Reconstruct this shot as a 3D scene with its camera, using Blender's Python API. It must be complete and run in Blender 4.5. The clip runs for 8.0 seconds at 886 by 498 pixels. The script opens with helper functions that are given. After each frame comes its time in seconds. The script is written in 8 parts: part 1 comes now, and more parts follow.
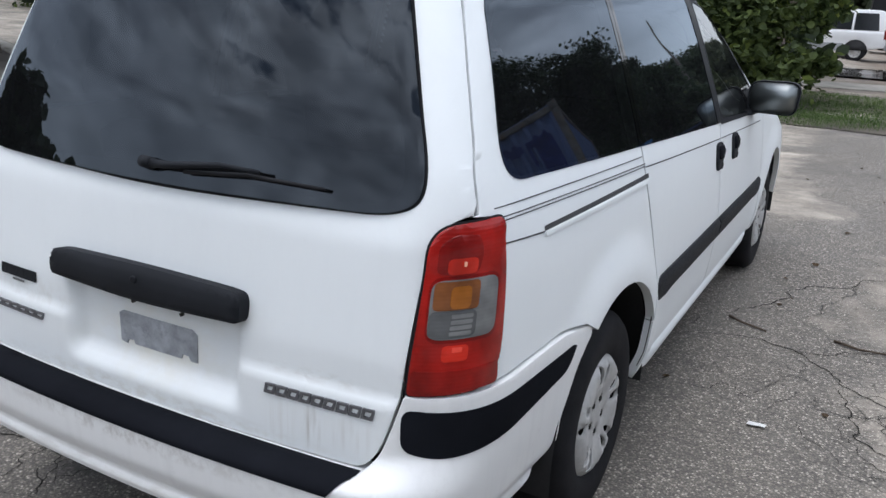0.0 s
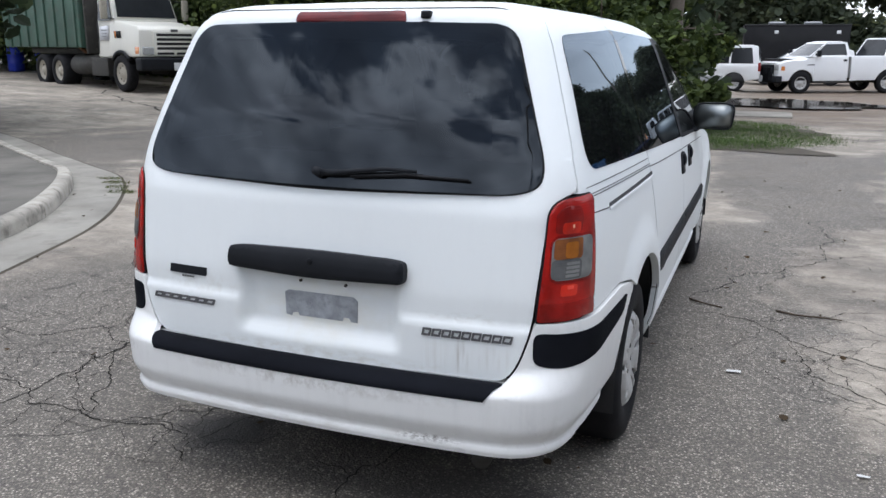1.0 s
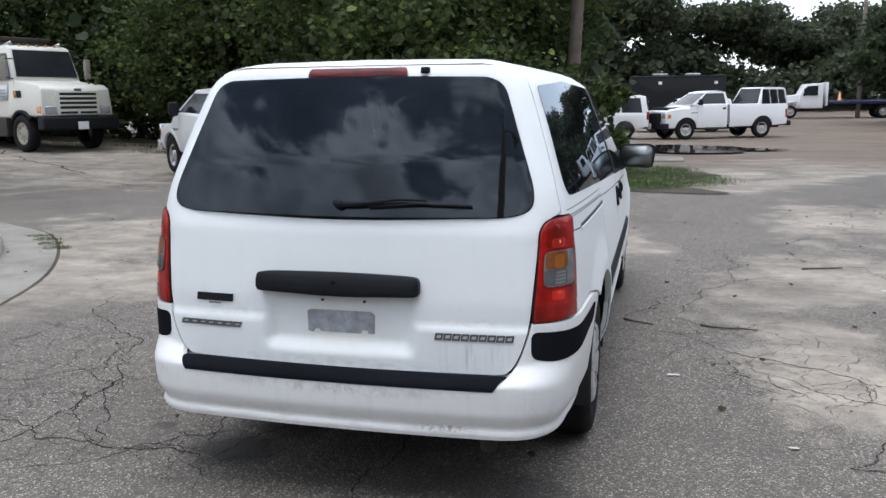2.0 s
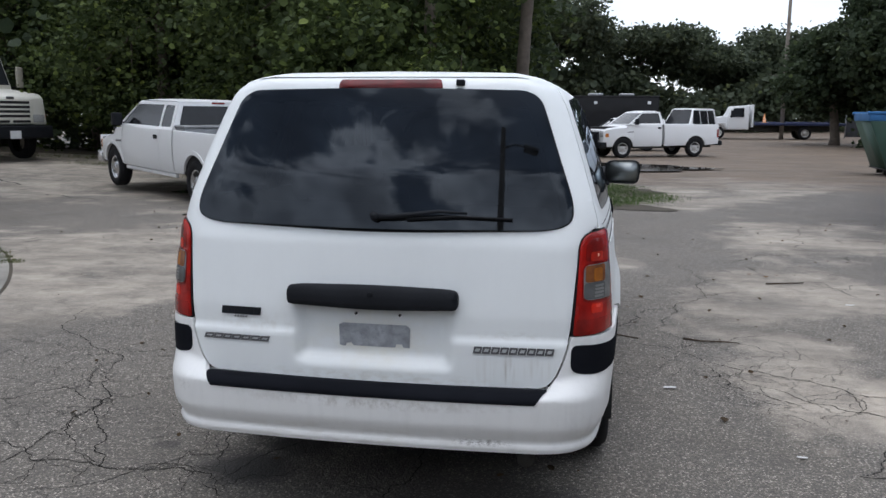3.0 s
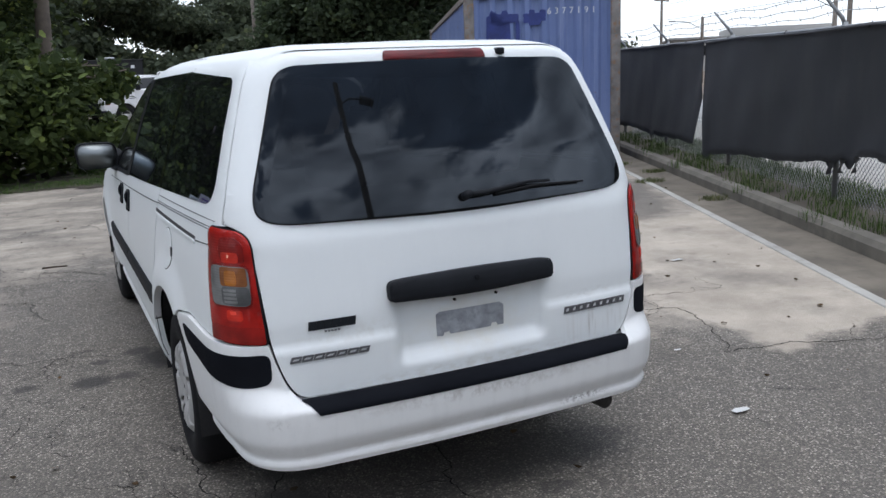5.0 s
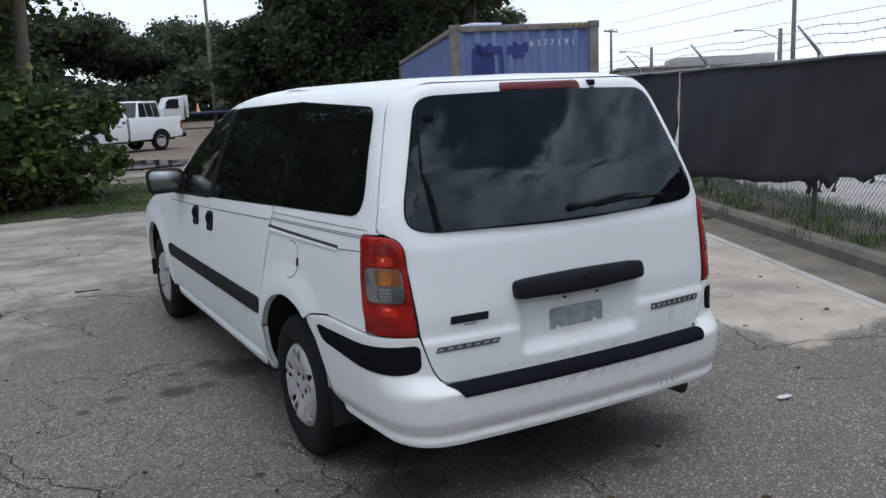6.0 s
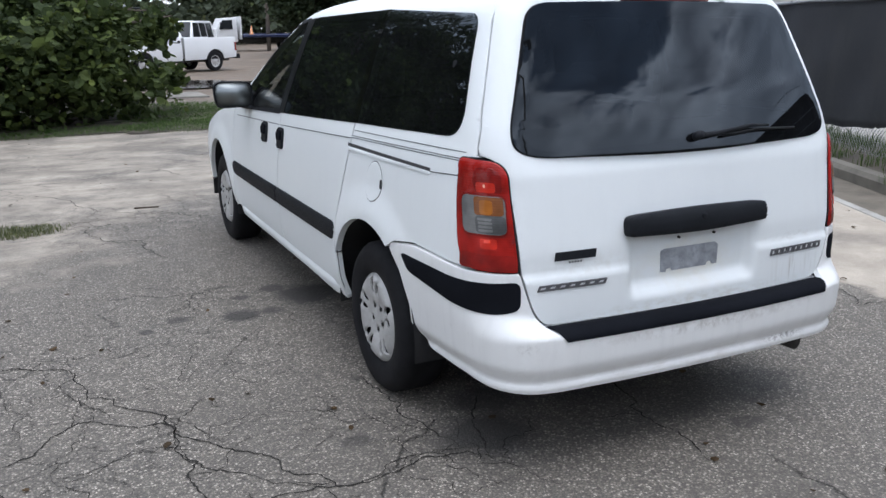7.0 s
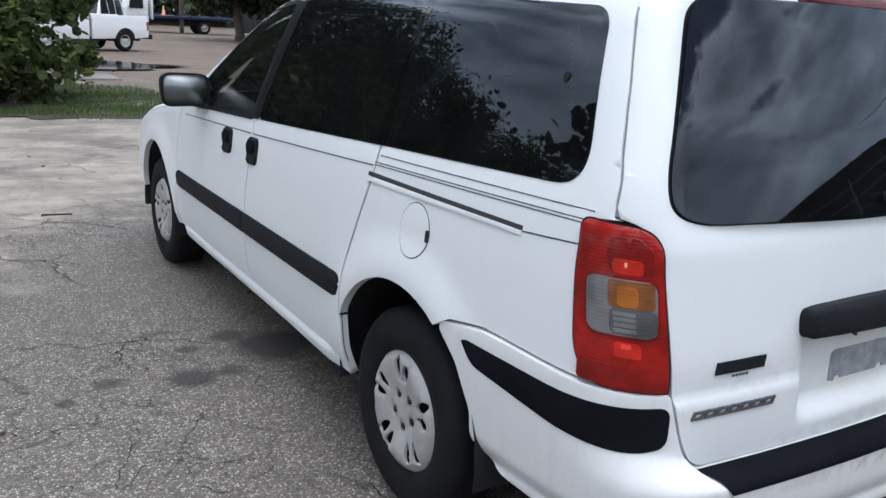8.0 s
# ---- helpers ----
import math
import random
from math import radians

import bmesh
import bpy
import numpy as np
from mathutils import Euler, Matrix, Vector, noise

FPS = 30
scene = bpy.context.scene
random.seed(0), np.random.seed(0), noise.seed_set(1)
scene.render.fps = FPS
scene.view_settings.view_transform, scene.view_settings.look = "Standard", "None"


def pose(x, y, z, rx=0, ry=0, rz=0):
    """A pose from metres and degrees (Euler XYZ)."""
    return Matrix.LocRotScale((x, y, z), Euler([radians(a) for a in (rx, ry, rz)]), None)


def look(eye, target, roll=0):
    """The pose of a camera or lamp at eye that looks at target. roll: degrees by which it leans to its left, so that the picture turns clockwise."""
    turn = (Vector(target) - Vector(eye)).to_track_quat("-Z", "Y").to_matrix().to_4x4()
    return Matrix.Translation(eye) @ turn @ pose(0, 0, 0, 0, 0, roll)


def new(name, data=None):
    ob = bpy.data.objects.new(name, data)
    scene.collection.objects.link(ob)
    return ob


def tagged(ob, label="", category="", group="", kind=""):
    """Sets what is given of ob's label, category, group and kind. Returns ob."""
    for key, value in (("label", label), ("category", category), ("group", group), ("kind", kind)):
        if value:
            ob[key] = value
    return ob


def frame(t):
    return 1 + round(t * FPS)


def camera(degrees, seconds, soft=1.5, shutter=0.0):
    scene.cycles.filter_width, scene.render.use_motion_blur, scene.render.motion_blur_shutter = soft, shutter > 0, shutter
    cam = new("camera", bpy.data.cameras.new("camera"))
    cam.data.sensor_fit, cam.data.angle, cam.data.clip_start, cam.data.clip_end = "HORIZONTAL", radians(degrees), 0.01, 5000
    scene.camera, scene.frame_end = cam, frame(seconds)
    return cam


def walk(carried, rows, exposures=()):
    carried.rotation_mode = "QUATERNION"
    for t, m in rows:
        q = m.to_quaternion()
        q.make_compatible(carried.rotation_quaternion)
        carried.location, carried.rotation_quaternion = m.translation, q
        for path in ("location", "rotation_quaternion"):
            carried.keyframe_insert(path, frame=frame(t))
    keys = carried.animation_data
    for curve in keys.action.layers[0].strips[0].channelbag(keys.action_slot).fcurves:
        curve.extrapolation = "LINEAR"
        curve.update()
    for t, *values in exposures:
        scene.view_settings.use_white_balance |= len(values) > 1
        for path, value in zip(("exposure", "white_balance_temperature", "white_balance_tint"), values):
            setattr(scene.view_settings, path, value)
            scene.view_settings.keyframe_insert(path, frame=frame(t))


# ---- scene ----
cam = camera(56.2, 8.0)
PATH = [
    (0, (1.532, -1.196, 1.556), (0.624, 0.488, 0.974), 2.2),
    (0.2, (1.494, -1.394, 1.543), (0.651, 0.347, 1.036), 0.5),
    (0.5, (1.399, -1.687, 1.558), (0.671, 0.093, 1.009), -0.6),
    (0.8, (1.348, -1.953, 1.530), (0.609, -0.161, 1.039), 1.0),
    (1, (1.323, -2.105, 1.544), (0.609, -0.299, 1.069), 0.3),
    (1.2, (1.295, -2.225, 1.546), (0.636, -0.393, 1.090), -0.2),
    (1.5, (1.247, -2.430, 1.552), (0.674, -0.553, 1.168), -0.8),
    (1.7, (1.189, -2.563, 1.543), (0.650, -0.672, 1.173), -1.4),
    (2.8, (0.931, -2.719, 1.517), (0.540, -0.780, 1.218), 2.3),
    (3, (0.762, -2.724, 1.516), (0.420, -0.779, 1.200), 0.4),
    (3.2, (0.520, -2.744, 1.506), (0.257, -0.796, 1.133), -0.0),
    (3.5, (0.282, -2.627, 1.486), (0.044, -0.683, 1.076), -0.8),
    (3.8, (-0.001, -2.522, 1.487), (0.029, -0.558, 1.098), -1.2),
    (4, (-0.239, -2.489, 1.487), (-0.033, -0.525, 1.160), -0.2),
    (4.2, (-0.468, -2.478, 1.475), (-0.114, -0.537, 1.130), 0.2),
    (4.5, (-0.777, -2.433, 1.514), (-0.271, -0.553, 1.044), -1.4),
    (4.7, (-0.981, -2.339, 1.571), (-0.308, -0.511, 1.129), -1.7),
    (5.8, (-1.967, -2.414, 1.595), (-1.007, -0.709, 1.185), -2.8),
    (6, (-2.049, -2.435, 1.608), (-1.092, -0.716, 1.246), -2.5),
    (6.2, (-2.083, -2.415, 1.615), (-1.192, -0.666, 1.228), -1.4),
    (6.5, (-2.115, -2.383, 1.594), (-1.223, -0.634, 1.209), -0.6),
    (6.8, (-2.116, -2.245, 1.542), (-1.255, -0.507, 1.054), -0.4),
    (7, (-2.088, -2.082, 1.528), (-1.244, -0.343, 1.015), -0.4),
    (7.2, (-2.045, -1.866, 1.547), (-1.132, -0.141, 1.111), 1.1),
    (7.5, (-2.045, -1.578, 1.537), (-1.123, 0.142, 1.098), 2.9),
    (7.8, (-2.063, -1.224, 1.517), (-1.090, 0.455, 1.034), 1.9),
    (8, (-2.075, -0.998, 1.509), (-1.039, 0.632, 0.993), 3.3),
]
walk(cam, [(t, look(eye, target, roll)) for t, eye, target, roll in PATH],
     exposures=((0, 0.26, 6400, 12), (1.7, 0.29, 6420, 12), (2.8, -0.13, 6400, 12), (3.0, -0.15, 6400, 12), (3.5, 0.28, 6420, 13), (4.0, 0.28, 6390, 12), (4.5, 0.14, 6370, 12), (5.8, -0.26, 6260, 12), (6.5, -0.28, 6270, 12), (7.0, 0.29, 6280, 12), (7.5, -0.09, 6250, 12), (8.0, 0.28, 6260, 12)))

# ---- sky, sun ----
SUN_EL, SUN_AZ = radians(66), radians(188)
world = bpy.data.worlds.new("cloudy_sky")
scene.world = world
world.use_nodes = True
wt = world.node_tree
wt.nodes.clear()


def wnode(kind, **values):
    n = wt.nodes.new(kind)
    for key, value in values.items():
        n.inputs[key].default_value = value
    return n


sky = wt.nodes.new("ShaderNodeTexSky")
sky.sky_type = "NISHITA"
sky.sun_disc = False
sky.sun_elevation, sky.sun_rotation = SUN_EL, SUN_AZ
coord = wt.nodes.new("ShaderNodeTexCoord")
stretch = wt.nodes.new("ShaderNodeMapping")
stretch.inputs["Scale"].default_value = (1.0, 1.0, 3.0)
stretch.inputs["Location"].default_value = (0.35, 0.1, 0.4)
big = wnode("ShaderNodeTexNoise", Scale=1.9, Detail=3.0, Roughness=0.5, Distortion=0.0)
billow = wnode("ShaderNodeTexNoise", Scale=4.4, Detail=15.0, Roughness=0.57, Distortion=0.0)
heap = wt.nodes.new("ShaderNodeMix")
heap.inputs["Factor"].default_value = 0.5
ramp = wt.nodes.new("ShaderNodeValToRGB")
stops = ((0.466, (0.75, 1.0, 1.36)), (0.482, (1.8, 2.1, 2.5)), (0.512, (6.2, 6.45, 6.8)), (0.575, (4.2, 4.45, 4.8)), (0.70, (2.6, 2.8, 3.1)))
ramp.color_ramp.elements[0].position, ramp.color_ramp.elements[0].color = stops[0][0], (*stops[0][1], 1)
ramp.color_ramp.elements[1].position, ramp.color_ramp.elements[1].color = stops[-1][0], (*stops[-1][1], 1)
for at, tone in stops[1:-1]:
    ramp.color_ramp.elements.new(at).color = (*tone, 1)
hazy = wt.nodes.new("ShaderNodeSeparateXYZ")
low = wnode("ShaderNodeMapRange", **{"From Min": 0.0, "From Max": 0.36, "To Min": 1.0, "To Max": 0.0})
brighten = wt.nodes.new("ShaderNodeMix")
brighten.data_type = "RGBA"
brighten.inputs["B"].default_value = (4.2, 4.45, 4.75, 1)
glow = wnode("ShaderNodeMapRange", **{"From Min": 0.68, "From Max": 0.96, "To Min": 0.0, "To Max": 1.0})
high = wt.nodes.new("ShaderNodeMix")
high.data_type = "RGBA"
high.inputs["B"].default_value = (9.0, 9.4, 9.9, 1)
cover = wt.nodes.new("ShaderNodeMix")
cover.data_type = "RGBA"
cover.inputs["Factor"].default_value = 0.88
back = wnode("ShaderNodeBackground", Strength=0.298)
out = wt.nodes.new("ShaderNodeOutputWorld")
wt.links.new(coord.outputs["Generated"], stretch.inputs["Vector"])
wt.links.new(stretch.outputs["Vector"], big.inputs["Vector"])
wt.links.new(stretch.outputs["Vector"], billow.inputs["Vector"])
wt.links.new(big.outputs["Fac"], heap.inputs["A"])
wt.links.new(billow.outputs["Fac"], heap.inputs["B"])
bank = wnode("ShaderNodeMath", **{})
bank.operation = "MULTIPLY_ADD"
bank.inputs[1].default_value, bank.inputs[2].default_value = -0.62, 0.352
dense = wt.nodes.new("ShaderNodeMath")
dense.operation = "ADD"
wt.links.new(heap.outputs["Result"], dense.inputs[0])
wt.links.new(bank.outputs["Value"], dense.inputs[1])
wt.links.new(dense.outputs["Value"], ramp.inputs["Fac"])
wt.links.new(coord.outputs["Generated"], hazy.inputs["Vector"])
wt.links.new(hazy.outputs["Z"], low.inputs["Value"])
wt.links.new(hazy.outputs["Z"], bank.inputs[0])
wt.links.new(low.outputs["Result"], brighten.inputs["Factor"])
puffs = wnode("ShaderNodeTexNoise", Scale=6.0, Detail=14.0, Roughness=0.55, Distortion=0.1)
relief = wnode("ShaderNodeMapRange", **{"From Min": 0.36, "From Max": 0.64, "To Min": 0.6, "To Max": 1.4})
shaped = wt.nodes.new("ShaderNodeMix")
shaped.data_type, shaped.blend_type = "RGBA", "MULTIPLY"
shaped.inputs["Factor"].default_value = 1.0
wt.links.new(stretch.outputs["Vector"], puffs.inputs["Vector"])
wt.links.new(puffs.outputs["Fac"], relief.inputs["Value"])
wt.links.new(ramp.outputs["Color"], shaped.inputs["A"])
wt.links.new(relief.outputs["Result"], shaped.inputs["B"])
wt.links.new(shaped.outputs["Result"], brighten.inputs["A"])
wt.links.new(sky.outputs["Color"], cover.inputs["A"])
wt.links.new(hazy.outputs["Z"], glow.inputs["Value"])
wt.links.new(glow.outputs["Result"], high.inputs["Factor"])
wt.links.new(brighten.outputs["Result"], high.inputs["A"])
wt.links.new(high.outputs["Result"], cover.inputs["B"])
wt.links.new(cover.outputs["Result"], back.inputs["Color"])
wt.links.new(back.outputs["Background"], out.inputs["Surface"])

sun_data = bpy.data.lights.new("sun", "SUN")
sun_data.energy, sun_data.angle, sun_data.color = 0.42, radians(30), (1.0, 0.985, 0.96)
sun = new("sun", sun_data)
sun.matrix_world = look((math.sin(SUN_AZ) * 40 * math.cos(SUN_EL), math.cos(SUN_AZ) * 40 * math.cos(SUN_EL), 40 * math.sin(SUN_EL)), (0, 0, 0))


# ---- materials ----
class Nodes:
    """A node material under construction."""

    def __init__(self, name, mat=None):
        self.mat = mat or bpy.data.materials.new(name)
        self.mat.use_nodes = True
        self.tree = self.mat.node_tree
        self.bsdf = self.tree.nodes["Principled BSDF"]
        self.out = self.tree.nodes["Material Output"]

    def add(self, kind, **values):
        n = self.tree.nodes.new(kind)
        for key, value in values.items():
            n.inputs[key.replace("_", " ")].default_value = value
        return n

    def link(self, a, b):
        self.tree.links.new(a, b)

    def coords(self, scale=(1, 1, 1)):
        c = self.add("ShaderNodeTexCoord")
        m = self.add("ShaderNodeMapping", Scale=scale)
        self.link(c.outputs["Object"], m.inputs["Vector"])
        return m.outputs["Vector"]

    def noise(self, vec, scale, detail=4.0, rough=0.55, distortion=0.0):
        n = self.add("ShaderNodeTexNoise", Scale=scale, Detail=detail, Roughness=rough, Distortion=distortion)
        self.link(vec, n.inputs["Vector"])
        return n.outputs["Fac"]

    def ramp(self, fac, *stops):
        r = self.add("ShaderNodeValToRGB")
        e = r.color_ramp.elements
        e[0].position, e[0].color = stops[0][0], (*stops[0][1], 1)
        e[1].position, e[1].color = stops[-1][0], (*stops[-1][1], 1)
        for p, c in stops[1:-1]:
            k = e.new(p)
            k.color = (*c, 1)
        self.link(fac, r.inputs["Fac"])
        return r.outputs["Color"]

    def mix(self, fac, a, b, how="MIX"):
        m = self.add("ShaderNodeMix")
        m.data_type, m.blend_type = "RGBA", how
        for sock, v in ((m.inputs["Factor"], fac), (m.inputs["A"], a), (m.inputs["B"], b)):
            if isinstance(v, (int, float)):
                sock.default_value = v
            elif isinstance(v, tuple):
                sock.default_value = (*v, 1)
            else:
                self.link(v, sock)
        return m.outputs["Result"]

    def math(self, op, a, b=0.0):
        m = self.add("ShaderNodeMath")
        m.operation = op
        for sock, v in ((m.inputs[0], a), (m.inputs[1], b)):
            if isinstance(v, (int, float)):
                sock.default_value = v
            else:
                self.link(v, sock)
        return m.outputs["Value"]

    def bump(self, height, strength=0.3, distance=0.01):
        b = self.add("ShaderNodeBump", Strength=strength, Distance=distance)
        self.link(height, b.inputs["Height"])
        self.link(b.outputs["Normal"], self.bsdf.inputs["Normal"])

    def set(self, **values):
        for key, value in values.items():
            sock = self.bsdf.inputs[key.replace("_", " ")]
            if isinstance(value, (int, float, tuple)):
                sock.default_value = (*value, 1) if isinstance(value, tuple) and len(value) == 3 else value
            else:
                self.link(value, sock)
        return self.mat


def shade(c, f):
    return tuple(v * f for v in c)


def plain(name, col, rough=0.5, metal=0.0, grain=60.0, patch=2.5, vary=0.18, relief=0.1, coat=0.0, dirt=0.0, dirt_col=(0.12, 0.11, 0.09), spec=0.5):
    """A surface with fine grain, larger patches and, if wanted, dirt stains."""
    n = Nodes(name)
    v = n.coords()
    fine = n.noise(v, grain, 3)
    wide = n.noise(v, patch, 5)
    c = n.ramp(wide, (0.3, shade(col, 1 - vary)), (0.7, shade(col, 1 + vary * 0.5)))
    c = n.mix(0.12, c, n.ramp(fine, (0.3, shade(col, 0.6)), (0.7, shade(col, 1.25))))
    if dirt:
        d = n.noise(v, patch * 2.2, 8, 0.65)
        c = n.mix(n.ramp(d, (0.52, (0, 0, 0)), (0.75, (dirt, dirt, dirt))), c, dirt_col)
    r = n.math("MULTIPLY_ADD", fine, 0.2)
    n.tree.nodes[-1].inputs[2].default_value = rough - 0.1
    n.bump(fine, relief, 0.002)
    return n.set(Base_Color=c, Roughness=r, Metallic=metal, Coat_Weight=coat, Specular_IOR_Level=spec)


def car_paint(name, col, dirt=0.25):
    n = Nodes(name)
    v = n.coords()
    wide = n.noise(v, 1.7, 6, 0.6)
    fine = n.noise(v, 45, 4, 0.6)
    streak = n.noise(n.coords((14, 14, 1.2)), 1.6, 5, 0.6)
    c = n.ramp(wide, (0.3, shade(col, 0.975)), (0.7, col))
    grime = n.math("MULTIPLY", n.ramp(streak, (0.5, (0, 0, 0)), (0.8, (1, 1, 1))), dirt)
    c = n.mix(grime, c, shade(col, 0.72))
    c = n.mix(n.ramp(fine, (0.62, (0, 0, 0)), (0.8, (dirt * 0.5, dirt * 0.5, dirt * 0.5))), c, (0.35, 0.32, 0.27))
    rr = n.ramp(wide, (0.3, (0.42, 0.42, 0.42)), (0.7, (0.50, 0.50, 0.50)))
    n.bump(n.noise(v, 300, 2), 0.015, 0.001)
    return n.set(Base_Color=c, Roughness=rr, Coat_Weight=0.18, Coat_Roughness=0.16)


def spot(n, at, size, soft=0.5):
    """A mask that is 1 near a place of the thing and fades out round it."""
    c = n.add("ShaderNodeTexCoord")
    d = n.add("ShaderNodeVectorMath")
    d.operation = "SUBTRACT"
    d.inputs[1].default_value = at
    n.link(c.outputs["Object"], d.inputs[0])
    s = n.add("ShaderNodeVectorMath")
    s.operation = "MULTIPLY"
    s.inputs[1].default_value = tuple(1 / v for v in size)
    n.link(d.outputs["Vector"], s.inputs[0])
    l = n.add("ShaderNodeVectorMath")
    l.operation = "LENGTH"
    n.link(s.outputs["Vector"], l.inputs[0])
    return n.ramp(l.outputs["Value"], (1 - soft, (1, 1, 1)), (1.0, (0, 0, 0)))


def marked_paint(name, col, dirt, marks):
    """Car paint with dirt marks: place, size, amount, colour and the scale of the mark's grain along x, y and z."""
    mat = car_paint(name, col, dirt)
    n = Nodes(name, mat)
    c = n.bsdf.inputs["Base Color"].links[0].from_socket
    for at, size, amount, tone, grain in marks:
        g = n.noise(n.coords(grain), 1.0, 6, 0.62)
        m = n.mix(1.0, spot(n, at, size, 0.7), n.ramp(g, (0.44, (0, 0, 0)), (0.62, (amount, amount, amount))), "MULTIPLY")
        c = n.mix(m, c, tone)
    n.link(c, n.bsdf.inputs["Base Color"])
    return mat


def glass(name, tint, gloss=(1.0, 1.0, 1.0), haze=0.022):
    """Tinted pane: a Fresnel reflection over a coloured see-through sheet, with a faint dusty veil that also lifts the
    blacks.
    """
    n = Nodes(name)
    n.tree.nodes.remove(n.bsdf)
    see = n.add("ShaderNodeBsdfTransparent", Color=(*tint, 1))
    shine = n.add("ShaderNodeBsdfGlossy", Roughness=0.015, Color=(*gloss, 1))
    fre = n.add("ShaderNodeFresnel", IOR=1.50)
    m = n.add("ShaderNodeMixShader")
    n.link(fre.outputs["Fac"], m.inputs["Fac"])
    n.link(see.outputs["BSDF"], m.inputs[1])
    n.link(shine.outputs["BSDF"], m.inputs[2])
    # dusty film made stronger and bluish, a painted haze over the dark glass
    dust_veil = n.add("ShaderNodeBsdfDiffuse", Color=(0.40, 0.42, 0.46, 1))
    film = n.math("MULTIPLY", n.noise(n.coords(), 9, 6, 0.65), haze)
    m2 = n.add("ShaderNodeMixShader")
    n.link(film, m2.inputs["Fac"])
    n.link(m.outputs["Shader"], m2.inputs[1])
    n.link(dust_veil.outputs["BSDF"], m2.inputs[2])
    n.link(m2.outputs["Shader"], n.out.inputs["Surface"])
    return n.mat


def lens(name, col, rough=0.12):
    """Ribbed lamp plastic."""
    n = Nodes(name)
    v = n.coords()
    w = n.add("ShaderNodeTexWave", Scale=38.0, Distortion=0.0)
    w.bands_direction = "Z"
    n.link(v, w.inputs["Vector"])
    cells = n.noise(v, 11, 3)
    c = n.ramp(cells, (0.35, shade(col, 0.55)), (0.65, col))
    n.bump(w.outputs["Fac"], 0.10, 0.002)
    return n.set(Base_Color=c, Roughness=rough + 0.15, Coat_Weight=0.25, Coat_Roughness=0.08, Specular_IOR_Level=0.25)


PAINT = car_paint("white_paint", (0.79, 0.815, 0.815), 0.07)
GATE_PAINT = marked_paint("streaked_gate_paint", (0.79, 0.815, 0.815), 0.07, [
    ((0.50, 0.1, 0.61), (0.03, 0.4, 0.075), 0.55, (0.36, 0.33, 0.28), (95, 1, 5)),
    ((0.60, 0.1, 0.62), (0.08, 0.4, 0.06), 0.22, (0.45, 0.42, 0.37), (80, 1, 5)),
    ((0.42, 0.1, 0.60), (0.06, 0.4, 0.09), 0.2, (0.5, 0.46, 0.4), (90, 1, 4)),
    ((0.0, 0.1, 0.70), (0.34, 0.4, 0.16), 0.7, (0.70, 0.66, 0.54), (3, 1, 5)),
    ((0.0, 0.1, 0.56), (0.66, 0.4, 0.035), 0.35, (0.5, 0.46, 0.38), (22, 1, 40)),
    ((-0.45, 0.1, 0.74), (0.25, 0.4, 0.05), 0.25, (0.55, 0.52, 0.46), (30, 1, 30)),
    ((0.5, 0.1, 0.735), (0.2, 0.4, 0.02), 0.3, (0.5, 0.47, 0.42), (30, 1, 60))])
BUMPER_WHITE = marked_paint("scuffed_white_paint", (0.79, 0.79, 0.78), 0.28, [
    ((0.42, -0.02, 0.362), (0.14, 0.3, 0.018), 0.95, (0.16, 0.14, 0.12), (60, 30, 160)),
    ((-0.735, 0.02, 0.50), (0.05, 0.12, 0.035), 0.7, (0.45, 0.44, 0.42), (60, 60, 60)),
    ((0.0, -0.05, 0.495), (0.62, 0.3, 0.03), 0.5, (0.34, 0.31, 0.27), (34, 20, 26)),
    ((-0.1, -0.05, 0.36), (0.8, 0.5, 0.05), 0.35, (0.42, 0.38, 0.32), (9, 9, 50)),
    ((0.78, 0.4, 0.40), (0.1, 0.4, 0.1), 0.3, (0.42, 0.39, 0.34), (20, 20, 30))])
WHITE_TRUCK = car_paint("dusty_white_paint", (0.77, 0.78, 0.79), 0.10)
SILVER_GREY = car_paint("grey_paint", (0.30, 0.31, 0.32), 0.3)
RED_CAR = car_paint("red_paint", (0.30, 0.03, 0.03), 0.2)
BLACK_TRIM = plain("black_plastic", (0.013, 0.0145, 0.018), 0.62, grain=350, patch=6, vary=0.25, relief=0.25, spec=0.16)
BLACK_PAD = plain("black_rubber_pad", (0.010, 0.011, 0.0145), 0.85, grain=420, patch=5, vary=0.3, relief=0.35, spec=0.04)
# near-black for dark parts; in gaps, wells and openings it paints the shade
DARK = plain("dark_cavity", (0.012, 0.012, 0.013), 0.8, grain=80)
SEAL = plain("rubber_seal", (0.010, 0.010, 0.012), 0.6, grain=200, spec=0.2)
TYRE = plain("tyre_rubber", (0.014, 0.014, 0.016), 0.75, grain=180, patch=9, vary=0.4, relief=0.3, spec=0.15, dirt=0.04, dirt_col=(0.10, 0.095, 0.085))
COVER = plain("silver_wheel_cover", (0.47, 0.465, 0.455), 0.45, 0.15, grain=120, patch=9, vary=0.15, dirt=0.35, dirt_col=(0.2, 0.18, 0.15))
CHROME = plain("dull_chrome", (0.55, 0.55, 0.56), 0.25, 0.9, grain=200, vary=0.2)
BADGE = plain("grey_badge", (0.16, 0.16, 0.17), 0.35, 0.5, grain=200, vary=0.2)
FRAME_STEEL = plain("dark_chassis_steel", (0.035, 0.033, 0.03), 0.7, 0.2, grain=60, dirt=0.5)
BLACK_GLASS = plain("black_glass_border", (0.004, 0.004, 0.005), 0.06, grain=90, relief=0.0, spec=0.45)
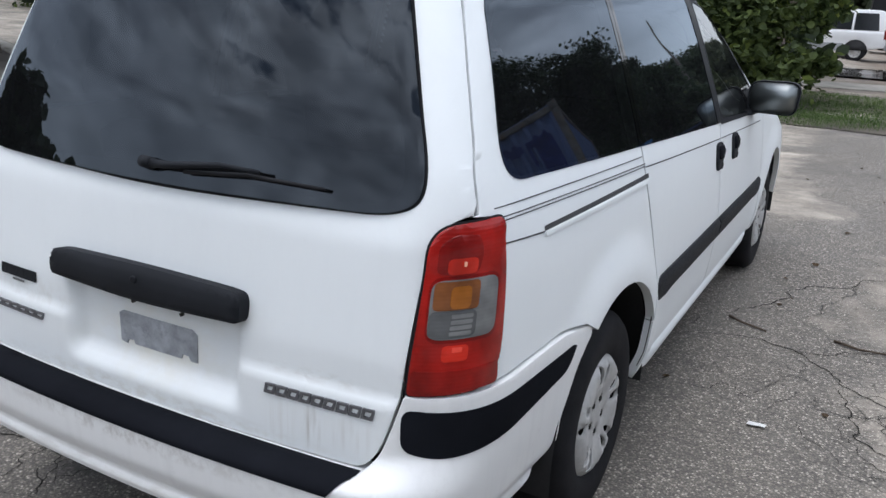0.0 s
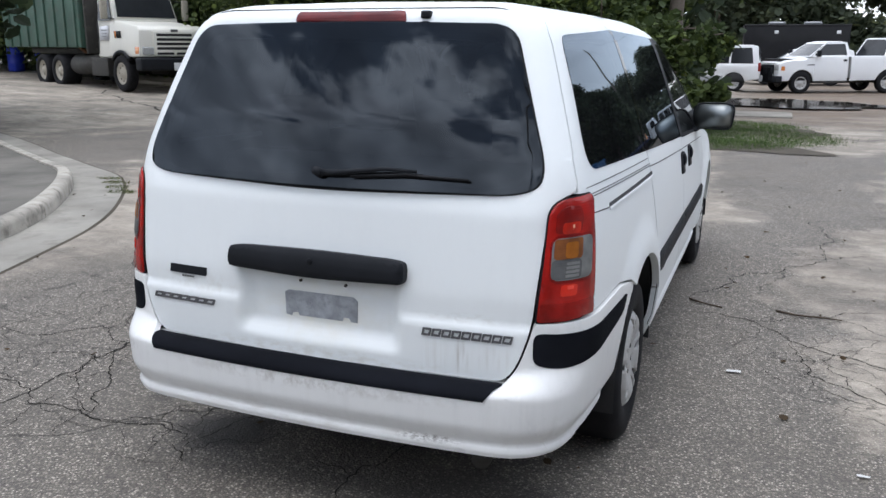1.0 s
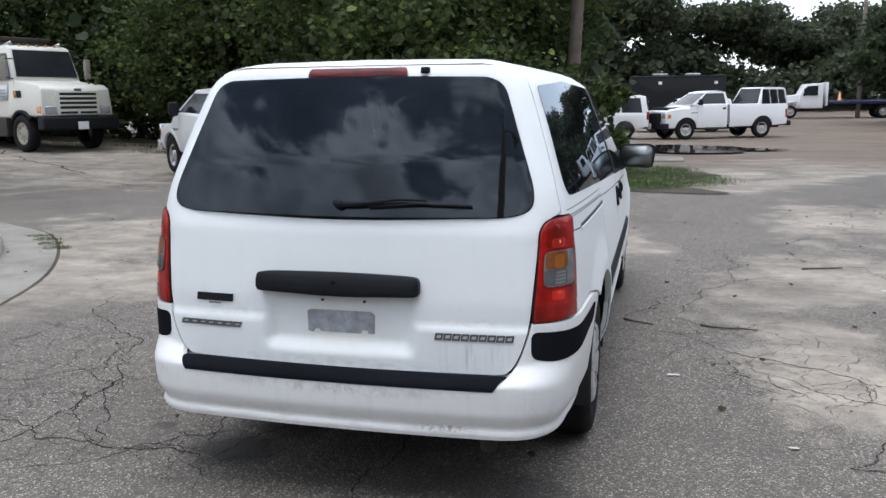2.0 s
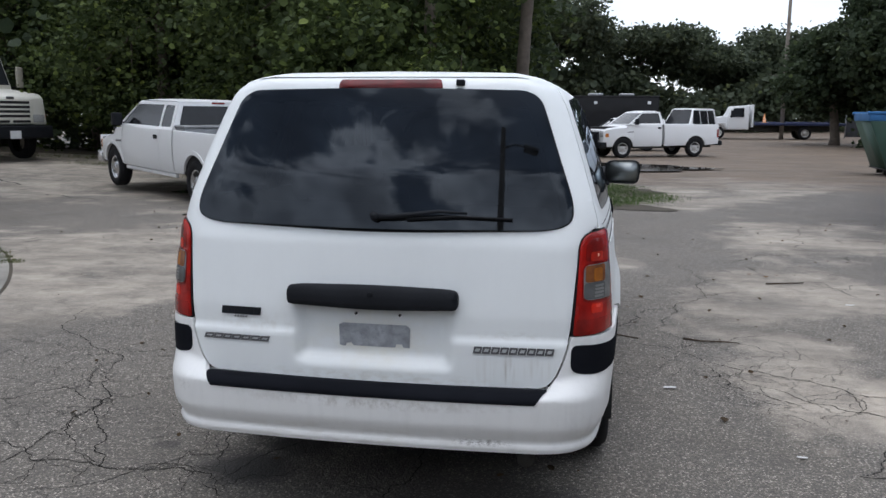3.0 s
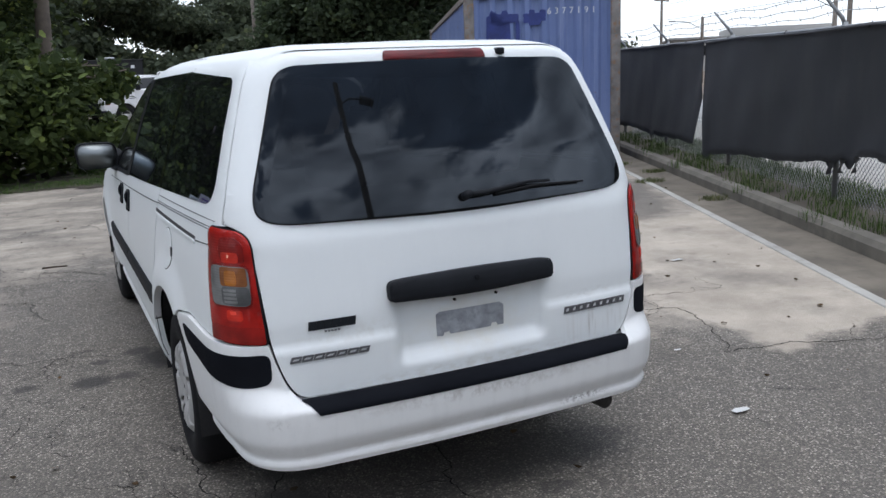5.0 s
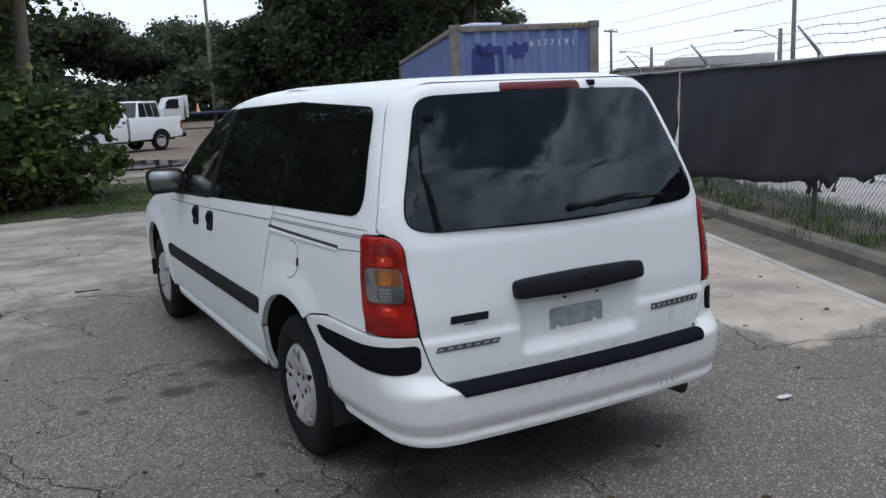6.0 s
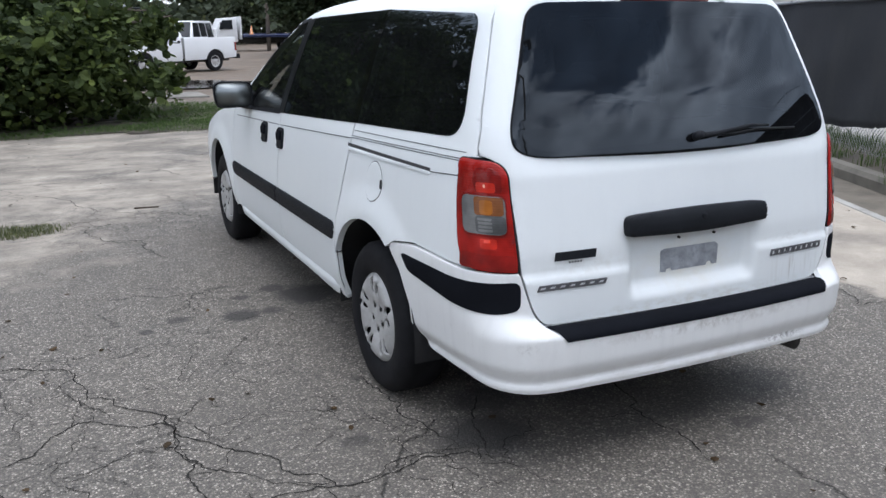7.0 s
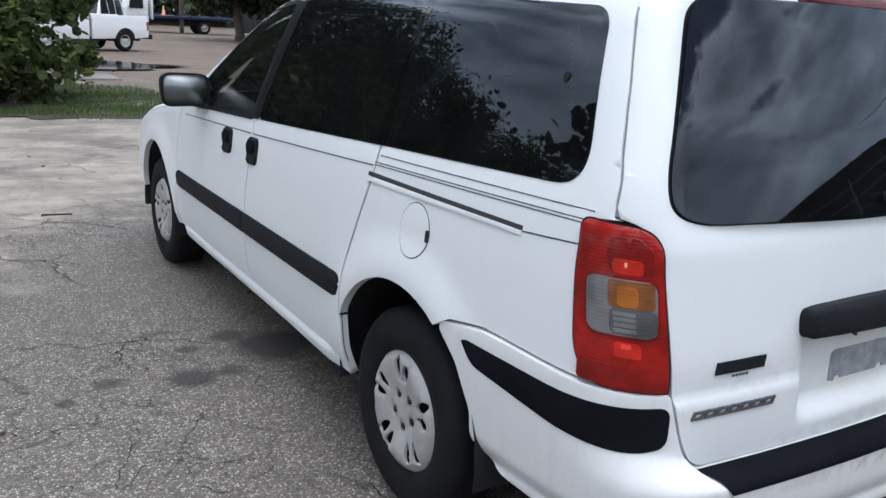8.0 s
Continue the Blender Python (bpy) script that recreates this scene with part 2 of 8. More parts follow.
BLACK_SATIN = plain("black_satin_trim", (0.007, 0.0075, 0.009), 0.45, grain=200, vary=0.2, relief=0.1, spec=0.15)
REAR_GLASS = glass("dark_tinted_glass", (0.030, 0.032, 0.034), (0.72, 0.82, 0.93))
FRONT_GLASS = glass("light_tinted_glass", (0.34, 0.37, 0.36))
MIRROR_GLASS = Nodes("mirror_glass").set(Base_Color=(0.24, 0.26, 0.265), Metallic=1.0, Roughness=0.38)
RED_LENS = lens("red_lamp_lens", (0.37, 0.011, 0.007))
DARK_RED_LENS = lens("dark_red_lamp_lens", (0.24, 0.008, 0.006))
# brighter red that paints the glow inside the tail lamp
GLOW_LENS = lens("red_glow_lens", (0.62, 0.026, 0.012))
BRAKE_LENS = lens("brake_lamp_lens", (0.15, 0.012, 0.014), 0.25)
AMBER_LENS = lens("amber_lamp_lens", (0.24, 0.085, 0.028))
AMBER_CORE = lens("amber_bulb_reflector", (0.42, 0.14, 0.02))
# pale and bright red for glints painted on the tail lamp
GLINT = plain("bulb_glint", (0.95, 0.45, 0.28), 0.15, coat=0.8)
GLINT_RED = plain("lit_red_facets", (0.85, 0.06, 0.03), 0.2, grain=300, vary=0.5, coat=0.6)
LOW_RED_LENS = lens("lower_red_lens", (0.30, 0.010, 0.007))
CLEAR_LENS = lens("clear_lamp_lens", (0.11, 0.112, 0.112))
CLEAR_RIB = lens("clear_ribbed_reflector", (0.20, 0.20, 0.196))
SEAT = plain("grey_seat_cloth", (0.16, 0.165, 0.175), 0.9, grain=260, patch=7, vary=0.2, relief=0.4)
SEAT_LIGHT = plain("pale_headrest_cloth", (0.42, 0.42, 0.41), 0.9, grain=260, relief=0.4)


# ---- mesh helpers ----
def mesh_of(bm, name, mat, smooth=True):
    me = bpy.data.meshes.new(name)
    if smooth:
        for f in bm.faces:
            f.smooth = True
    bm.to_mesh(me)
    bm.free()
    for m in mat if isinstance(mat, (list, tuple)) else (mat,):
        me.materials.append(m)
    return me


def part(name, bm, mat, parent=None, label="", smooth=True):
    """Links a bmesh as one mesh object under a thing or part."""
    ob = new(name, mesh_of(bm, name, mat, smooth))
    if parent:
        ob.parent = parent
    return tagged(ob, label=label)


def thing(name, m, label, category, group="", kind=""):
    ob = new(name)
    ob.empty_display_size = 0.2
    ob.matrix_world = m
    return tagged(ob, label, category, group, kind)


def sharpen(bm, degrees=38):
    lim = radians(degrees)
    for e in bm.edges:
        e.smooth = not (len(e.link_faces) == 2 and e.calc_face_angle(0) > lim)
    return bm


def add_box(bm, lo, hi, bevel=0.0, segments=2, m=None):
    """A box between two corners, bevelled, moved by m."""
    vs = [bm.verts.new((x, y, z)) for z in (lo[2], hi[2]) for y in (lo[1], hi[1]) for x in (lo[0], hi[0])]
    fs = [bm.faces.new([vs[i] for i in q]) for q in ((0, 2, 3, 1), (4, 5, 7, 6), (0, 1, 5, 4), (2, 6, 7, 3), (0, 4, 6, 2), (1, 3, 7, 5))]
    geom = vs
    if bevel:
        es = {e for f in fs for e in f.edges}
        r = bmesh.ops.bevel(bm, geom=list(es), offset=bevel, segments=segments, profile=0.6, affect="EDGES", clamp_overlap=True)
        geom = list({v for f in r["faces"] for v in f.verts} | {v for v in vs if v.is_valid})
    if m is not None:
        bmesh.ops.transform(bm, matrix=m, verts=[v for v in geom if v.is_valid])
    return bm


def box(lo, hi, bevel=0.0, segments=2, m=None):
    return add_box(bmesh.new(), lo, hi, bevel, segments, m)


def add_prism(bm, pts, axis, a, b, m=None):
    """Extrudes a closed outline (pairs) along an axis from a to b."""
    def place(p, t):
        return {"x": (t, p[0], p[1]), "y": (p[0], t, p[1]), "z": (p[0], p[1], t)}[axis]
    lo = [bm.verts.new(place(p, a)) for p in pts]
    hi = [bm.verts.new(place(p, b)) for p in pts]
    n = len(pts)
    fs = [bm.faces.new(lo), bm.faces.new(hi)]
    for i in range(n):
        fs.append(bm.faces.new((lo[i], lo[(i + 1) % n], hi[(i + 1) % n], hi[i])))
    bmesh.ops.recalc_face_normals(bm, faces=fs)
    if m is not None:
        bmesh.ops.transform(bm, matrix=m, verts=lo + hi)
    return bm


def prism(pts, axis, a, b, bevel=0.0, m=None):
    bm = add_prism(bmesh.new(), pts, axis, a, b, m)
    if bevel:
        bmesh.ops.bevel(bm, geom=[e for e in bm.edges if e.calc_face_angle(0) > 0.4], offset=bevel, segments=2, profile=0.6, affect="EDGES", clamp_overlap=True)
    return bm


def add_tube(bm, pts, radii, sides=8, caps=True):
    """A tube along points, radius by point."""
    pts = [Vector(p) for p in pts]
    if isinstance(radii, (int, float)):
        radii = [radii] * len(pts)
    rings = []
    up = Vector((0, 0, 1))
    for i, p in enumerate(pts):
        d = (pts[min(i + 1, len(pts) - 1)] - pts[max(i - 1, 0)]).normalized()
        ref = up if abs(d.dot(up)) < 0.95 else Vector((1, 0, 0))
        u = d.cross(ref).normalized()
        v = u.cross(d)
        rings.append([bm.verts.new(p + radii[i] * (u * math.cos(k * 2 * math.pi / sides) + v * math.sin(k * 2 * math.pi / sides))) for k in range(sides)])
    for a, b in zip(rings, rings[1:]):
        for k in range(sides):
            bm.faces.new((a[k], b[k], b[(k + 1) % sides], a[(k + 1) % sides]))
    if caps:
        bm.faces.new(rings[0])
        bm.faces.new(rings[-1][::-1])
    return bm


def tube(pts, radii, sides=8):
    return add_tube(bmesh.new(), pts, radii, sides)


def lathe(profile, sides=32, axis="x"):
    """Turns (radius, along) pairs round an axis."""
    bm = bmesh.new()
    rings = []
    for r, a in profile:
        ring = []
        for k in range(sides):
            c, s = math.cos(k * 2 * math.pi / sides), math.sin(k * 2 * math.pi / sides)
            ring.append(bm.verts.new({"x": (a, r * c, r * s), "y": (r * s, a, r * c), "z": (r * c, r * s, a)}[axis]))
        rings.append(ring)
    for a, b in zip(rings, rings[1:]):
        for k in range(sides):
            bm.faces.new((a[k], a[(k + 1) % sides], b[(k + 1) % sides], b[k]))
    bmesh.ops.recalc_face_normals(bm, faces=bm.faces[:])
    return bm


def rounded(pts, r, n=6):
    """Rounds the corners of a closed outline; r is one radius or one for each corner."""
    res = []
    for i, p in enumerate(pts):
        p = Vector(p)
        a, b = Vector(pts[i - 1]), Vector(pts[(i + 1) % len(pts)])
        rad = r[i] if isinstance(r, (list, tuple)) else r
        if rad <= 0:
            res.append(tuple(p))
            continue
        da, db = (a - p), (b - p)
        ra, rb = min(rad, da.length * 0.48), min(rad, db.length * 0.48)
        s, e = p + da.normalized() * ra, p + db.normalized() * rb
        for k in range(n + 1):
            t = k / n
            q = s * (1 - t) ** 2 + p * 2 * t * (1 - t) + e * t * t
            res.append(tuple(q))
    return res


def flat_fill(outer, holes, da, dz):
    """A flat sheet in (a, z) with holes, cut into cells of da by dz."""
    bm = bmesh.new()
    for loop in (outer, *holes):
        vs = [bm.verts.new((p[0], p[1], 0)) for p in loop]
        for i in range(len(vs)):
            bm.edges.new((vs[i - 1], vs[i]))
    bmesh.ops.triangle_fill(bm, use_beauty=True, use_dissolve=False, edges=bm.edges[:])
    lo = [min(p[k] for p in outer) for k in (0, 1)]
    hi = [max(p[k] for p in outer) for k in (0, 1)]
    for k, step in ((0, da), (1, dz)):
        n = max(1, round((hi[k] - lo[k]) / step))
        no = (1, 0, 0) if k == 0 else (0, 1, 0)
        for i in range(1, n):
            c = lo[k] + (hi[k] - lo[k]) * i / n
            bmesh.ops.bisect_plane(bm, geom=bm.verts[:] + bm.edges[:] + bm.faces[:], dist=1e-6, plane_co=(c, 0, 0) if k == 0 else (0, c, 0), plane_no=no)
    bmesh.ops.recalc_face_normals(bm, faces=bm.faces[:])
    for f in bm.faces:
        f.normal_update()
        if f.normal.z < 0:
            f.normal_flip()
    return bm


def sheet(surf, orient, outer, holes=(), off=0.0, depth=0.012, da=0.04, dz=0.03, bulge=None, roll=0.0006):
    """Lays a flat outline on a curved surface surf(a, z), off metres proud of it, with a rolled edge going depth back."""
    bm = flat_fill(outer, holes, da, dz)
    h = 1e-3

    def normal(a, z):
        return (surf(a + h, z) - surf(a - h, z)).cross(surf(a, z + h) - surf(a, z - h)).normalized() * orient

    rim = [e for e in bm.edges if len(e.link_faces) == 1]
    rim_v = {v for e in rim for v in e.verts}
    norms = {}
    for v in bm.verts:
        a, z = v.co.x, v.co.y
        n = normal(a, z)
        norms[v] = n
        d = off + (bulge(a, z) if bulge else 0.0) - (roll if v in rim_v else 0.0)
        v.co = surf(a, z) + n * d
    if orient < 0:
        for f in bm.faces:
            f.normal_flip()
    if depth:
        r = bmesh.ops.extrude_edge_only(bm, edges=rim)
        nv = [g for g in r["geom"] if isinstance(g, bmesh.types.BMVert)]
        old = {}
        for v in nv:
            for e in v.link_edges:
                o = e.other_vert(v)
                if o in norms:
                    old[v] = o
        for v in nv:
            if v in old:
                v.co = v.co - norms[old[v]] * depth
        for e in rim:
            e.smooth = False
    return bm


def step(a, b, v):
    t = min(1.0, max(0.0, (v - a) / (b - a)))
    return t * t * (3 - 2 * t)


def smooth_table(pairs, sigma=0.022):
    zs = np.arange(0.0, 1.9, 0.002)
    v = np.interp(zs, [p[0] for p in pairs], [p[1] for p in pairs])
    k = np.exp(-0.5 * (np.arange(-40, 41) * 0.002 / sigma) ** 2)
    v = np.convolve(np.pad(v, 40, mode="edge"), k / k.sum(), mode="valid")
    return lambda z: float(np.interp(z, zs, v))


# ---- the minivan: its body surface ----
HALF = smooth_table([(0.2, 0.835), (0.3, 0.87), (0.42, 0.893), (0.55, 0.905), (0.68, 0.910), (0.8, 0.905), (0.95, 0.892), (1.08, 0.872), (1.2, 0.835), (1.4, 0.768), (1.56, 0.706), (1.62, 0.668), (1.655, 0.60), (1.68, 0.50), (1.70, 0.30), (1.705, 0.22)])
TAIL = smooth_table([(0.2, 0.14), (0.5, 0.125), (0.8, 0.13), (1.05, 0.165), (1.3, 0.255), (1.6, 0.375), (1.645, 0.395), (1.665, 0.44), (1.685, 0.60), (1.70, 0.95), (1.705, 1.1)], 0.012)
NOSE = smooth_table([(0.2, 4.93), (0.5, 5.03), (0.7, 5.0), (0.82, 4.9), (0.92, 4.6), (0.99, 4.2), (1.04, 3.88), (1.1, 3.75), (1.3, 3.38), (1.5, 2.98), (1.6, 2.72), (1.64, 2.5), (1.675, 2.2), (1.69, 2.0), (1.705, 1.7)], 0.015)
ROOF_Z = 1.674
OUTLINES = {}


def half_at(y, w):
    f = 1.0
    if y < 1.8:
        f -= 0.062 * ((1.8 - y) / 1.6) ** 2
    if y > 3.0:
        f -= 0.05 * ((y - 3.0) / 2.0) ** 2
    return w * f


def bezier(p0, p1, p2, n):
    t = np.linspace(0, 1, n)[:, None]
    return (1 - t) ** 2 * np.array(p0) + 2 * t * (1 - t) * np.array(p1) + t ** 2 * np.array(p2)


def outline(z):
    """Half of the body's plan at a height, from the middle of the tail round to the middle of the nose: (length, x, y)."""
    key = round(z * 500)
    if key in OUTLINES:
        return OUTLINES[key]
    z = key / 500
    w, t, n = HALF(z), TAIL(z), NOSE(z)
    r = min(0.20 - 0.085 * step(0.98, 1.22, z), w * 0.5)
    bow = 0.036
    xe = half_at(t + r, w) - r
    rear = np.array([(x, t + bow * (x / 0.75) ** 2) for x in np.linspace(0, xe, 60)])
    ye = rear[-1][1]
    y2 = ye + 1.2 * r
    corner = bezier((xe, ye), (half_at(ye + 0.02, w) - 0.004, ye + 2 * bow * xe / 0.5625 * r * 0.85), (half_at(y2, w), y2), 60)
    rf = min(0.25, w * 0.5)
    y3 = max(n - 0.10 - rf, y2 + 0.05)
    flank = np.array([(half_at(y, w), y) for y in np.linspace(y2, y3, 160)])
    xf = max(half_at(y3, w) - rf, 0.05)
    front = bezier(flank[-1], (half_at(y3 + 0.6 * rf, w), y3 + rf * 0.9), (xf, n - 0.10 * (xf / 0.6) ** 2), 50)
    mid = np.array([(x, n - 0.10 * (x / 0.6) ** 2) for x in np.linspace(xf, 0, 40)])
    p = np.concatenate((rear, corner[1:], flank[1:], front[1:], mid[1:]))
    q = np.concatenate(([0], np.cumsum(np.hypot(*np.diff(p, axis=0).T))))
    OUTLINES[key] = (q, p[:, 0], p[:, 1])
    return OUTLINES[key]


def between(fn, z):
    """Blends the cached outlines just below and above z."""
    k = z * 500
    a = math.floor(k)
    f = k - a
    return fn(a / 500) * (1 - f) + fn((a + 1) / 500) * f


def tail_surf(x, z):
    def at(zz):
        q, xs, ys = outline(zz)
        k = int(np.argmax(xs)) + 1
        return float(np.interp(abs(x), xs[:k], ys[:k]))
    return Vector((x, between(at, z), z))


def flank_surf(sign):
    def surf(y, z):
        def at(zz):
            q, xs, ys = outline(zz)
            return float(np.interp(y, ys, xs))
        return Vector((sign * between(at, z), y, z))
    return surf


def round_surf(sign):
    """By the length along the outline from the middle of the tail."""
    def surf(s, z):
        px = between(lambda zz: float(np.interp(s, outline(zz)[0], outline(zz)[1])), z)
        py = between(lambda zz: float(np.interp(s, outline(zz)[0], outline(zz)[2])), z)
        return Vector((sign * px, py, z))
    return surf


def length_at_y(y, z):
    q, xs, ys = outline(z)
    return float(np.interp(y, ys, q))


def length_at_x(x, z):
    q, xs, ys = outline(z)
    k = int(np.argmax(xs)) + 1
    return float(np.interp(x, xs[:k], q[:k]))



# ---- ground ----
def height(x, y):
    """The yard is flat round the van, rises to one side and dips where the pickups stand."""
    d = math.hypot(x, y - 2)
    left = step(0.0, 5.0, -x)
    dip = -0.24 * step(14, 32, d) + 0.19 * step(34, 60, d) + 0.013 * max(0.0, min(d, 120) - 60)
    low_side = 0.028 * max(0.0, min(d, 40) - 15.7) - 0.09 * step(6, 10.5, d) * (1 - step(14, 18, d))
    return left * low_side + (1 - left) * dip


def ground_material():
    """Asphalt with worn pale concrete beyond it, a sandy slab beside it, bare brown dirt far off, cracks, oil spots and
    shade painted under the van.
    """
    n = Nodes("cracked_asphalt")
    v = n.coords()
    xyz = n.add("ShaderNodeSeparateXYZ")
    n.link(v, xyz.inputs["Vector"])
    X, Y = xyz.outputs["X"], xyz.outputs["Y"]

    def blob(cx, cy, rx, ry, turn=0.0):
        c, s = math.cos(turn), math.sin(turn)
        dx, dy = n.math("SUBTRACT", X, cx), n.math("SUBTRACT", Y, cy)
        ex = n.math("ADD", n.math("MULTIPLY", dx, c / rx), n.math("MULTIPLY", dy, s / rx))
        ey = n.math("ADD", n.math("MULTIPLY", dx, -s / ry), n.math("MULTIPLY", dy, c / ry))
        return n.math("SUBTRACT", 1.0, n.math("SQRT", n.math("ADD", n.math("MULTIPLY", ex, ex), n.math("MULTIPLY", ey, ey))))

    def side(ax, ay, bx, by):
        """Metres to the left of the line from a to b."""
        ln = math.hypot(bx - ax, by - ay)
        nx, ny = -(by - ay) / ln, (bx - ax) / ln
        return n.math("ADD", n.math("MULTIPLY", n.math("SUBTRACT", X, ax), nx), n.math("MULTIPLY", n.math("SUBTRACT", Y, ay), ny))

    def grey(x):
        return (x, x, x)

    agg = n.add("ShaderNodeTexVoronoi", Scale=112.0)
    n.link(v, agg.inputs["Vector"])
    fine = n.add("ShaderNodeTexVoronoi", Scale=190.0)
    n.link(v, fine.inputs["Vector"])
    mid_ = n.noise(v, 1.3, 8, 0.65)
    wide = n.noise(v, 0.33, 6, 0.62)
    blotchy = n.noise(v, 7.0, 7, 0.68)
    # asphalt: a dark binder with single pale stones worn free
    binder = n.ramp(mid_, (0.30, (0.088, 0.083, 0.075)), (0.70, (0.20, 0.188, 0.168)))
    binder = n.mix(n.ramp(blotchy, (0.36, grey(0.55)), (0.62, grey(0.0))), binder, (0.075, 0.071, 0.065))
    lot = n.add("ShaderNodeSeparateColor")
    n.link(agg.outputs["Color"], lot.inputs["Color"])
    stones = n.ramp(lot.outputs["Red"], (0.0, (0.040, 0.037, 0.033)), (0.35, (0.130, 0.120, 0.106)), (0.62, (0.235, 0.218, 0.192)), (0.84, (0.42, 0.392, 0.348)), (0.96, (0.78, 0.74, 0.665)))
    stones = n.mix(n.ramp(agg.outputs["Distance"], (0.30, grey(0.0)), (0.62, grey(0.8))), stones, (0.042, 0.039, 0.035))
    chips = n.ramp(fine.outputs["Color"], (0.0, (0.03, 0.028, 0.026)), (0.5, (0.19, 0.178, 0.158)), (1.0, (0.62, 0.585, 0.53)))
    base = n.mix(0.26, n.mix(0.22, stones, chips), binder)
    # worn concrete skin, greyer and smoother, with streaks of white and dark
    streaky = n.noise(n.coords((0.7, 1.6, 1)), 1.1, 10, 0.70)
    pale = n.ramp(streaky, (0.28, (0.15, 0.138, 0.120)), (0.44, (0.30, 0.274, 0.236)), (0.58, (0.44, 0.405, 0.35)), (0.74, (0.66, 0.615, 0.54)))
    pale = n.mix(n.ramp(blotchy, (0.30, grey(0.7)), (0.50, grey(0.0))), pale, (0.145, 0.132, 0.113))
    pale = n.mix(0.22, pale, chips)
    left_ = n.math("MINIMUM", n.math("MULTIPLY", side(-3.2, 2.0, -0.7, 5.8), 0.40), 0.20)
    ahead = n.math("MINIMUM", n.math("MULTIPLY", n.math("SUBTRACT", Y, 5.6), 0.4), 0.16)
    ahead = n.math("SUBTRACT", ahead, n.math("MULTIPLY", n.math("MAXIMUM", n.math("SUBTRACT", X, 0.9), 0.0), 0.22))
    worn_right = n.math("MAXIMUM", n.math("MULTIPLY", blob(2.55, 4.75, 0.95, 1.7, -0.35), 0.55), n.math("MULTIPLY", blob(2.15, 2.6, 0.55, 1.6, -0.1), 0.38))
    worn_right = n.math("MAXIMUM", worn_right, n.math("MULTIPLY", blob(3.2, 8.6, 1.8, 2.0, -0.4), 0.35))
    where = n.math("MAXIMUM", n.math("MAXIMUM", n.math("MAXIMUM", left_, ahead), -0.32), worn_right)
    where = n.math("SUBTRACT", where, n.math("MULTIPLY", n.math("MAXIMUM", n.math("MAXIMUM", blob(-8.2, 9.0, 4.2, 4.0), blob(1.6, 9.5, 1.4, 3.4)), 0.0), 0.5))
    where = n.math("ADD", where, n.math("MULTIPLY", n.math("SUBTRACT", n.noise(v, 0.95, 10, 0.68), 0.5), 1.35))
    base = n.mix(n.ramp(where, (-0.03, grey(0)), (0.20, grey(0.93))), base, pale)
    # the sandy slab between the asphalt and the gutter
    slab = n.math("MINIMUM", n.math("MINIMUM", n.math("SUBTRACT", X, 2.22), n.math("MULTIPLY", side(2.45, 2.3, 3.5, 3.9), -1.0)), n.math("SUBTRACT", Y, 0.72))
    slab = n.math("ADD", slab, n.math("MULTIPLY", n.math("SUBTRACT", n.noise(v, 1.5, 9, 0.64), 0.5), 0.75))
    sandy = n.ramp(n.noise(v, 2.0, 9, 0.64), (0.3, (0.36, 0.325, 0.275)), (0.5, (0.47, 0.43, 0.37)), (0.7, (0.60, 0.555, 0.48)))
    sandy = n.mix(n.ramp(blotchy, (0.28, grey(0.45)), (0.42, grey(0.0))), sandy, (0.22, 0.195, 0.16))
    sandy = n.mix(0.12, sandy, chips)
    base = n.mix(n.ramp(slab, (-0.02, grey(0)), (0.10, grey(0.94))), base, sandy)
    # newer dark asphalt before the container
    tar = n.math("ADD", blob(4.75, 6.25, 1.15, 2.35, -0.456), n.math("MULTIPLY", n.math("SUBTRACT", n.noise(v, 1.2, 9, 0.66), 0.5), 0.9))
    base = n.mix(n.ramp(tar, (0.0, grey(0)), (0.22, grey(0.82))), base, n.mix(0.35, (0.062, 0.059, 0.055), chips))
    # bare earth far off
    earthy = n.math("MINIMUM", n.math("MULTIPLY", n.math("SUBTRACT", Y, 15.5), 0.14), n.math("MULTIPLY", n.math("ADD", X, 1.0), 0.3))
    earthy = n.math("ADD", earthy, n.math("MULTIPLY", n.math("SUBTRACT", wide, 0.5), 1.8))
    dirt = n.ramp(n.noise(n.coords((0.3, 1.4, 1)), 0.5, 8, 0.65), (0.3, (0.105, 0.082, 0.062)), (0.7, (0.20, 0.155, 0.115)))
    base = n.mix(n.ramp(earthy, (0.0, grey(0)), (0.6, grey(0.95))), base, dirt)
    stain = n.noise(v, 0.7, 7, 0.7)
    base = n.mix(n.ramp(stain, (0.50, grey(0)), (0.68, grey(0.55))), base, (0.085, 0.080, 0.073))
    # oil spots and damp marks; the broad ones under the van paint its shade
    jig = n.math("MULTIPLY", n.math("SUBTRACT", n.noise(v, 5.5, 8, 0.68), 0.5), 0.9)
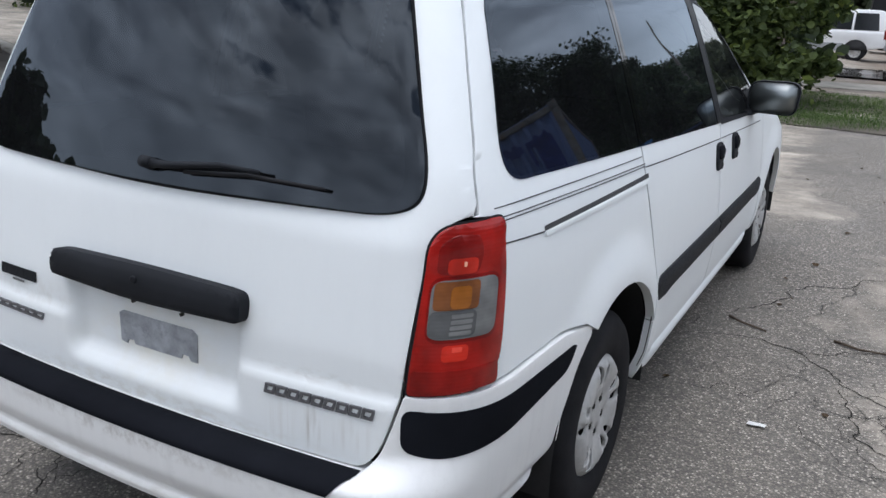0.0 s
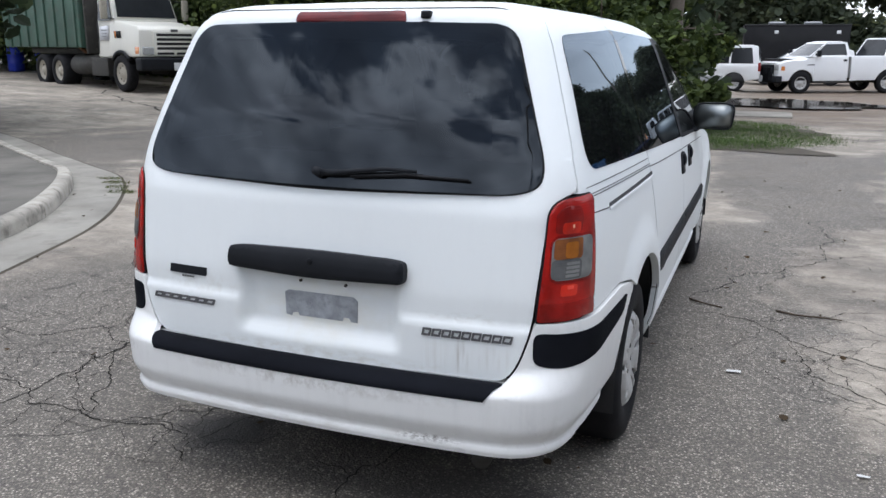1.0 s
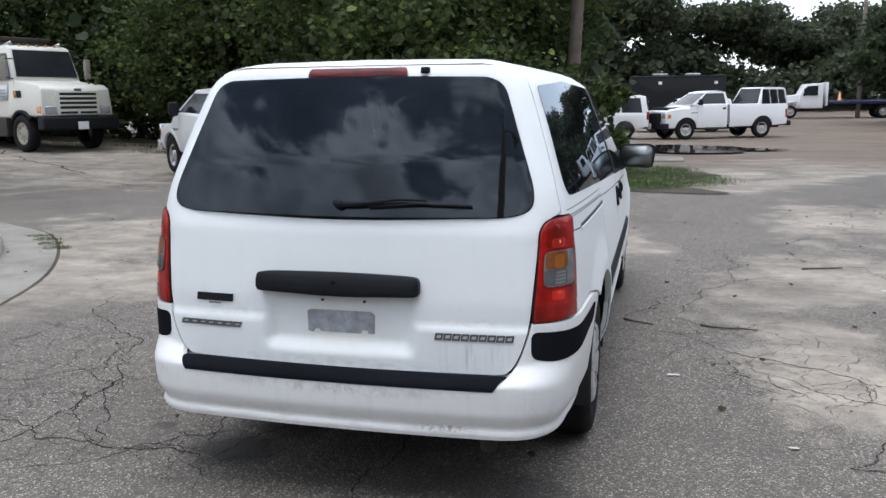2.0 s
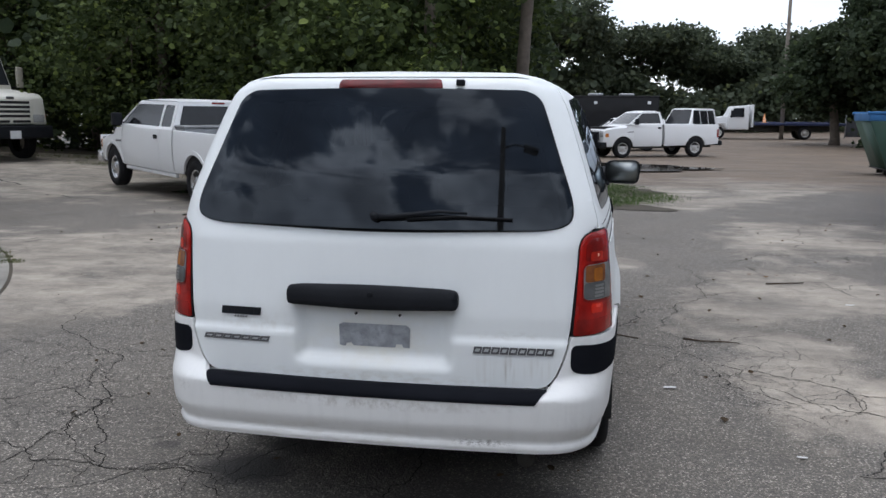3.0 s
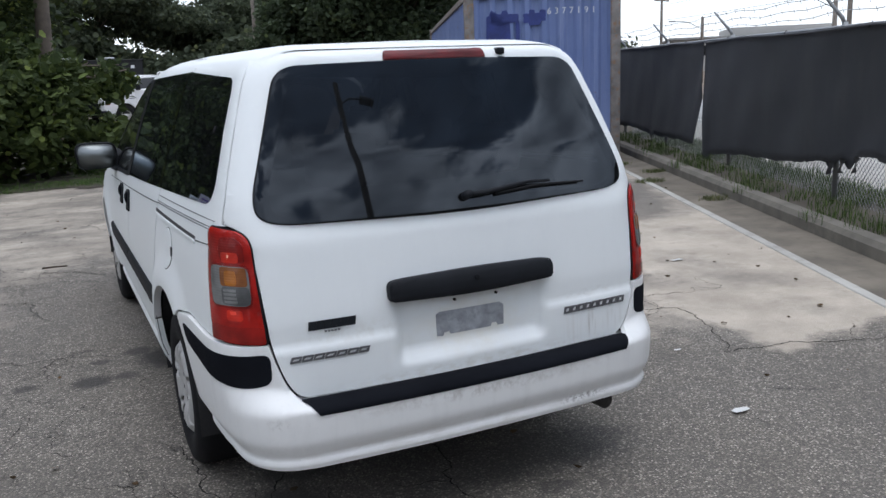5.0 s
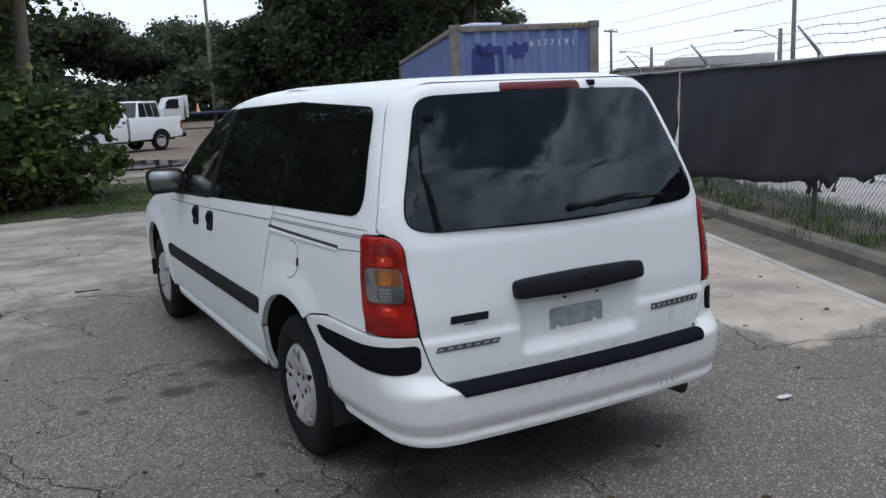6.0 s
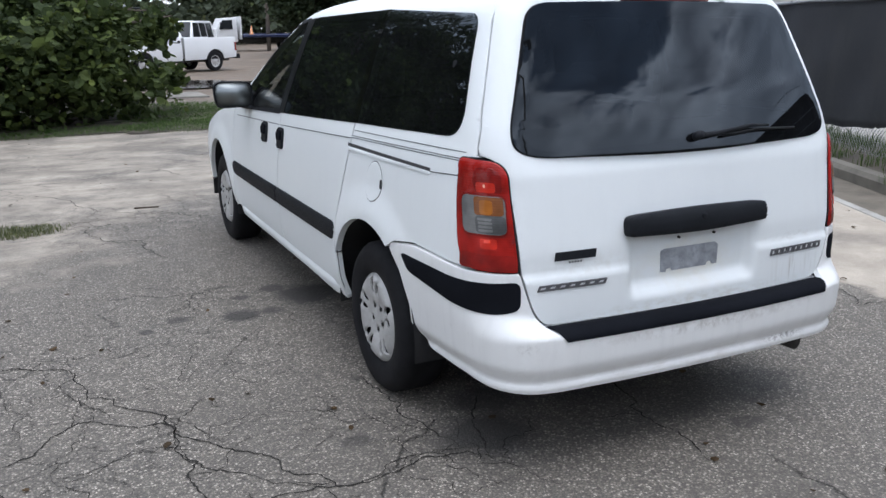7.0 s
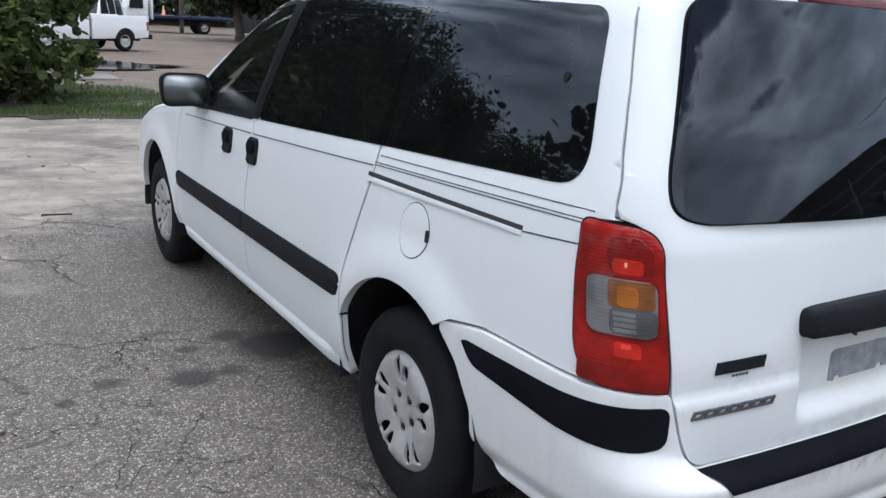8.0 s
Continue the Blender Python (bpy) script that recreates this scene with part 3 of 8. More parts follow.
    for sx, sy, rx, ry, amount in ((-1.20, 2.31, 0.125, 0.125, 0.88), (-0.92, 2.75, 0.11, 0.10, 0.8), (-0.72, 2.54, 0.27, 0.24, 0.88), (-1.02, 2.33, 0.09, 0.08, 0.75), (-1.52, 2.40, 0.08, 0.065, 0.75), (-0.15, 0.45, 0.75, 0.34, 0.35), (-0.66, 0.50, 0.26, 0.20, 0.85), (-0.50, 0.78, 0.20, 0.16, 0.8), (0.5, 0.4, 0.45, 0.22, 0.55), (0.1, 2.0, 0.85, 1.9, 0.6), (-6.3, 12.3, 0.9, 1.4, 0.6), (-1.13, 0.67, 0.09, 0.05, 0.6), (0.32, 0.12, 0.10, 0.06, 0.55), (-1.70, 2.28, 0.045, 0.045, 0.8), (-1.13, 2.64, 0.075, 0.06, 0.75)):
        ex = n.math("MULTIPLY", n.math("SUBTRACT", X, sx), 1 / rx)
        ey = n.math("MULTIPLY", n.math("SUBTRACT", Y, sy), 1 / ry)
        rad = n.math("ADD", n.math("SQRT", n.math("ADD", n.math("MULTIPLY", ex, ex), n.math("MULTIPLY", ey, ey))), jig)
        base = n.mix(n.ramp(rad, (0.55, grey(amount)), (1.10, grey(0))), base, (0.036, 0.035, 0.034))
    warp = n.add("ShaderNodeTexNoise", Scale=2.2, Detail=7.0, Roughness=0.64)
    n.link(v, warp.inputs["Vector"])
    vec = n.add("ShaderNodeVectorMath")
    vec.operation = "MULTIPLY_ADD"
    vec.inputs[1].default_value = (0.42, 0.42, 0.0)
    n.link(warp.outputs["Color"], vec.inputs[0])
    n.link(v, vec.inputs[2])
    lines = []
    for scale, width in ((0.5, 0.004), (4.2, 0.011)):
        c = n.add("ShaderNodeTexVoronoi", Scale=scale)
        c.feature = "DISTANCE_TO_EDGE"
        n.link(vec.outputs["Vector"], c.inputs["Vector"])
        lines.append(n.ramp(c.outputs["Distance"], (width * 0.35, grey(1)), (width, grey(0))))
    broken = n.ramp(n.noise(v, 0.9, 4), (0.53, grey(0)), (0.60, grey(0.9)))
    worn = n.math("MAXIMUM", n.math("MAXIMUM", blob(-1.9, 1.6, 1.7, 1.9), blob(-1.3, 5.0, 1.6, 1.1)), n.math("MAXIMUM", blob(-2.9, 0.6, 1.6, 2.2), blob(1.7, 2.3, 0.9, 1.0)))
    patchy = n.math("MULTIPLY", n.math("SUBTRACT", n.noise(v, 1.7, 5), 0.5), 1.9)
    zone = n.ramp(n.math("ADD", worn, patchy), (0.10, grey(0)), (0.40, grey(0.55)))
    crack = n.mix(1.0, n.mix(1.0, lines[0], broken, "MULTIPLY"), n.mix(1.0, lines[1], zone, "MULTIPLY"), "LIGHTEN")
    base = n.mix(n.math("MULTIPLY", crack, 0.88), base, (0.020, 0.019, 0.017))
    base = n.mix(1.0, base, (0.98, 0.93, 0.885), "MULTIPLY")
    h = n.math("SUBTRACT", n.math("MULTIPLY", agg.outputs["Distance"], -0.5), n.math("MULTIPLY", crack, 2.5))
    n.bump(h, 0.75, 0.008)
    return n.set(Base_Color=base, Roughness=n.ramp(mid_, (0.3, grey(0.66)), (0.7, grey(0.9))))


GROUND = ground_material()


def make_ground():
    bm = bmesh.new()
    def axis(lo, hi):
        a = list(np.arange(-60, 60.1, 2.0))
        return [lo, lo / 2, -200, -120, -80] + a + [80, 120, 200, hi / 2, hi]
    xs, ys = axis(-900, 900), axis(-900, 900)
    grid = [[bm.verts.new((x, y, height(x, y))) for x in xs] for y in ys]
    for j in range(len(ys) - 1):
        for i in range(len(xs) - 1):
            bm.faces.new((grid[j][i], grid[j][i + 1], grid[j + 1][i + 1], grid[j + 1][i]))
    tagged(part("ground", bm, GROUND), "cracked grey asphalt yard with pale worn patches", "ground", kind="structure")


make_ground()


CRACK_DIRT = plain("crack_dirt", (0.036, 0.034, 0.031), 0.95, grain=120, patch=3, vary=0.4, relief=0.4, spec=0.1)


def jagged(pts, rng, rough=0.10):
    """A broken line through plan points, its middles pushed aside again and again."""
    pts = [np.array(p, float) for p in pts]
    for _ in range(6):
        res = [pts[0]]
        for a, b in zip(pts, pts[1:]):
            d = b - a
            if np.hypot(*d) > 0.025:
                res.append((a + b) / 2 + np.array([-d[1], d[0]]) * rng.normal() * rough)
            res.append(b)
        pts = res
    return pts


def add_crack(co, faces, pts, width, rng, z=0.0022):
    """A narrow open crack along a broken line, tapering out at both ends."""
    n = len(pts)
    base = len(co)
    for i, p in enumerate(pts):
        d = pts[min(i + 1, n - 1)] - pts[max(i - 1, 0)]
        d /= np.hypot(*d) + 1e-9
        w = width * (0.35 + 0.9 * rng.random()) * min(1.0, 0.25 + 4.0 * i / n, 0.25 + 4.0 * (n - 1 - i) / n)
        h = z + height(p[0], p[1])
        co.append((p[0] - d[1] * w, p[1] + d[0] * w, h))
        co.append((p[0] + d[1] * w, p[1] - d[0] * w, h))
    for i in range(n - 1):
        k = base + 2 * i
        faces.append((k, k + 1, k + 3, k + 2))


def make_cracks():
    rng = np.random.default_rng(77)
    co, faces = [], []
    chains = (((0.7, 2.8), (1.1, 3.5), (1.75, 5.04), (2.48, 6.6), (3.5, 8.7), (4.7, 11.0)),
              ((0.75, 2.75), (1.2, 2.85), (1.5, 2.55), (1.85, 2.35), (2.25, 2.03), (2.9, 1.9)),
              ((1.5, 2.5), (1.6, 2.05), (1.95, 1.7)),
              ((1.2, 2.85), (1.6, 3.0), (2.1, 3.3)),
              ((1.69, 2.14), (1.98, 1.85), (2.31, 1.69), (2.2, 1.25), (1.95, 0.9), (2.55, 0.72), (3.4, 0.5)),
              ((-2.9, 1.15), (-2.36, 1.05), (-2.08, 1.31), (-1.78, 1.16), (-1.54, 0.78), (-1.3, 0.38), (-0.76, 0.42)),
              ((-0.80, 0.44), (-0.88, 0.75), (-0.88, 1.3)),
              ((-1.76, 0.98), (-1.74, 0.57), (-1.62, 0.15), (-1.66, -0.4)),
              ((-2.7, 0.62), (-1.91, 0.55), (-1.33, 0.39), (-0.73, 0.34), (-0.60, 0.05)),
              ((-1.34, 0.40), (-1.75, 1.22), (-2.8, 2.4), (-3.1, 3.2)),
              ((-0.73, 0.34), (-0.66, 0.6), (-0.50, 0.85)),
              ((0.04, 0.9), (0.04, 0.45), (-0.04, -0.1)),
              ((-2.6, 7.3), (-1.45, 5.45), (-0.6, 5.0)),
              ((-3.4, 5.6), (-2.3, 5.2), (-1.6, 5.25), (-0.9, 5.5)),
              ((-2.0, 5.2), (-1.75, 4.5), (-1.3, 4.1)),
              ((-28.9, 23.9), (-12.4, 14.0), (-8.0, 11.2)),
              ((-3.0, 0.0), (-2.2, -0.2), (-1.5, 0.05)),
              ((2.6, 5.3), (3.1, 5.1), (3.9, 5.6)))
    for chain in chains:
        pts = jagged(chain, rng)
        add_crack(co, faces, pts, 0.0040 if chain[0][1] < 20 else 0.03, rng)
        for _ in range(len(pts) // 40):
            k = rng.integers(4, len(pts) - 4)
            a = rng.uniform(0, 2 * np.pi)
            ln = rng.uniform(0.12, 0.45)
            add_crack(co, faces, jagged((pts[k], pts[k] + ln * np.array([np.cos(a), np.sin(a)])), rng, 0.16), 0.0022, rng)
    # nets of finer cracks in the places most worn
    for cx, cy, rx, ry, cell in ((-1.9, 1.5, 1.2, 1.2, 0.34), (-2.6, 0.8, 1.1, 1.6, 0.40), (-1.2, 5.2, 1.2, 0.8, 0.42), (1.55, 2.2, 0.6, 0.7, 0.34), (-1.1, 0.3, 0.6, 0.5, 0.30)):
        nx, ny = int(2 * rx / cell) + 2, int(2 * ry / cell) + 2
        grid = [[np.array([cx - rx + (i + 0.5 * (j % 2)) * cell, cy - ry + j * cell]) + rng.normal(size=2) * cell * 0.20 for i in range(nx)] for j in range(ny)]
        for j in range(ny):
            for i in range(nx):
                for a, b in ((i + 1, j), (i, j + 1)):
                    if a < nx and b < ny and rng.random() < 0.42:
                        m = (grid[j][i] + grid[b][a]) / 2
                        if ((m[0] - cx) / rx) ** 2 + ((m[1] - cy) / ry) ** 2 < 1 + 0.3 * rng.normal():
                            add_crack(co, faces, jagged((grid[j][i], grid[b][a]), rng, 0.14), 0.0019, rng)
    me = bpy.data.meshes.new("pavement_cracks")
    me.from_pydata(co, [], faces)
    me.materials.append(CRACK_DIRT)
    tagged(new("pavement_cracks", me), "dirt-filled cracks branching through the asphalt", "cracks", kind="stuff")


make_cracks()


# ---- the minivan: its parts ----
REAR_AXLE, FRONT_AXLE, HUB_Z = 1.085, 4.12, 0.328
ARCH = 0.425


def belt(y):
    return 1.185 - 0.045 * y


def inside(p, poly):
    x, y = p
    hit = False
    for i in range(len(poly)):
        (x1, y1), (x2, y2) = poly[i - 1], poly[i]
        if (y1 > y) != (y2 > y) and x < (x2 - x1) * (y - y1) / (y2 - y1) + x1:
            hit = not hit
    return hit


def shrink(poly, d):
    c = Vector((sum(p[0] for p in poly) / len(poly), sum(p[1] for p in poly) / len(poly)))
    res = []
    for p in poly:
        v = Vector(p) - c
        res.append(tuple(c + v * max(0.1, 1 - d / max(v.length, 0.05))))
    return res


REAR_WINDOW = rounded([(-0.665, 1.108), (0, 1.09), (0.665, 1.108), (0.725, 1.16), (0.57, 1.60), (0, 1.607), (-0.57, 1.60), (-0.725, 1.16)], [0.10, 0.2, 0.10, 0.10, 0.07, 0.2, 0.07, 0.10], 8)
QUARTER_WINDOW = rounded([(1.315, belt(1.3) + 0.004), (0.405, belt(0.40) - 0.003), (0.525, 1.57), (1.315, 1.60)], [0.01, 0.11, 0.06, 0.01], 8)
SLIDER_WINDOW = rounded([(2.40, belt(2.4) + 0.004), (1.335, belt(1.335) + 0.004), (1.335, 1.60), (2.29, 1.58)], [0.03, 0.01, 0.01, 0.03], 6)
FRONT_WINDOW = rounded([(3.47, belt(3.47) + 0.006), (2.475, belt(2.475) + 0.006), (2.375, 1.575), (2.66, 1.545)], [0.04, 0.03, 0.03, 0.09], 6)


def seam_x(z):
    """Half-width of the lift gate's upper side seam."""
    return float(np.interp(z, [1.10, 1.14, 1.25, 1.35, 1.45, 1.55, 1.60, 1.63], [0.803, 0.796, 0.767, 0.736, 0.703, 0.668, 0.642, 0.618]))


def arc(cy, r, a0, a1, n=18):
    return [(cy + r * math.cos(radians(a0 + (a1 - a0) * k / n)), HUB_Z + r * math.sin(radians(a0 + (a1 - a0) * k / n))) for k in range(n + 1)]


def flare(y, z):
    """The lip that stands out round the wheel openings, and the lower sill's swell."""
    d = 0.0
    for cy in (REAR_AXLE, FRONT_AXLE):
        r = math.hypot(y - cy, (z - HUB_Z) * 0.97)
        d += 0.022 * (1 - step(ARCH + 0.005, ARCH + 0.15, r)) * step(0.25, 0.42, z)
    return d


def gate_bulge(x, z):
    """Pressed shapes of the lift gate: the plate recess and the proud lower band."""
    ax = abs(x)
    edge = 0.300 - 0.10 * (0.80 - z) * step(0.5, 0.8, z)
    band = 0.012 * (1 - step(0.708, 0.726, z))
    hollow = 0.030 * (1 - step(edge - 0.040, edge + 0.004, ax)) * step(0.592, 0.650, z) * (1 - step(0.815, 0.865, z))
    band *= step(edge - 0.02, edge + 0.02, ax) + (1 - step(0.592, 0.650, z)) * (1 - step(edge - 0.02, edge + 0.02, ax))
    return band - hollow


def bumper_off(s, z):
    """How far the bumper stands out from the body, by length round the tail and height."""
    side_q = step(0.60, 0.95, s)
    soft_ = step(0.62, 0.80, s)
    reach = 0.098 * (1 - side_q) + 0.012 * side_q
    low = 1 - step(0.530 - 0.015 * soft_, 0.578 + 0.042 * soft_, z)
    o = 0.012 + (reach - 0.012) * low
    o -= 0.036 * (1 - step(0.33, 0.44, z))
    o += 0.020 * (1 - step(0.352, 0.372, z))
    return o


def make_wheel(van, sign, y):
    wheel = part("wheel", lathe([(0.20, -0.10), (0.215, -0.095), (0.20, -0.02), (0.05, 0.0), (0.02, 0.0)], 24), FRAME_STEEL, van)
    wheel.location = (sign * 0.775, y, HUB_Z - 0.007)
    if sign < 0:
        wheel.rotation_euler = (0, 0, math.pi)
    prof = [(0.195, 0.088), (0.205, 0.098), (0.235, 0.104), (0.275, 0.107), (0.302, 0.100), (0.318, 0.085), (0.328, 0.07), (0.329, 0.05), (0.329, -0.05), (0.325, -0.075), (0.31, -0.10), (0.26, -0.107), (0.2, -0.10), (0.19, -0.09), (0.19, 0.08), (0.195, 0.088)]
    tyre_bm = lathe(prof, 56)
    for v in tyre_bm.verts:
        rr = math.hypot(v.co.y, v.co.z)
        if rr > 0.322 and v.co.z < -0.3:
            v.co.z = max(v.co.z, -0.322)
    part("tyre", tyre_bm, TYRE, wheel)
    # wheel cover: a dished disc with five pairs of petal slots and five bolt recesses
    def dish(u, v):
        r = math.hypot(u, v)
        return Vector((0.092 + 0.016 * step(0.06, 0.15, r) - 0.024 * step(0.165, 0.2, r), u, v))

    slots = []
    for k in range(5):
        a = radians(72 * k + 18)
        d = Vector((math.cos(a), math.sin(a)))
        e = Vector((-d.y, d.x))
        for sg in (-1, 1):
            mid_ = d * (0.140 - 0.008 * (sg < 0)) + e * sg * 0.0240
            ln = 0.040 if sg > 0 else 0.034
            slots.append([tuple(mid_ + d * (ln * math.cos(w)) + e * (0.0172 * math.sin(w) * (1 + 0.30 * math.cos(w)) + sg * 0.006 * math.cos(w))) for w in np.linspace(0, 2 * math.pi, 16, endpoint=False)])
        a = radians(72 * k + 54)
        slots.append([(0.056 * math.cos(a) + 0.0155 * math.cos(w), 0.056 * math.sin(a) + 0.0155 * math.sin(w)) for w in np.linspace(0, 2 * math.pi, 12, endpoint=False)])
    disc = [(0.198 * math.cos(w), 0.198 * math.sin(w)) for w in np.linspace(0, 2 * math.pi, 64, endpoint=False)]
    part("wheel_cover", sheet(dish, 1, disc, slots, depth=0.009, da=0.02, dz=0.02, roll=0.003), COVER, wheel, "scuffed silver wheel cover with petal slots")
    for k in range(5):
        a = radians(72 * k + 54)
        nut = lathe([(0.001, 0.092), (0.0085, 0.092), (0.0085, 0.080), (0.001, 0.080)], 6)
        bmesh.ops.translate(nut, vec=(0, 0.054 * math.cos(a), 0.054 * math.sin(a)), verts=nut.verts)
        part("wheel_nut", nut, FRAME_STEEL, wheel)
    part("wheel_dish", lathe([(0.194, 0.066), (0.17, 0.052), (0.02, 0.052)], 32), DARK, wheel)
    return wheel


def make_tail_lamp(van, sign):
    surf = round_surf(sign)
    s0 = length_at_x(0.705, 0.75)

    def inner(z):
        return length_at_x(0.722 + 0.016 * step(0.75, 1.05, z), z)

    def outer(z):
        return length_at_y(0.335 + 0.05 * step(0.74, 1.1, z), z)
    out_line = [(inner(0.742), 0.742), (outer(0.742) - 0.055, 0.745), (outer(0.80), 0.80), (outer(0.98), 0.98), (outer(1.10), 1.106), (inner(1.10), 1.100), (inner(0.95), 0.95)]
    line = rounded(out_line, [0.012, 0.03, 0.05, 0.1, 0.034, 0.060, 0.1], 7)
    lamp = part("tail_lamp", sheet(surf, sign, line, off=0.010, depth=0.03, da=0.02, dz=0.012, roll=0.003), RED_LENS, van, "ribbed red tail lamp with an amber and clear insert")
    seal = part("lamp_seal", sheet(surf, sign, [(a + (a - inner(0.93) - 0.09) * 0.055, z + (z - 0.92) * 0.022) for a, z in line], off=0.003, depth=0.012, da=0.03, dz=0.03), SEAL, lamp)

    def band(z0, z1, f0, f1, r):
        a0, a1 = inner((z0 + z1) / 2), outer((z0 + z1) / 2)
        d = a1 - a0
        return rounded([(a0 + f0 * d, z0), (a0 + f1 * d, z0), (a0 + f1 * d, z1), (a0 + f0 * d, z1)], r, 5)
    part("lamp_bezel", sheet(surf, sign, band(0.858, 0.996, 0.07, 0.85, 0.03), off=0.0125, depth=0.004, da=0.02, dz=0.02), DARK_RED_LENS, lamp)
    part("clear_lens", sheet(surf, sign, band(0.866, 0.989, 0.09, 0.82, 0.026), off=0.0145, depth=0.004, da=0.02, dz=0.02), CLEAR_RIB, lamp, "clear ribbed reversing lens")
    part("reversing_reflector", sheet(surf, sign, band(0.869, 0.926, 0.105, 0.575, 0.016), off=0.0158, depth=0.003, da=0.02, dz=0.02), CLEAR_LENS, lamp)
    part("amber_lens", sheet(surf, sign, band(0.9275, 0.9865, 0.105, 0.575, 0.012), off=0.0165, depth=0.004, da=0.02, dz=0.02), AMBER_LENS, lamp, "amber indicator lens")
    part("amber_core", sheet(surf, sign, band(0.930, 0.976, 0.27, 0.48, 0.012), off=0.0180, depth=0.003, da=0.02, dz=0.02), AMBER_CORE, lamp)
    for k in range(4):
        part("clear_rib", sheet(surf, sign, band(0.874 + 0.012 * k, 0.8825 + 0.012 * k, 0.31, 0.53, 0.003), off=0.0172, depth=0.003, da=0.02, dz=0.02), CLEAR_RIB, lamp)
    part("lamp_hood", sheet(surf, sign, rounded([(inner(1.0) + f * (outer(1.0) - inner(1.0)), z) for f, z in ((0.10, 1.002), (0.56, 1.002), (0.60, 1.045), (0.52, 1.078), (0.24, 1.082), (0.10, 1.060))], 0.012, 3), off=0.0122, depth=0.003, da=0.02, dz=0.02), DARK_RED_LENS, lamp)
    # glow patches and glints laid on as coloured sheets
    part("glow_patch", sheet(surf, sign, band(1.000, 1.034, 0.20, 0.53, 0.012), off=0.0136, depth=0.003, da=0.02, dz=0.02), GLOW_LENS, lamp)
    part("bulb_glint", sheet(surf, sign, band(1.016, 1.027, 0.365, 0.395, 0.003), off=0.0152, depth=0.002, da=0.02, dz=0.02), GLINT, lamp)
    part("glow_patch", sheet(surf, sign, band(0.818, 0.852, 0.28, 0.54, 0.010), off=0.0125, depth=0.003, da=0.02, dz=0.02), GLOW_LENS, lamp)
    part("bulb_glint", sheet(surf, sign, band(0.838, 0.849, 0.37, 0.47, 0.003), off=0.0140, depth=0.002, da=0.02, dz=0.02), GLINT_RED, lamp)
    part("lower_lens", sheet(surf, sign, band(0.750, 0.799, 0.03, 0.93, 0.012), off=0.0125, depth=0.004, da=0.02, dz=0.02), LOW_RED_LENS, lamp)
    return lamp


def make_mirror(van, sign):
    c = Vector((sign * 0.985, 3.16, 1.135))
    face_line = rounded([(-0.118, -0.072), (0.105, -0.078), (0.122, 0.055), (0.09, 0.085), (-0.09, 0.082), (-0.122, 0.05)], [0.04, 0.04, 0.05, 0.04, 0.04, 0.05], 5)
    if sign < 0:
        face_line = [(-a, b) for a, b in face_line[::-1]]
    shell = bmesh.new()
    rings = [[shell.verts.new((c.x + a * f, c.y + d, c.z + b * f)) for a, b in face_line] for f, d in ((0.94, -0.043), (0.98, -0.050), (1.0, -0.045), (1.0, -0.01), (0.92, 0.035), (0.6, 0.065))]
    for r0, r1 in zip(rings, rings[1:]):
        for k in range(len(r0)):
            shell.faces.new((r0[k], r0[(k + 1) % len(r0)], r1[(k + 1) % len(r0)], r1[k]))
    shell.faces.new(rings[-1])
    shell.faces.new(rings[0])
    bmesh.ops.recalc_face_normals(shell, faces=shell.faces[:])
    m = part("door_mirror", shell, BLACK_TRIM, van, "black plastic door mirror")
    face = prism([(a * 0.93, b * 0.92) for a, b in face_line], "y", -0.0465, -0.042, 0, Matrix.Translation(c))
    part("mirror_glass", face, MIRROR_GLASS, m)
    arm = prism([(3.10, 1.045), (3.33, 1.035), (3.28, 1.17), (3.14, 1.13)], "x", sign * 0.83, sign * 0.90, 0.012)
    part("mirror_arm", arm, BLACK_TRIM, m)
    return m


def letters(van, name, x0, x1, z0, z1, count, mat, slant=0.0, gap=0.25, thick=0.006, ring=False):
    """A brand mark as a row of plain bars."""
    w = (x1 - x0) / count
    base = None
    for k in range(count):
        a = x0 + k * w + gap * w * 0.5
        b = x0 + (k + 1) * w - gap * w * 0.5
        pts = [(a, z0), (b, z0), (b + slant, z1), (a + slant, z1)]
        t = min(0.0062, (b - a) * 0.24)
        holes = [[(a + t, z0 + t), (b - t, z0 + t), (b - t + slant, z1 - t), (a + t + slant, z1 - t)]] if ring else []
        bm = sheet(tail_surf, 1, pts, holes, off=0.006 + gate_bulge((a + b) / 2, (z0 + z1) / 2), depth=thick, da=0.05, dz=0.05, roll=0.001)
        base = part(name if base is None else "badge_bar", bm, mat, base or van)
    return base


def make_seat(van, x, y, w, rows, mat, head):
    seat = part("seat", box((x - w / 2, y - 0.25, 0.42), (x + w / 2, y + 0.28, 0.60), 0.05, 3), mat, van)
    tilt = Matrix.Translation((x, y - 0.24, 0.58)) @ Matrix.Rotation(radians(14), 4, "X")
    part("backrest", box((-w / 2, -0.07, 0), (w / 2, 0.07, 0.58), 0.05, 3, tilt), mat, seat)
    for k in range(rows):
        hx = x - w / 2 + w * (k + 0.5) / rows
        t2 = Matrix.Translation((hx, y - 0.39, 1.17)) @ Matrix.Rotation(radians(10), 4, "X")
        part("headrest", box((-0.13, -0.05, 0), (0.13, 0.05, 0.19), 0.04, 3, t2), head, seat)
    return seat


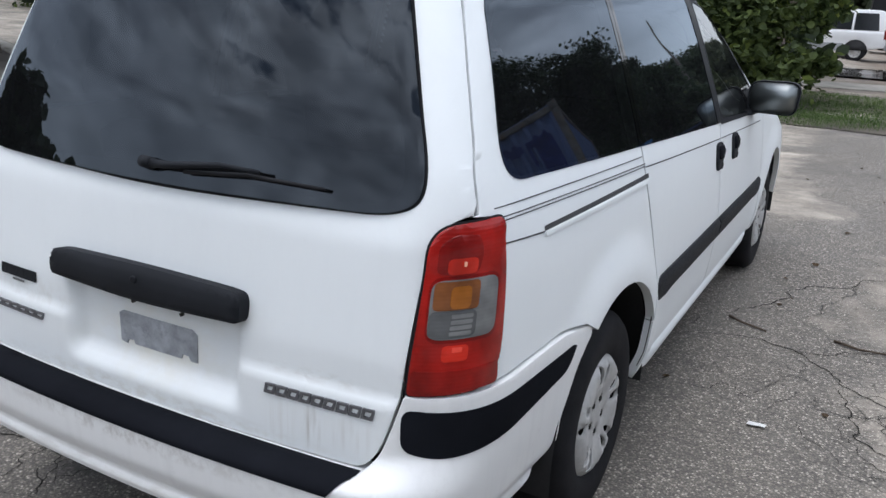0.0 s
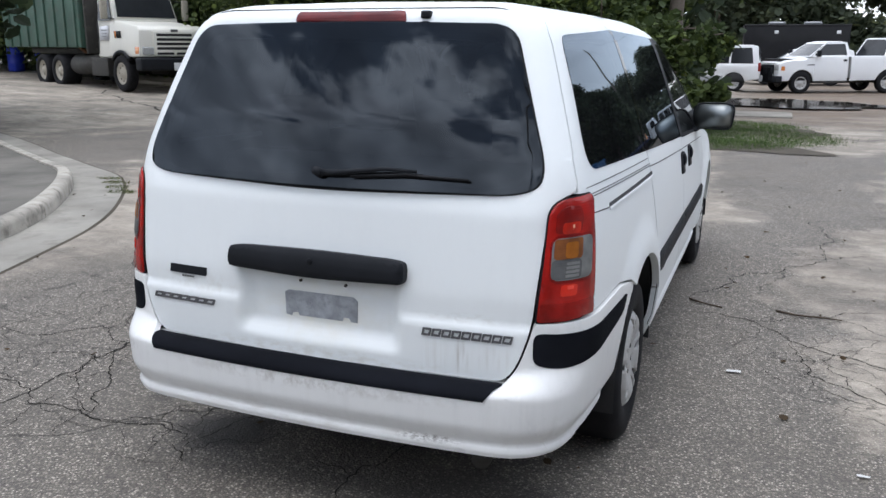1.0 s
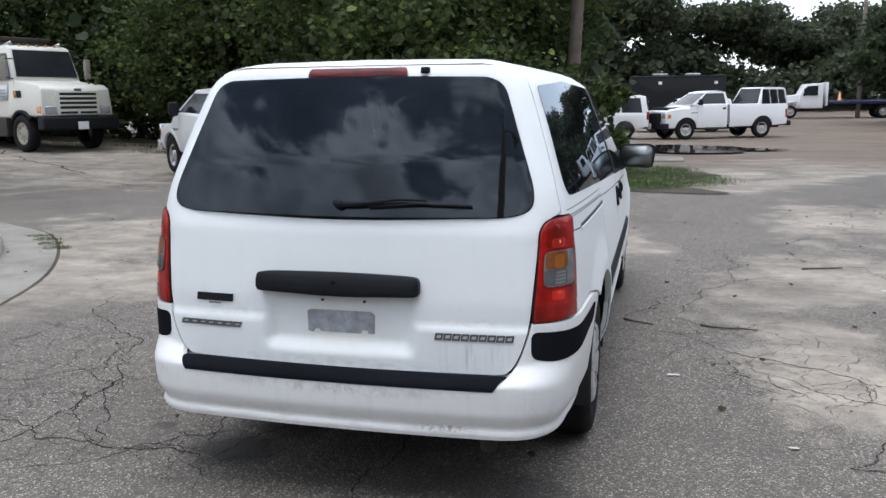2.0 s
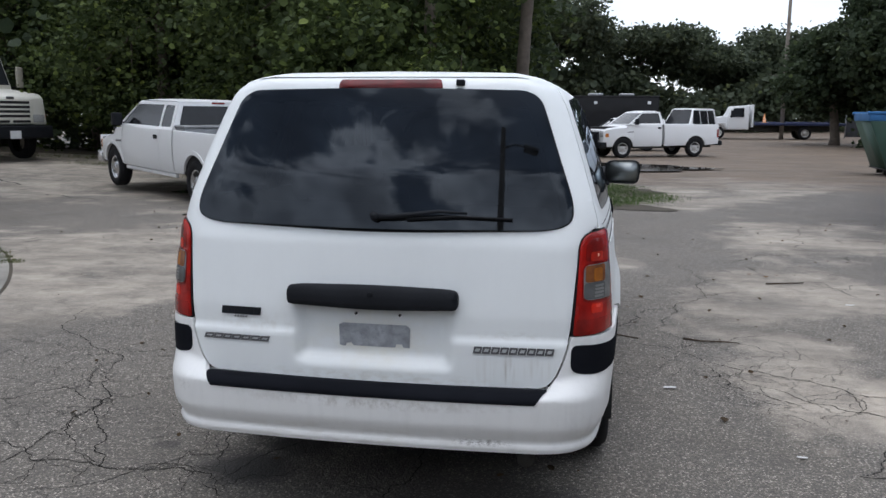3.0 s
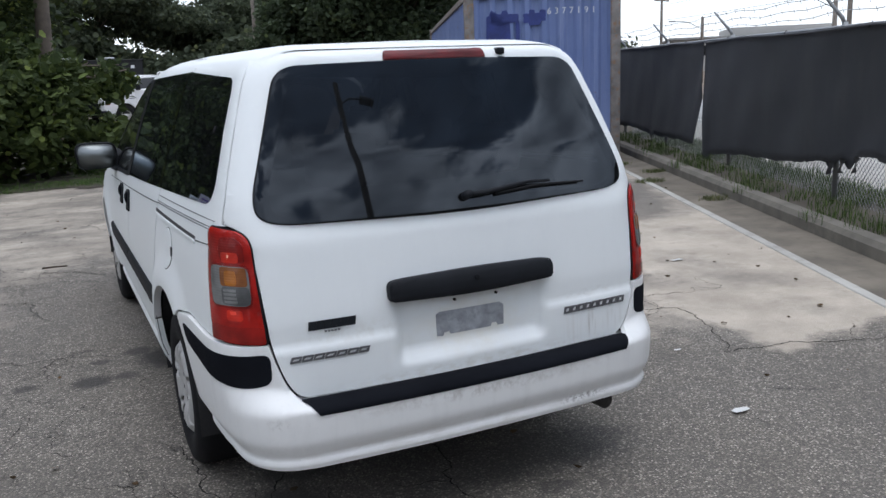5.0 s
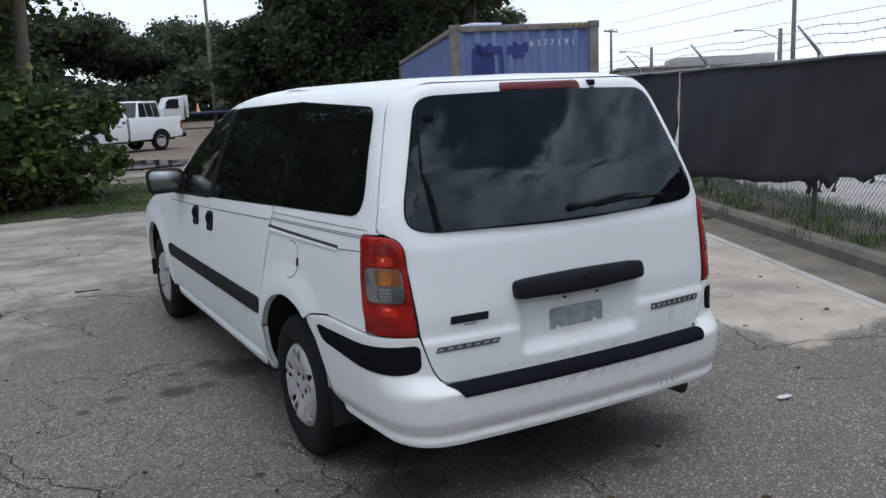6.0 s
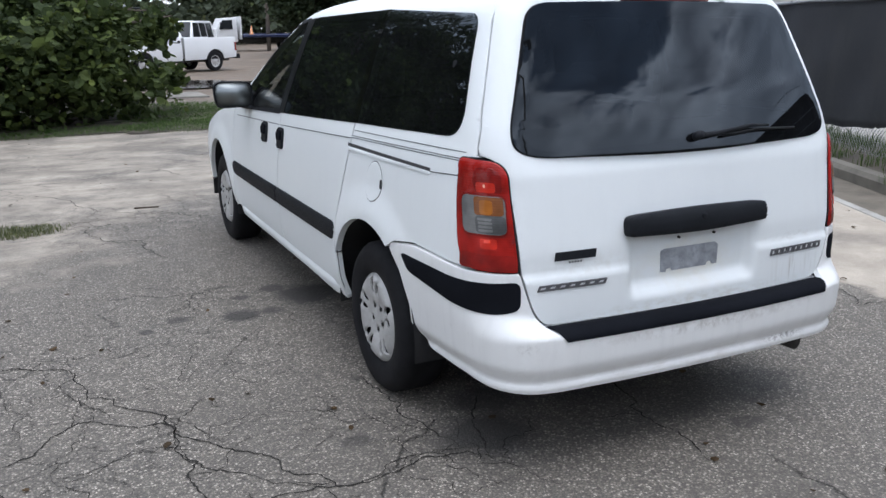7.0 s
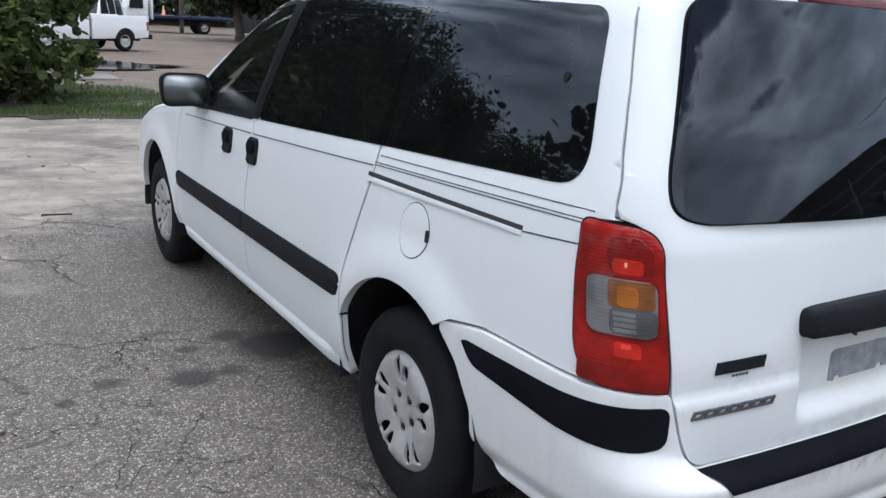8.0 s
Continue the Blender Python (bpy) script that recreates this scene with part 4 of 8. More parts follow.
def make_van():
    van = thing("minivan", Matrix.Translation((0, 0, 0.008)), "dirty white minivan with black trim and tinted windows", "van")

    # inner shell: an added dark skin just behind the panels that blackens their gaps, open at the windows
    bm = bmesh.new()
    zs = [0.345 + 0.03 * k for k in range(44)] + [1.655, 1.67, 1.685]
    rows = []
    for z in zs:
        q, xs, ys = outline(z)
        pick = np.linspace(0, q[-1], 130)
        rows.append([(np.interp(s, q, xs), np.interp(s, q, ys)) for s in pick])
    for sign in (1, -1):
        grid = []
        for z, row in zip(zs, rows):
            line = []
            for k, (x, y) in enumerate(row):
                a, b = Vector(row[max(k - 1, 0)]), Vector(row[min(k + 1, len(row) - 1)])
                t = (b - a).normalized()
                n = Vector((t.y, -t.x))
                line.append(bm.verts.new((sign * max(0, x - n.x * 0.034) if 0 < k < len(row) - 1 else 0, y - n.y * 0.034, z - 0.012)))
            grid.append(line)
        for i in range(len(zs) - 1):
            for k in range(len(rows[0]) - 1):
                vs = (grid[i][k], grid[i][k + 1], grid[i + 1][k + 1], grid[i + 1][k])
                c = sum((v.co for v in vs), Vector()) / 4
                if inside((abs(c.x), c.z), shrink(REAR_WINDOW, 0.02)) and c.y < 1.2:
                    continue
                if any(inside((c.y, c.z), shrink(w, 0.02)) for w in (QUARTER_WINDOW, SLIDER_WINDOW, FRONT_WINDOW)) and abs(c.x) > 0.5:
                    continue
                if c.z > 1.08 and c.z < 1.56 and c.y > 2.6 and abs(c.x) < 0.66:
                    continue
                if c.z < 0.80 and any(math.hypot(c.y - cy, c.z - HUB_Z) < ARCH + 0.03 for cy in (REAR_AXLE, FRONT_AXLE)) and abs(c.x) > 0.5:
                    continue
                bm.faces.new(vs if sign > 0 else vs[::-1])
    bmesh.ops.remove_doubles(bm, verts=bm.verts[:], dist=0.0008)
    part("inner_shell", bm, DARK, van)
    floor_pan = box((-0.80, 0.25, 0.32), (0.80, 4.85, 0.37), 0.02)
    part("floor_pan", floor_pan, FRAME_STEEL, van)
    for cy in (REAR_AXLE, FRONT_AXLE):
        for sign in (1, -1):
            bm = bmesh.new()
            ring = arc(cy, ARCH + 0.01, -8, 188, 20)
            lo = [bm.verts.new((sign * 0.55, y, z)) for y, z in ring]
            hi = [bm.verts.new((sign * 0.885, y, z)) for y, z in ring]
            for k in range(20):
                bm.faces.new((lo[k], lo[k + 1], hi[k + 1], hi[k]))
            bm.faces.new(lo)
            part("wheel_well", bm, DARK, van)

    # roof
    bm = bmesh.new()
    levels, cols = 16, 120
    for sign in (1, -1):
        grid = []
        for i in range(levels + 1):
            t = i / levels
            line = []
            for k in range(cols + 1):
                f = k / cols
                z0 = 1.652 if f < 0.02 else 0
                q, xs, ys = outline(1.632)
                s = f * q[-1]
                y = float(np.interp(s, q, ys))
                z0 = 1.652 * (1 - step(0.54, 0.62, s)) + step(0.54, 0.62, s) * 1.565
                sunk = 0.004 * (1 - step(1.622, 1.630, z0 + (ROOF_Z - z0) * (1 - (1 - t) ** 2.2))) * step(0.54, 0.62, s)
                z = z0 + (ROOF_Z - z0) * (1 - (1 - t) ** 2.2)
                q, xs, ys = outline(z)
                s = f * q[-1]
                x, y = float(np.interp(s, q, xs)), float(np.interp(s, q, ys))
                line.append(bm.verts.new((sign * (x - sunk), y + sunk * (1 - step(0.5, 1.0, y)), z + 0.003 - sunk)))
            grid.append(line)
        for i in range(levels):
            for k in range(cols):
                vs = (grid[i][k], grid[i][k + 1], grid[i + 1][k + 1], grid[i + 1][k])
                bm.faces.new(vs if sign > 0 else vs[::-1])
        top = grid[-1]
        mids = [bm.verts.new((0, v.co.y, ROOF_Z + 0.012 - 0.02 * (v.co.y - 1.4) ** 2 * 0.3)) for v in top]
        for k in range(cols):
            if (mids[k].co - top[k].co).length < 1e-5 and (mids[k + 1].co - top[k + 1].co).length < 1e-5:
                continue
            vs = (top[k], top[k + 1], mids[k + 1], mids[k])
            bm.faces.new(vs if sign > 0 else vs[::-1])
    bmesh.ops.remove_doubles(bm, verts=bm.verts[:], dist=0.001)
    part("roof", bm, PAINT, van)

    # lift gate
    half_gate = rounded([(0, 0.548), (0.628, 0.551), (0.664, 0.590), (0.690, 0.660), (0.711, 0.742), (0.727, 0.95), (0.735, 1.04), (0.750, 1.088), (0.772, 1.108), (seam_x(1.118) - 0.0013, 1.118)], [0, 0.025, 0.04, 0.05, 0.04, 0.1, 0.05, 0.03, 0.02, 0.004], 5)
    half_gate += [(seam_x(z) - 0.0013, z) for z in np.linspace(1.14, 1.625, 15)] + rounded([(0.612, 1.628), (0.598, 1.646), (0.55, 1.650)], [0.0, 0.02, 0.0], 4) + [(0, 1.654)]
    gate_line = half_gate + [(-a, z) for a, z in half_gate[-2:0:-1]]
    gate = part("lift_gate", sheet(tail_surf, 1, gate_line, [shrink(REAR_WINDOW, 0.012)], depth=0.03, da=0.014, dz=0.012, bulge=gate_bulge), GATE_PAINT, van, "white lift gate with rust streaks under the badge")
    # strip added below the roof gap, its grey lightening the dark there
    part("roof_gap_strip", sheet(tail_surf, 1, [(-0.60, 1.640), (0.60, 1.640), (0.58, 1.664), (-0.58, 1.664)], off=-0.005, depth=0.003, da=0.04, dz=0.02, roll=0), FLANGE, van)
    part("rear_window", sheet(tail_surf, 1, shrink(REAR_WINDOW, 0.004), off=0.004, depth=0.004, da=0.03, dz=0.025, roll=0.0, bulge=lambda x, z: 0.020 * max(0.0, 1 - (x / 0.72) ** 2)), REAR_GLASS, gate, "dark tinted rear window")
    part("window_border", sheet(tail_surf, 1, shrink(REAR_WINDOW, -0.002), [shrink(REAR_WINDOW, 0.05)], off=0.001, depth=0.03, da=0.03, dz=0.025, roll=0), SEAL, gate)
    grip_line = rounded([(-0.315, 0.822), (0, 0.812), (0.315, 0.822), (0.318, 0.888), (0.28, 0.896), (0, 0.903), (-0.28, 0.896), (-0.318, 0.888)], [0.02, 0.1, 0.02, 0.03, 0.05, 0.2, 0.05, 0.03], 5)
    part("gate_grip", sheet(tail_surf, 1, grip_line, off=0.036, depth=0.05, da=0.03, dz=0.012, roll=0.008, bulge=lambda x, z: 0.008 * (1 - abs(z - 0.86) / 0.05)), BLACK_TRIM, gate, "black plastic gate handle")
    lock = lathe([(0.010, 0.0), (0.010, -0.004), (0.007, -0.005), (0.001, -0.0045)], 14, "y")
    bmesh.ops.transform(lock, matrix=Matrix.Translation(tail_surf(0, 0.875) + Vector((0, -0.044, 0))), verts=lock.verts)
    part("gate_lock", lock, BLACK_TRIM, gate)
    for x in (-0.065, 0.10):
        o = tube([tail_surf(x, 0.792) + Vector((0, 0.02, 0)), tail_surf(x, 0.792) + Vector((0, 0.012, 0))], 0.005, 10)
        part("plate_screw", o, FRAME_STEEL, gate)
    # the frosted tag with a cut lower edge
    tag_line = [(-0.132, 0.668), (-0.11, 0.664), (-0.105, 0.676), (-0.085, 0.678), (-0.08, 0.668), (0.08, 0.668), (0.085, 0.680), (0.105, 0.680), (0.112, 0.668), (0.134, 0.668), (0.136, 0.74), (0.12, 0.752), (-0.12, 0.752), (-0.134, 0.744)]
    part("plate_tag", sheet(tail_surf, 1, tag_line, off=-0.0265, depth=0.003, da=0.04, dz=0.03, roll=0.0005), TAG, gate, "blank grey tag with worn edges")
    letters(gate, "badge", 0.370, 0.656, 0.672, 0.697, 9, BADGE, 0.005, 0.10, ring=True)
    letters(gate, "badge", -0.662, -0.398, 0.672, 0.692, 7, BADGE, 0.008, 0.08, ring=True)
    letters(gate, "dealer_badge", -0.592, -0.434, 0.768, 0.797, 6, BLACK_TRIM, 0.004, 0.04, 0.004)
    letters(gate, "dealer_badge", -0.54, -0.485, 0.757, 0.763, 5, BADGE, 0.0, 0.4, 0.002)
    bl = rounded([(-0.192, 1.610), (0.212, 1.610), (0.204, 1.640), (-0.184, 1.640)], 0.008, 3)
    part("high_brake_lamp", sheet(tail_surf, 1, bl, off=0.010, depth=0.02, da=0.03, dz=0.01, roll=0.004), BRAKE_LENS, gate, "dark red high brake lamp")
    noz = box((-0.016, -0.018, -0.012), (0.016, 0.012, 0.012), 0.006, 2, Matrix.Translation(tail_surf(0.277, 1.632)))
    part("washer_nozzle", noz, BLACK_TRIM, gate)
    noz = box((-0.012, -0.008, -0.008), (0.012, 0.008, 0.008), 0.004, 2, Matrix.Translation(tail_surf(0.277, 1.604)))
    part("washer_nozzle", noz, BLACK_TRIM, gate)
    wn = Vector((0, -0.92, 0.38))
    piv = tail_surf(0.004, 1.135) + wn * 0.038
    mid = tail_surf(0.24, 1.152) + wn * 0.06
    tip = tail_surf(0.50, 1.138) + wn * 0.032
    wiper = part("rear_wiper", tube([piv, piv + Vector((0.07, -0.008, 0.004)), mid, tail_surf(0.34, 1.150) + wn * 0.05], [0.012, 0.009, 0.0065, 0.005], 8), BLACK_TRIM, gate, "black rear wiper")
    part("wiper_hub", tube([piv + wn * -0.03, piv + wn * 0.02], [0.017, 0.014], 14), BLACK_TRIM, wiper)
    part("wiper_blade", tube([tail_surf(0.12, 1.128) + wn * 0.036, tail_surf(0.3, 1.142) + wn * 0.036, tip], [0.005, 0.0055, 0.004], 6), SEAL, wiper)

    # sides
    for sign in (1, -1):
        surf, ring = flank_surf(sign), round_surf(sign)
        sb = lambda z: 1.325 + 0.135 * (1 - step(0.62, 1.12, z))
        # quarter panel, laid by length round the corner
        L = lambda y, z: length_at_y(y, z)
        line = []
        for z in np.linspace(0.30, 1.618, 30):
            line.append((L(sb(z) - 0.006, z), z))
        for y in (1.0, 0.75):
            line.append((L(y, 1.615), 1.615))
        for z in np.linspace(1.612, 1.116, 15):
            line.append((length_at_x(seam_x(z) + 0.0013, z), z))
        line.append((length_at_y(0.30, 1.112), 1.112))
        line.append((length_at_y(0.352, 1.108), 1.108))
        for z in np.linspace(1.095, 0.76, 10):
            line.append((length_at_y(0.325 + 0.05 * step(0.74, 1.1, z), z), z))
        line.append((length_at_y(0.32, 0.745), 0.745))
        line.append((length_at_y(0.66, 0.750), 0.750))
        line.append((length_at_y(0.80, 0.730), 0.730))
        for y, z in arc(REAR_AXLE, ARCH, 121, 0, 18):
            line.append((L(y, z), max(z, 0.31)))
        line.append((L(1.52, 0.30), 0.302))
        hole = [(L(y, z), z) for y, z in shrink(QUARTER_WINDOW, 0.012)]
        qp = sheet(ring, sign, line, [hole], depth=0.03, da=0.03, dz=0.022, bulge=lambda s, z: flare(float(np.interp(s, outline(z)[0], outline(z)[2])), z))
        quarter = part("quarter_panel", qp, PAINT, van)
        part("quarter_window", sheet(surf, sign, QUARTER_WINDOW, off=0.002, depth=0.004, da=0.05, dz=0.03, roll=0), REAR_GLASS, quarter, "dark tinted side window")
        under = [(length_at_x(seam_x(z) - 0.02, z), z) for z in np.linspace(1.12, 1.62, 12)] + [(length_at_x(seam_x(z), z) + 0.02, z) for z in np.linspace(1.62, 1.12, 12)]
        part("pillar_flange", sheet(ring, sign, under, off=-0.007, depth=0.003, da=0.03, dz=0.05, roll=0), FLANGE, quarter)
        for z0, z1, ya, yb in ((1.099, 1.120, 1.31, 0.36), (1.075, 1.098, 1.33, 0.375), (1.067, 1.090, 1.33, 0.38)):
            pts = [(ya, z0), (yb, z1), (yb, z1 + 0.0024), (ya, z0 + 0.0024)]
            part("body_line", sheet(surf, sign, pts, off=0.0015, depth=0.002, da=0.08, dz=0.05, roll=0), GROOVE, quarter)
        slot = [(1.36, 1.029), (0.575, 1.029), (0.575, 1.041), (1.36, 1.043)]
        part("slider_track", sheet(surf, sign, slot, off=0.0012, depth=0.003, da=0.1, dz=0.05, roll=0), GROOVE, quarter, "narrow sliding door track")
        part("slider_track_lip", sheet(surf, sign, [(1.36, 1.014), (0.575, 1.018), (0.575, 1.027), (1.36, 1.026)], off=0.006, depth=0.008, da=0.1, dz=0.05), PAINT, quarter)
        part("body_line", sheet(surf, sign, [(0.575, 1.026), (0.385, 1.040), (0.385, 1.0435), (0.575, 1.0295)], off=0.0015, depth=0.002, da=0.1, dz=0.05, roll=0), GROOVE, quarter)
        # sliding door
        fr = lambda z: 2.455 + 0.045 * (1 - step(0.5, 1.0, z))
        line = [(fr(z) - 0.004, z) for z in np.linspace(0.352, belt(2.4), 10)] + [(2.33, 1.606), (1.9, 1.622), (1.332, 1.618)] + [(sb(z) + 0.005, z) for z in np.linspace(1.55, 0.352, 20)]
        door = part("sliding_door", sheet(surf, sign, line, [shrink(SLIDER_WINDOW, 0.012)], depth=0.03, da=0.05, dz=0.03, bulge=flare), PAINT, van)
        part("slider_window", sheet(surf, sign, SLIDER_WINDOW, off=0.002, depth=0.004, da=0.05, dz=0.03, roll=0), REAR_GLASS, door, "dark tinted side window")
        for ya, yb, owner in ((1.350, 1.3268, door), (1.3232, 1.300, quarter)):
            part("window_divider", sheet(surf, sign, [(ya, belt(ya) + 0.004), (yb, belt(yb) + 0.004), (yb, 1.60), (ya, 1.60)], off=0.0032, depth=0.003, da=0.05, dz=0.05, roll=0), BLACK_GLASS, owner)
        part("belt_line", sheet(surf, sign, [(2.44, belt(2.44) - 0.062), (1.34, belt(1.34) - 0.062), (1.34, belt(1.34) - 0.0585), (2.44, belt(2.44) - 0.0585)], off=0.0015, depth=0.002, da=0.1, dz=0.05, roll=0), GROOVE, door)
        for name, f, z0, z1 in (("door_gap", lambda z: sb(z), 0.352, 1.60), ("door_gap", lambda z: fr(z), 0.352, belt(2.4))):
            zz = np.linspace(z0, z1, 20)
            pts = [(f(z) + 0.008, z) for z in zz] + [(f(z) - 0.008, z) for z in zz[::-1]]
            part(name, sheet(surf, sign, pts, off=-0.007, depth=0.003, da=0.05, dz=0.05, roll=0, bulge=flare), GROOVE, door)
        # front door
        line = [(fr(z) + 0.004, z) for z in np.linspace(belt(2.4), 0.352, 10)] + [(3.63, 0.352), (3.66, 0.5), (3.64, 0.8), (3.60, 1.0), (3.56, 1.035), (3.49, 1.07), (2.70, 1.568), (2.36, 1.604)]
        fdoor = part("front_door", sheet(surf, sign, line, [shrink(FRONT_WINDOW, 0.012)], depth=0.03, da=0.05, dz=0.03, bulge=flare), PAINT, van)
        part("front_window", sheet(surf, sign, FRONT_WINDOW, off=0.002, depth=0.004, da=0.05, dz=0.03, roll=0), FRONT_GLASS, fdoor, "lightly tinted door window")
        part("window_frame", sheet(surf, sign, shrink(FRONT_WINDOW, -0.012), [shrink(FRONT_WINDOW, 0.022)], off=0.003, depth=0.004, da=0.06, dz=0.06, roll=0), BLACK_TRIM, fdoor)
        part("door_pillar", sheet(surf, sign, [(2.47, belt(2.47) + 0.004), (2.40, belt(2.40) + 0.004), (2.29, 1.578), (2.37, 1.572)], off=0.004, depth=0.004, da=0.05, dz=0.05, roll=0), BLACK_SATIN, fdoor)
        part("belt_line", sheet(surf, sign, [(3.50, belt(3.5) - 0.05), (2.47, belt(2.47) - 0.0615), (2.47, belt(2.47) - 0.058), (3.50, belt(3.5) - 0.0465)], off=0.0015, depth=0.002, da=0.1, dz=0.05, roll=0), GROOVE, fdoor)
        for y0, owner in ((2.36, door), (2.70, fdoor)):
            plate = rounded([(y0, 0.888), (y0 + 0.125, 0.884), (y0 + 0.125, 1.000), (y0, 1.004)], 0.035, 5)
            hd = part("door_handle", sheet(surf, sign, plate, off=0.010, depth=0.012, da=0.03, dz=0.02, roll=0.005), BLACK_TRIM, owner, "black plastic pull handle")
            part("handle_pull", sheet(surf, sign, rounded([(y0 + 0.02, 0.935), (y0 + 0.105, 0.933), (y0 + 0.105, 0.988), (y0 + 0.02, 0.99)], 0.015, 4), off=0.020, depth=0.012, da=0.03, dz=0.02, roll=0.004), BLACK_PAD, hd)
        # fender, A pillar
        line = [(3.64, 0.352)] + arc(FRONT_AXLE, ARCH, 178, 10, 18) + [(4.62, 0.42), (4.88, 0.60), (4.80, 0.80), (4.50, 0.905), (4.2, 0.960), (3.9, 1.005), (3.64, 1.035), (3.60, 1.045), (3.608, 1.0), (3.648, 0.8), (3.668, 0.5)]
        part("front_fender", sheet(surf, sign, line, depth=0.03, da=0.05, dz=0.03, bulge=flare), PAINT, van)
        line = [(3.56, 1.045), (3.70, 1.055), (2.78, 1.585), (2.36, 1.622), (2.36, 1.610), (2.72, 1.575), (3.48, 1.085)]
        part("windscreen_pillar", sheet(surf, sign, line, off=0.002, depth=0.03, da=0.05, dz=0.03), PAINT, van)
        # sill
        sill = [(3.64, 0.288), (3.64, 0.348), (1.52, 0.348), (1.52, 0.288)]
        part("sill", sheet(surf, sign, sill, off=0.010, depth=0.06, da=0.1, dz=0.015, roll=0.014), PAINT, van)
        # side moulding, in two lengths
        for ya, yb in ((fr(0.6) - 0.006, 1.47), (3.62, fr(0.6) + 0.006)):
            w0, w1 = 0.570, 0.662
            m = rounded([(ya, w0), (yb, w0), (yb, w1), (ya, w1)], [0.004, 0.03, 0.03, 0.004] if yb < 2 else [0.03, 0.004, 0.004, 0.03], 4)
            part("side_moulding", sheet(surf, sign, m, off=0.016, depth=0.018, da=0.12, dz=0.02, roll=0.010), BLACK_TRIM, door if yb < 2 else fdoor, "black plastic side moulding")
        make_tail_lamp(van, sign)
        make_mirror(van, sign)
        make_wheel(van, sign, REAR_AXLE)
        make_wheel(van, sign, FRONT_AXLE)
        # the corner pads of the bumper
        s_in, s_tip = length_at_x(0.715, 0.66), length_at_y(0.74, 0.66)
        pad = rounded([(s_in, 0.612), (s_in + 0.08, 0.598), (s_in + 0.20, 0.602), (s_tip - 0.05, 0.638), (s_tip, 0.690), (s_tip - 0.02, 0.698), (s_in + 0.22, 0.700), (s_in + 0.10, 0.705), (s_in, 0.712)], [0.03, 0.05, 0.1, 0.03, 0.008, 0.02, 0.1, 0.1, 0.03], 5)
        part("bumper_pad", sheet(ring, sign, pad, depth=0.012, off=0.003, da=0.025, dz=0.02, bulge=lambda s, z: bumper_off(s, z)), BLACK_PAD, van, "black rubber corner pad")

    part("glass_mark", sheet(flank_surf(-1), -1, [(0.585 + 0.011 * math.cos(a) * (1 + 0.2 * math.sin(3 * a)), 1.40 + 0.013 * math.sin(a)) for a in np.linspace(0, 2 * math.pi, 12, endpoint=False)], off=0.0045, depth=0.001, da=0.05, dz=0.05, roll=0), SEAL, van)
    # fuel flap on the driver's side
    surf = flank_surf(-1)
    loop = [(1.04 + 0.076 * math.cos(a), 0.922 + 0.080 * math.sin(a)) for a in np.linspace(0, 2 * math.pi, 28, endpoint=False)]
    part("fuel_flap_gap", sheet(surf, -1, [(1.04 + (y - 1.04) * 1.04, 0.922 + (z - 0.922) * 1.04) for y, z in loop], off=0.001, depth=0.002, da=0.06, dz=0.06, roll=0, bulge=flare), GROOVE, van)
    part("fuel_flap", sheet(surf, -1, loop, off=0.0035, depth=0.004, da=0.04, dz=0.03, roll=0.001, bulge=flare), PAINT, van)
    part("fuel_flap_notch", sheet(surf, -1, rounded([(0.960, 0.902), (0.976, 0.902), (0.976, 0.938), (0.960, 0.938)], 0.006, 3), off=0.005, depth=0.004, da=0.05, dz=0.05, roll=0, bulge=flare), DARK, van)

    # rear bumper: one skin from wheel arch to wheel arch
    def bumper_surf(s, z):
        return round_surf(1 if s >= 0 else -1)(abs(s), z)

    end_s = length_at_y(0.66, 0.6)
    g = length_at_x(0.662, 0.6)
    lower = 0.333
    right = [(0, lower), (g, lower), (end_s - 0.08, lower + 0.022), (end_s + 0.02, 0.405), (length_at_y(0.697, 0.5), 0.50), (length_at_y(0.768, 0.62), 0.62), (length_at_y(0.850, 0.688), 0.688), (length_at_y(0.840, 0.714), 0.714), (length_at_y(0.66, 0.742), 0.742), (length_at_y(0.38, 0.738), 0.738), (length_at_x(0.718, 0.738), 0.738), (length_at_x(0.697, 0.662), 0.662), (length_at_x(0.671, 0.588), 0.588), (length_at_x(0.632, 0.543), 0.543), (0, 0.537)]
    right = rounded(right, [0, 0.1, 0.05, 0.03, 0.02, 0.02, 0.012, 0.02, 0.05, 0.03, 0.008, 0.05, 0.04, 0.03, 0], 4)
    left = [(-a, z) for a, z in right[::-1] if a > 1e-6]
    part("rear_bumper", sheet(bumper_surf, 1, right + left, depth=0.03, da=0.018, dz=0.010, roll=0.0012, bulge=lambda s, z: bumper_off(abs(s), z)), BUMPER_WHITE, van, "scuffed white bumper cover")
    # top step with its black tread pad
    bm = bmesh.new()
    rows = []
    for k in range(61):
        x = -0.66 + 1.32 * k / 60
        p = tail_surf(x, 0.54)
        o = bumper_off(abs(x), 0.53)
        rows.append([bm.verts.new((x, p.y + 0.03, 0.546)), bm.verts.new((x, p.y - 0.03, 0.546)), bm.verts.new((x, p.y - o + 0.016, 0.543)), bm.verts.new((x, p.y - o + 0.004, 0.536))])
    for a, b in zip(rows, rows[1:]):
        for i in range(3):
            bm.faces.new((a[i], a[i + 1], b[i + 1], b[i]))
    bmesh.ops.recalc_face_normals(bm, faces=bm.faces[:])
    part("bumper_step", bm, BUMPER_WHITE, van)
    bm = bmesh.new()
    rows = []
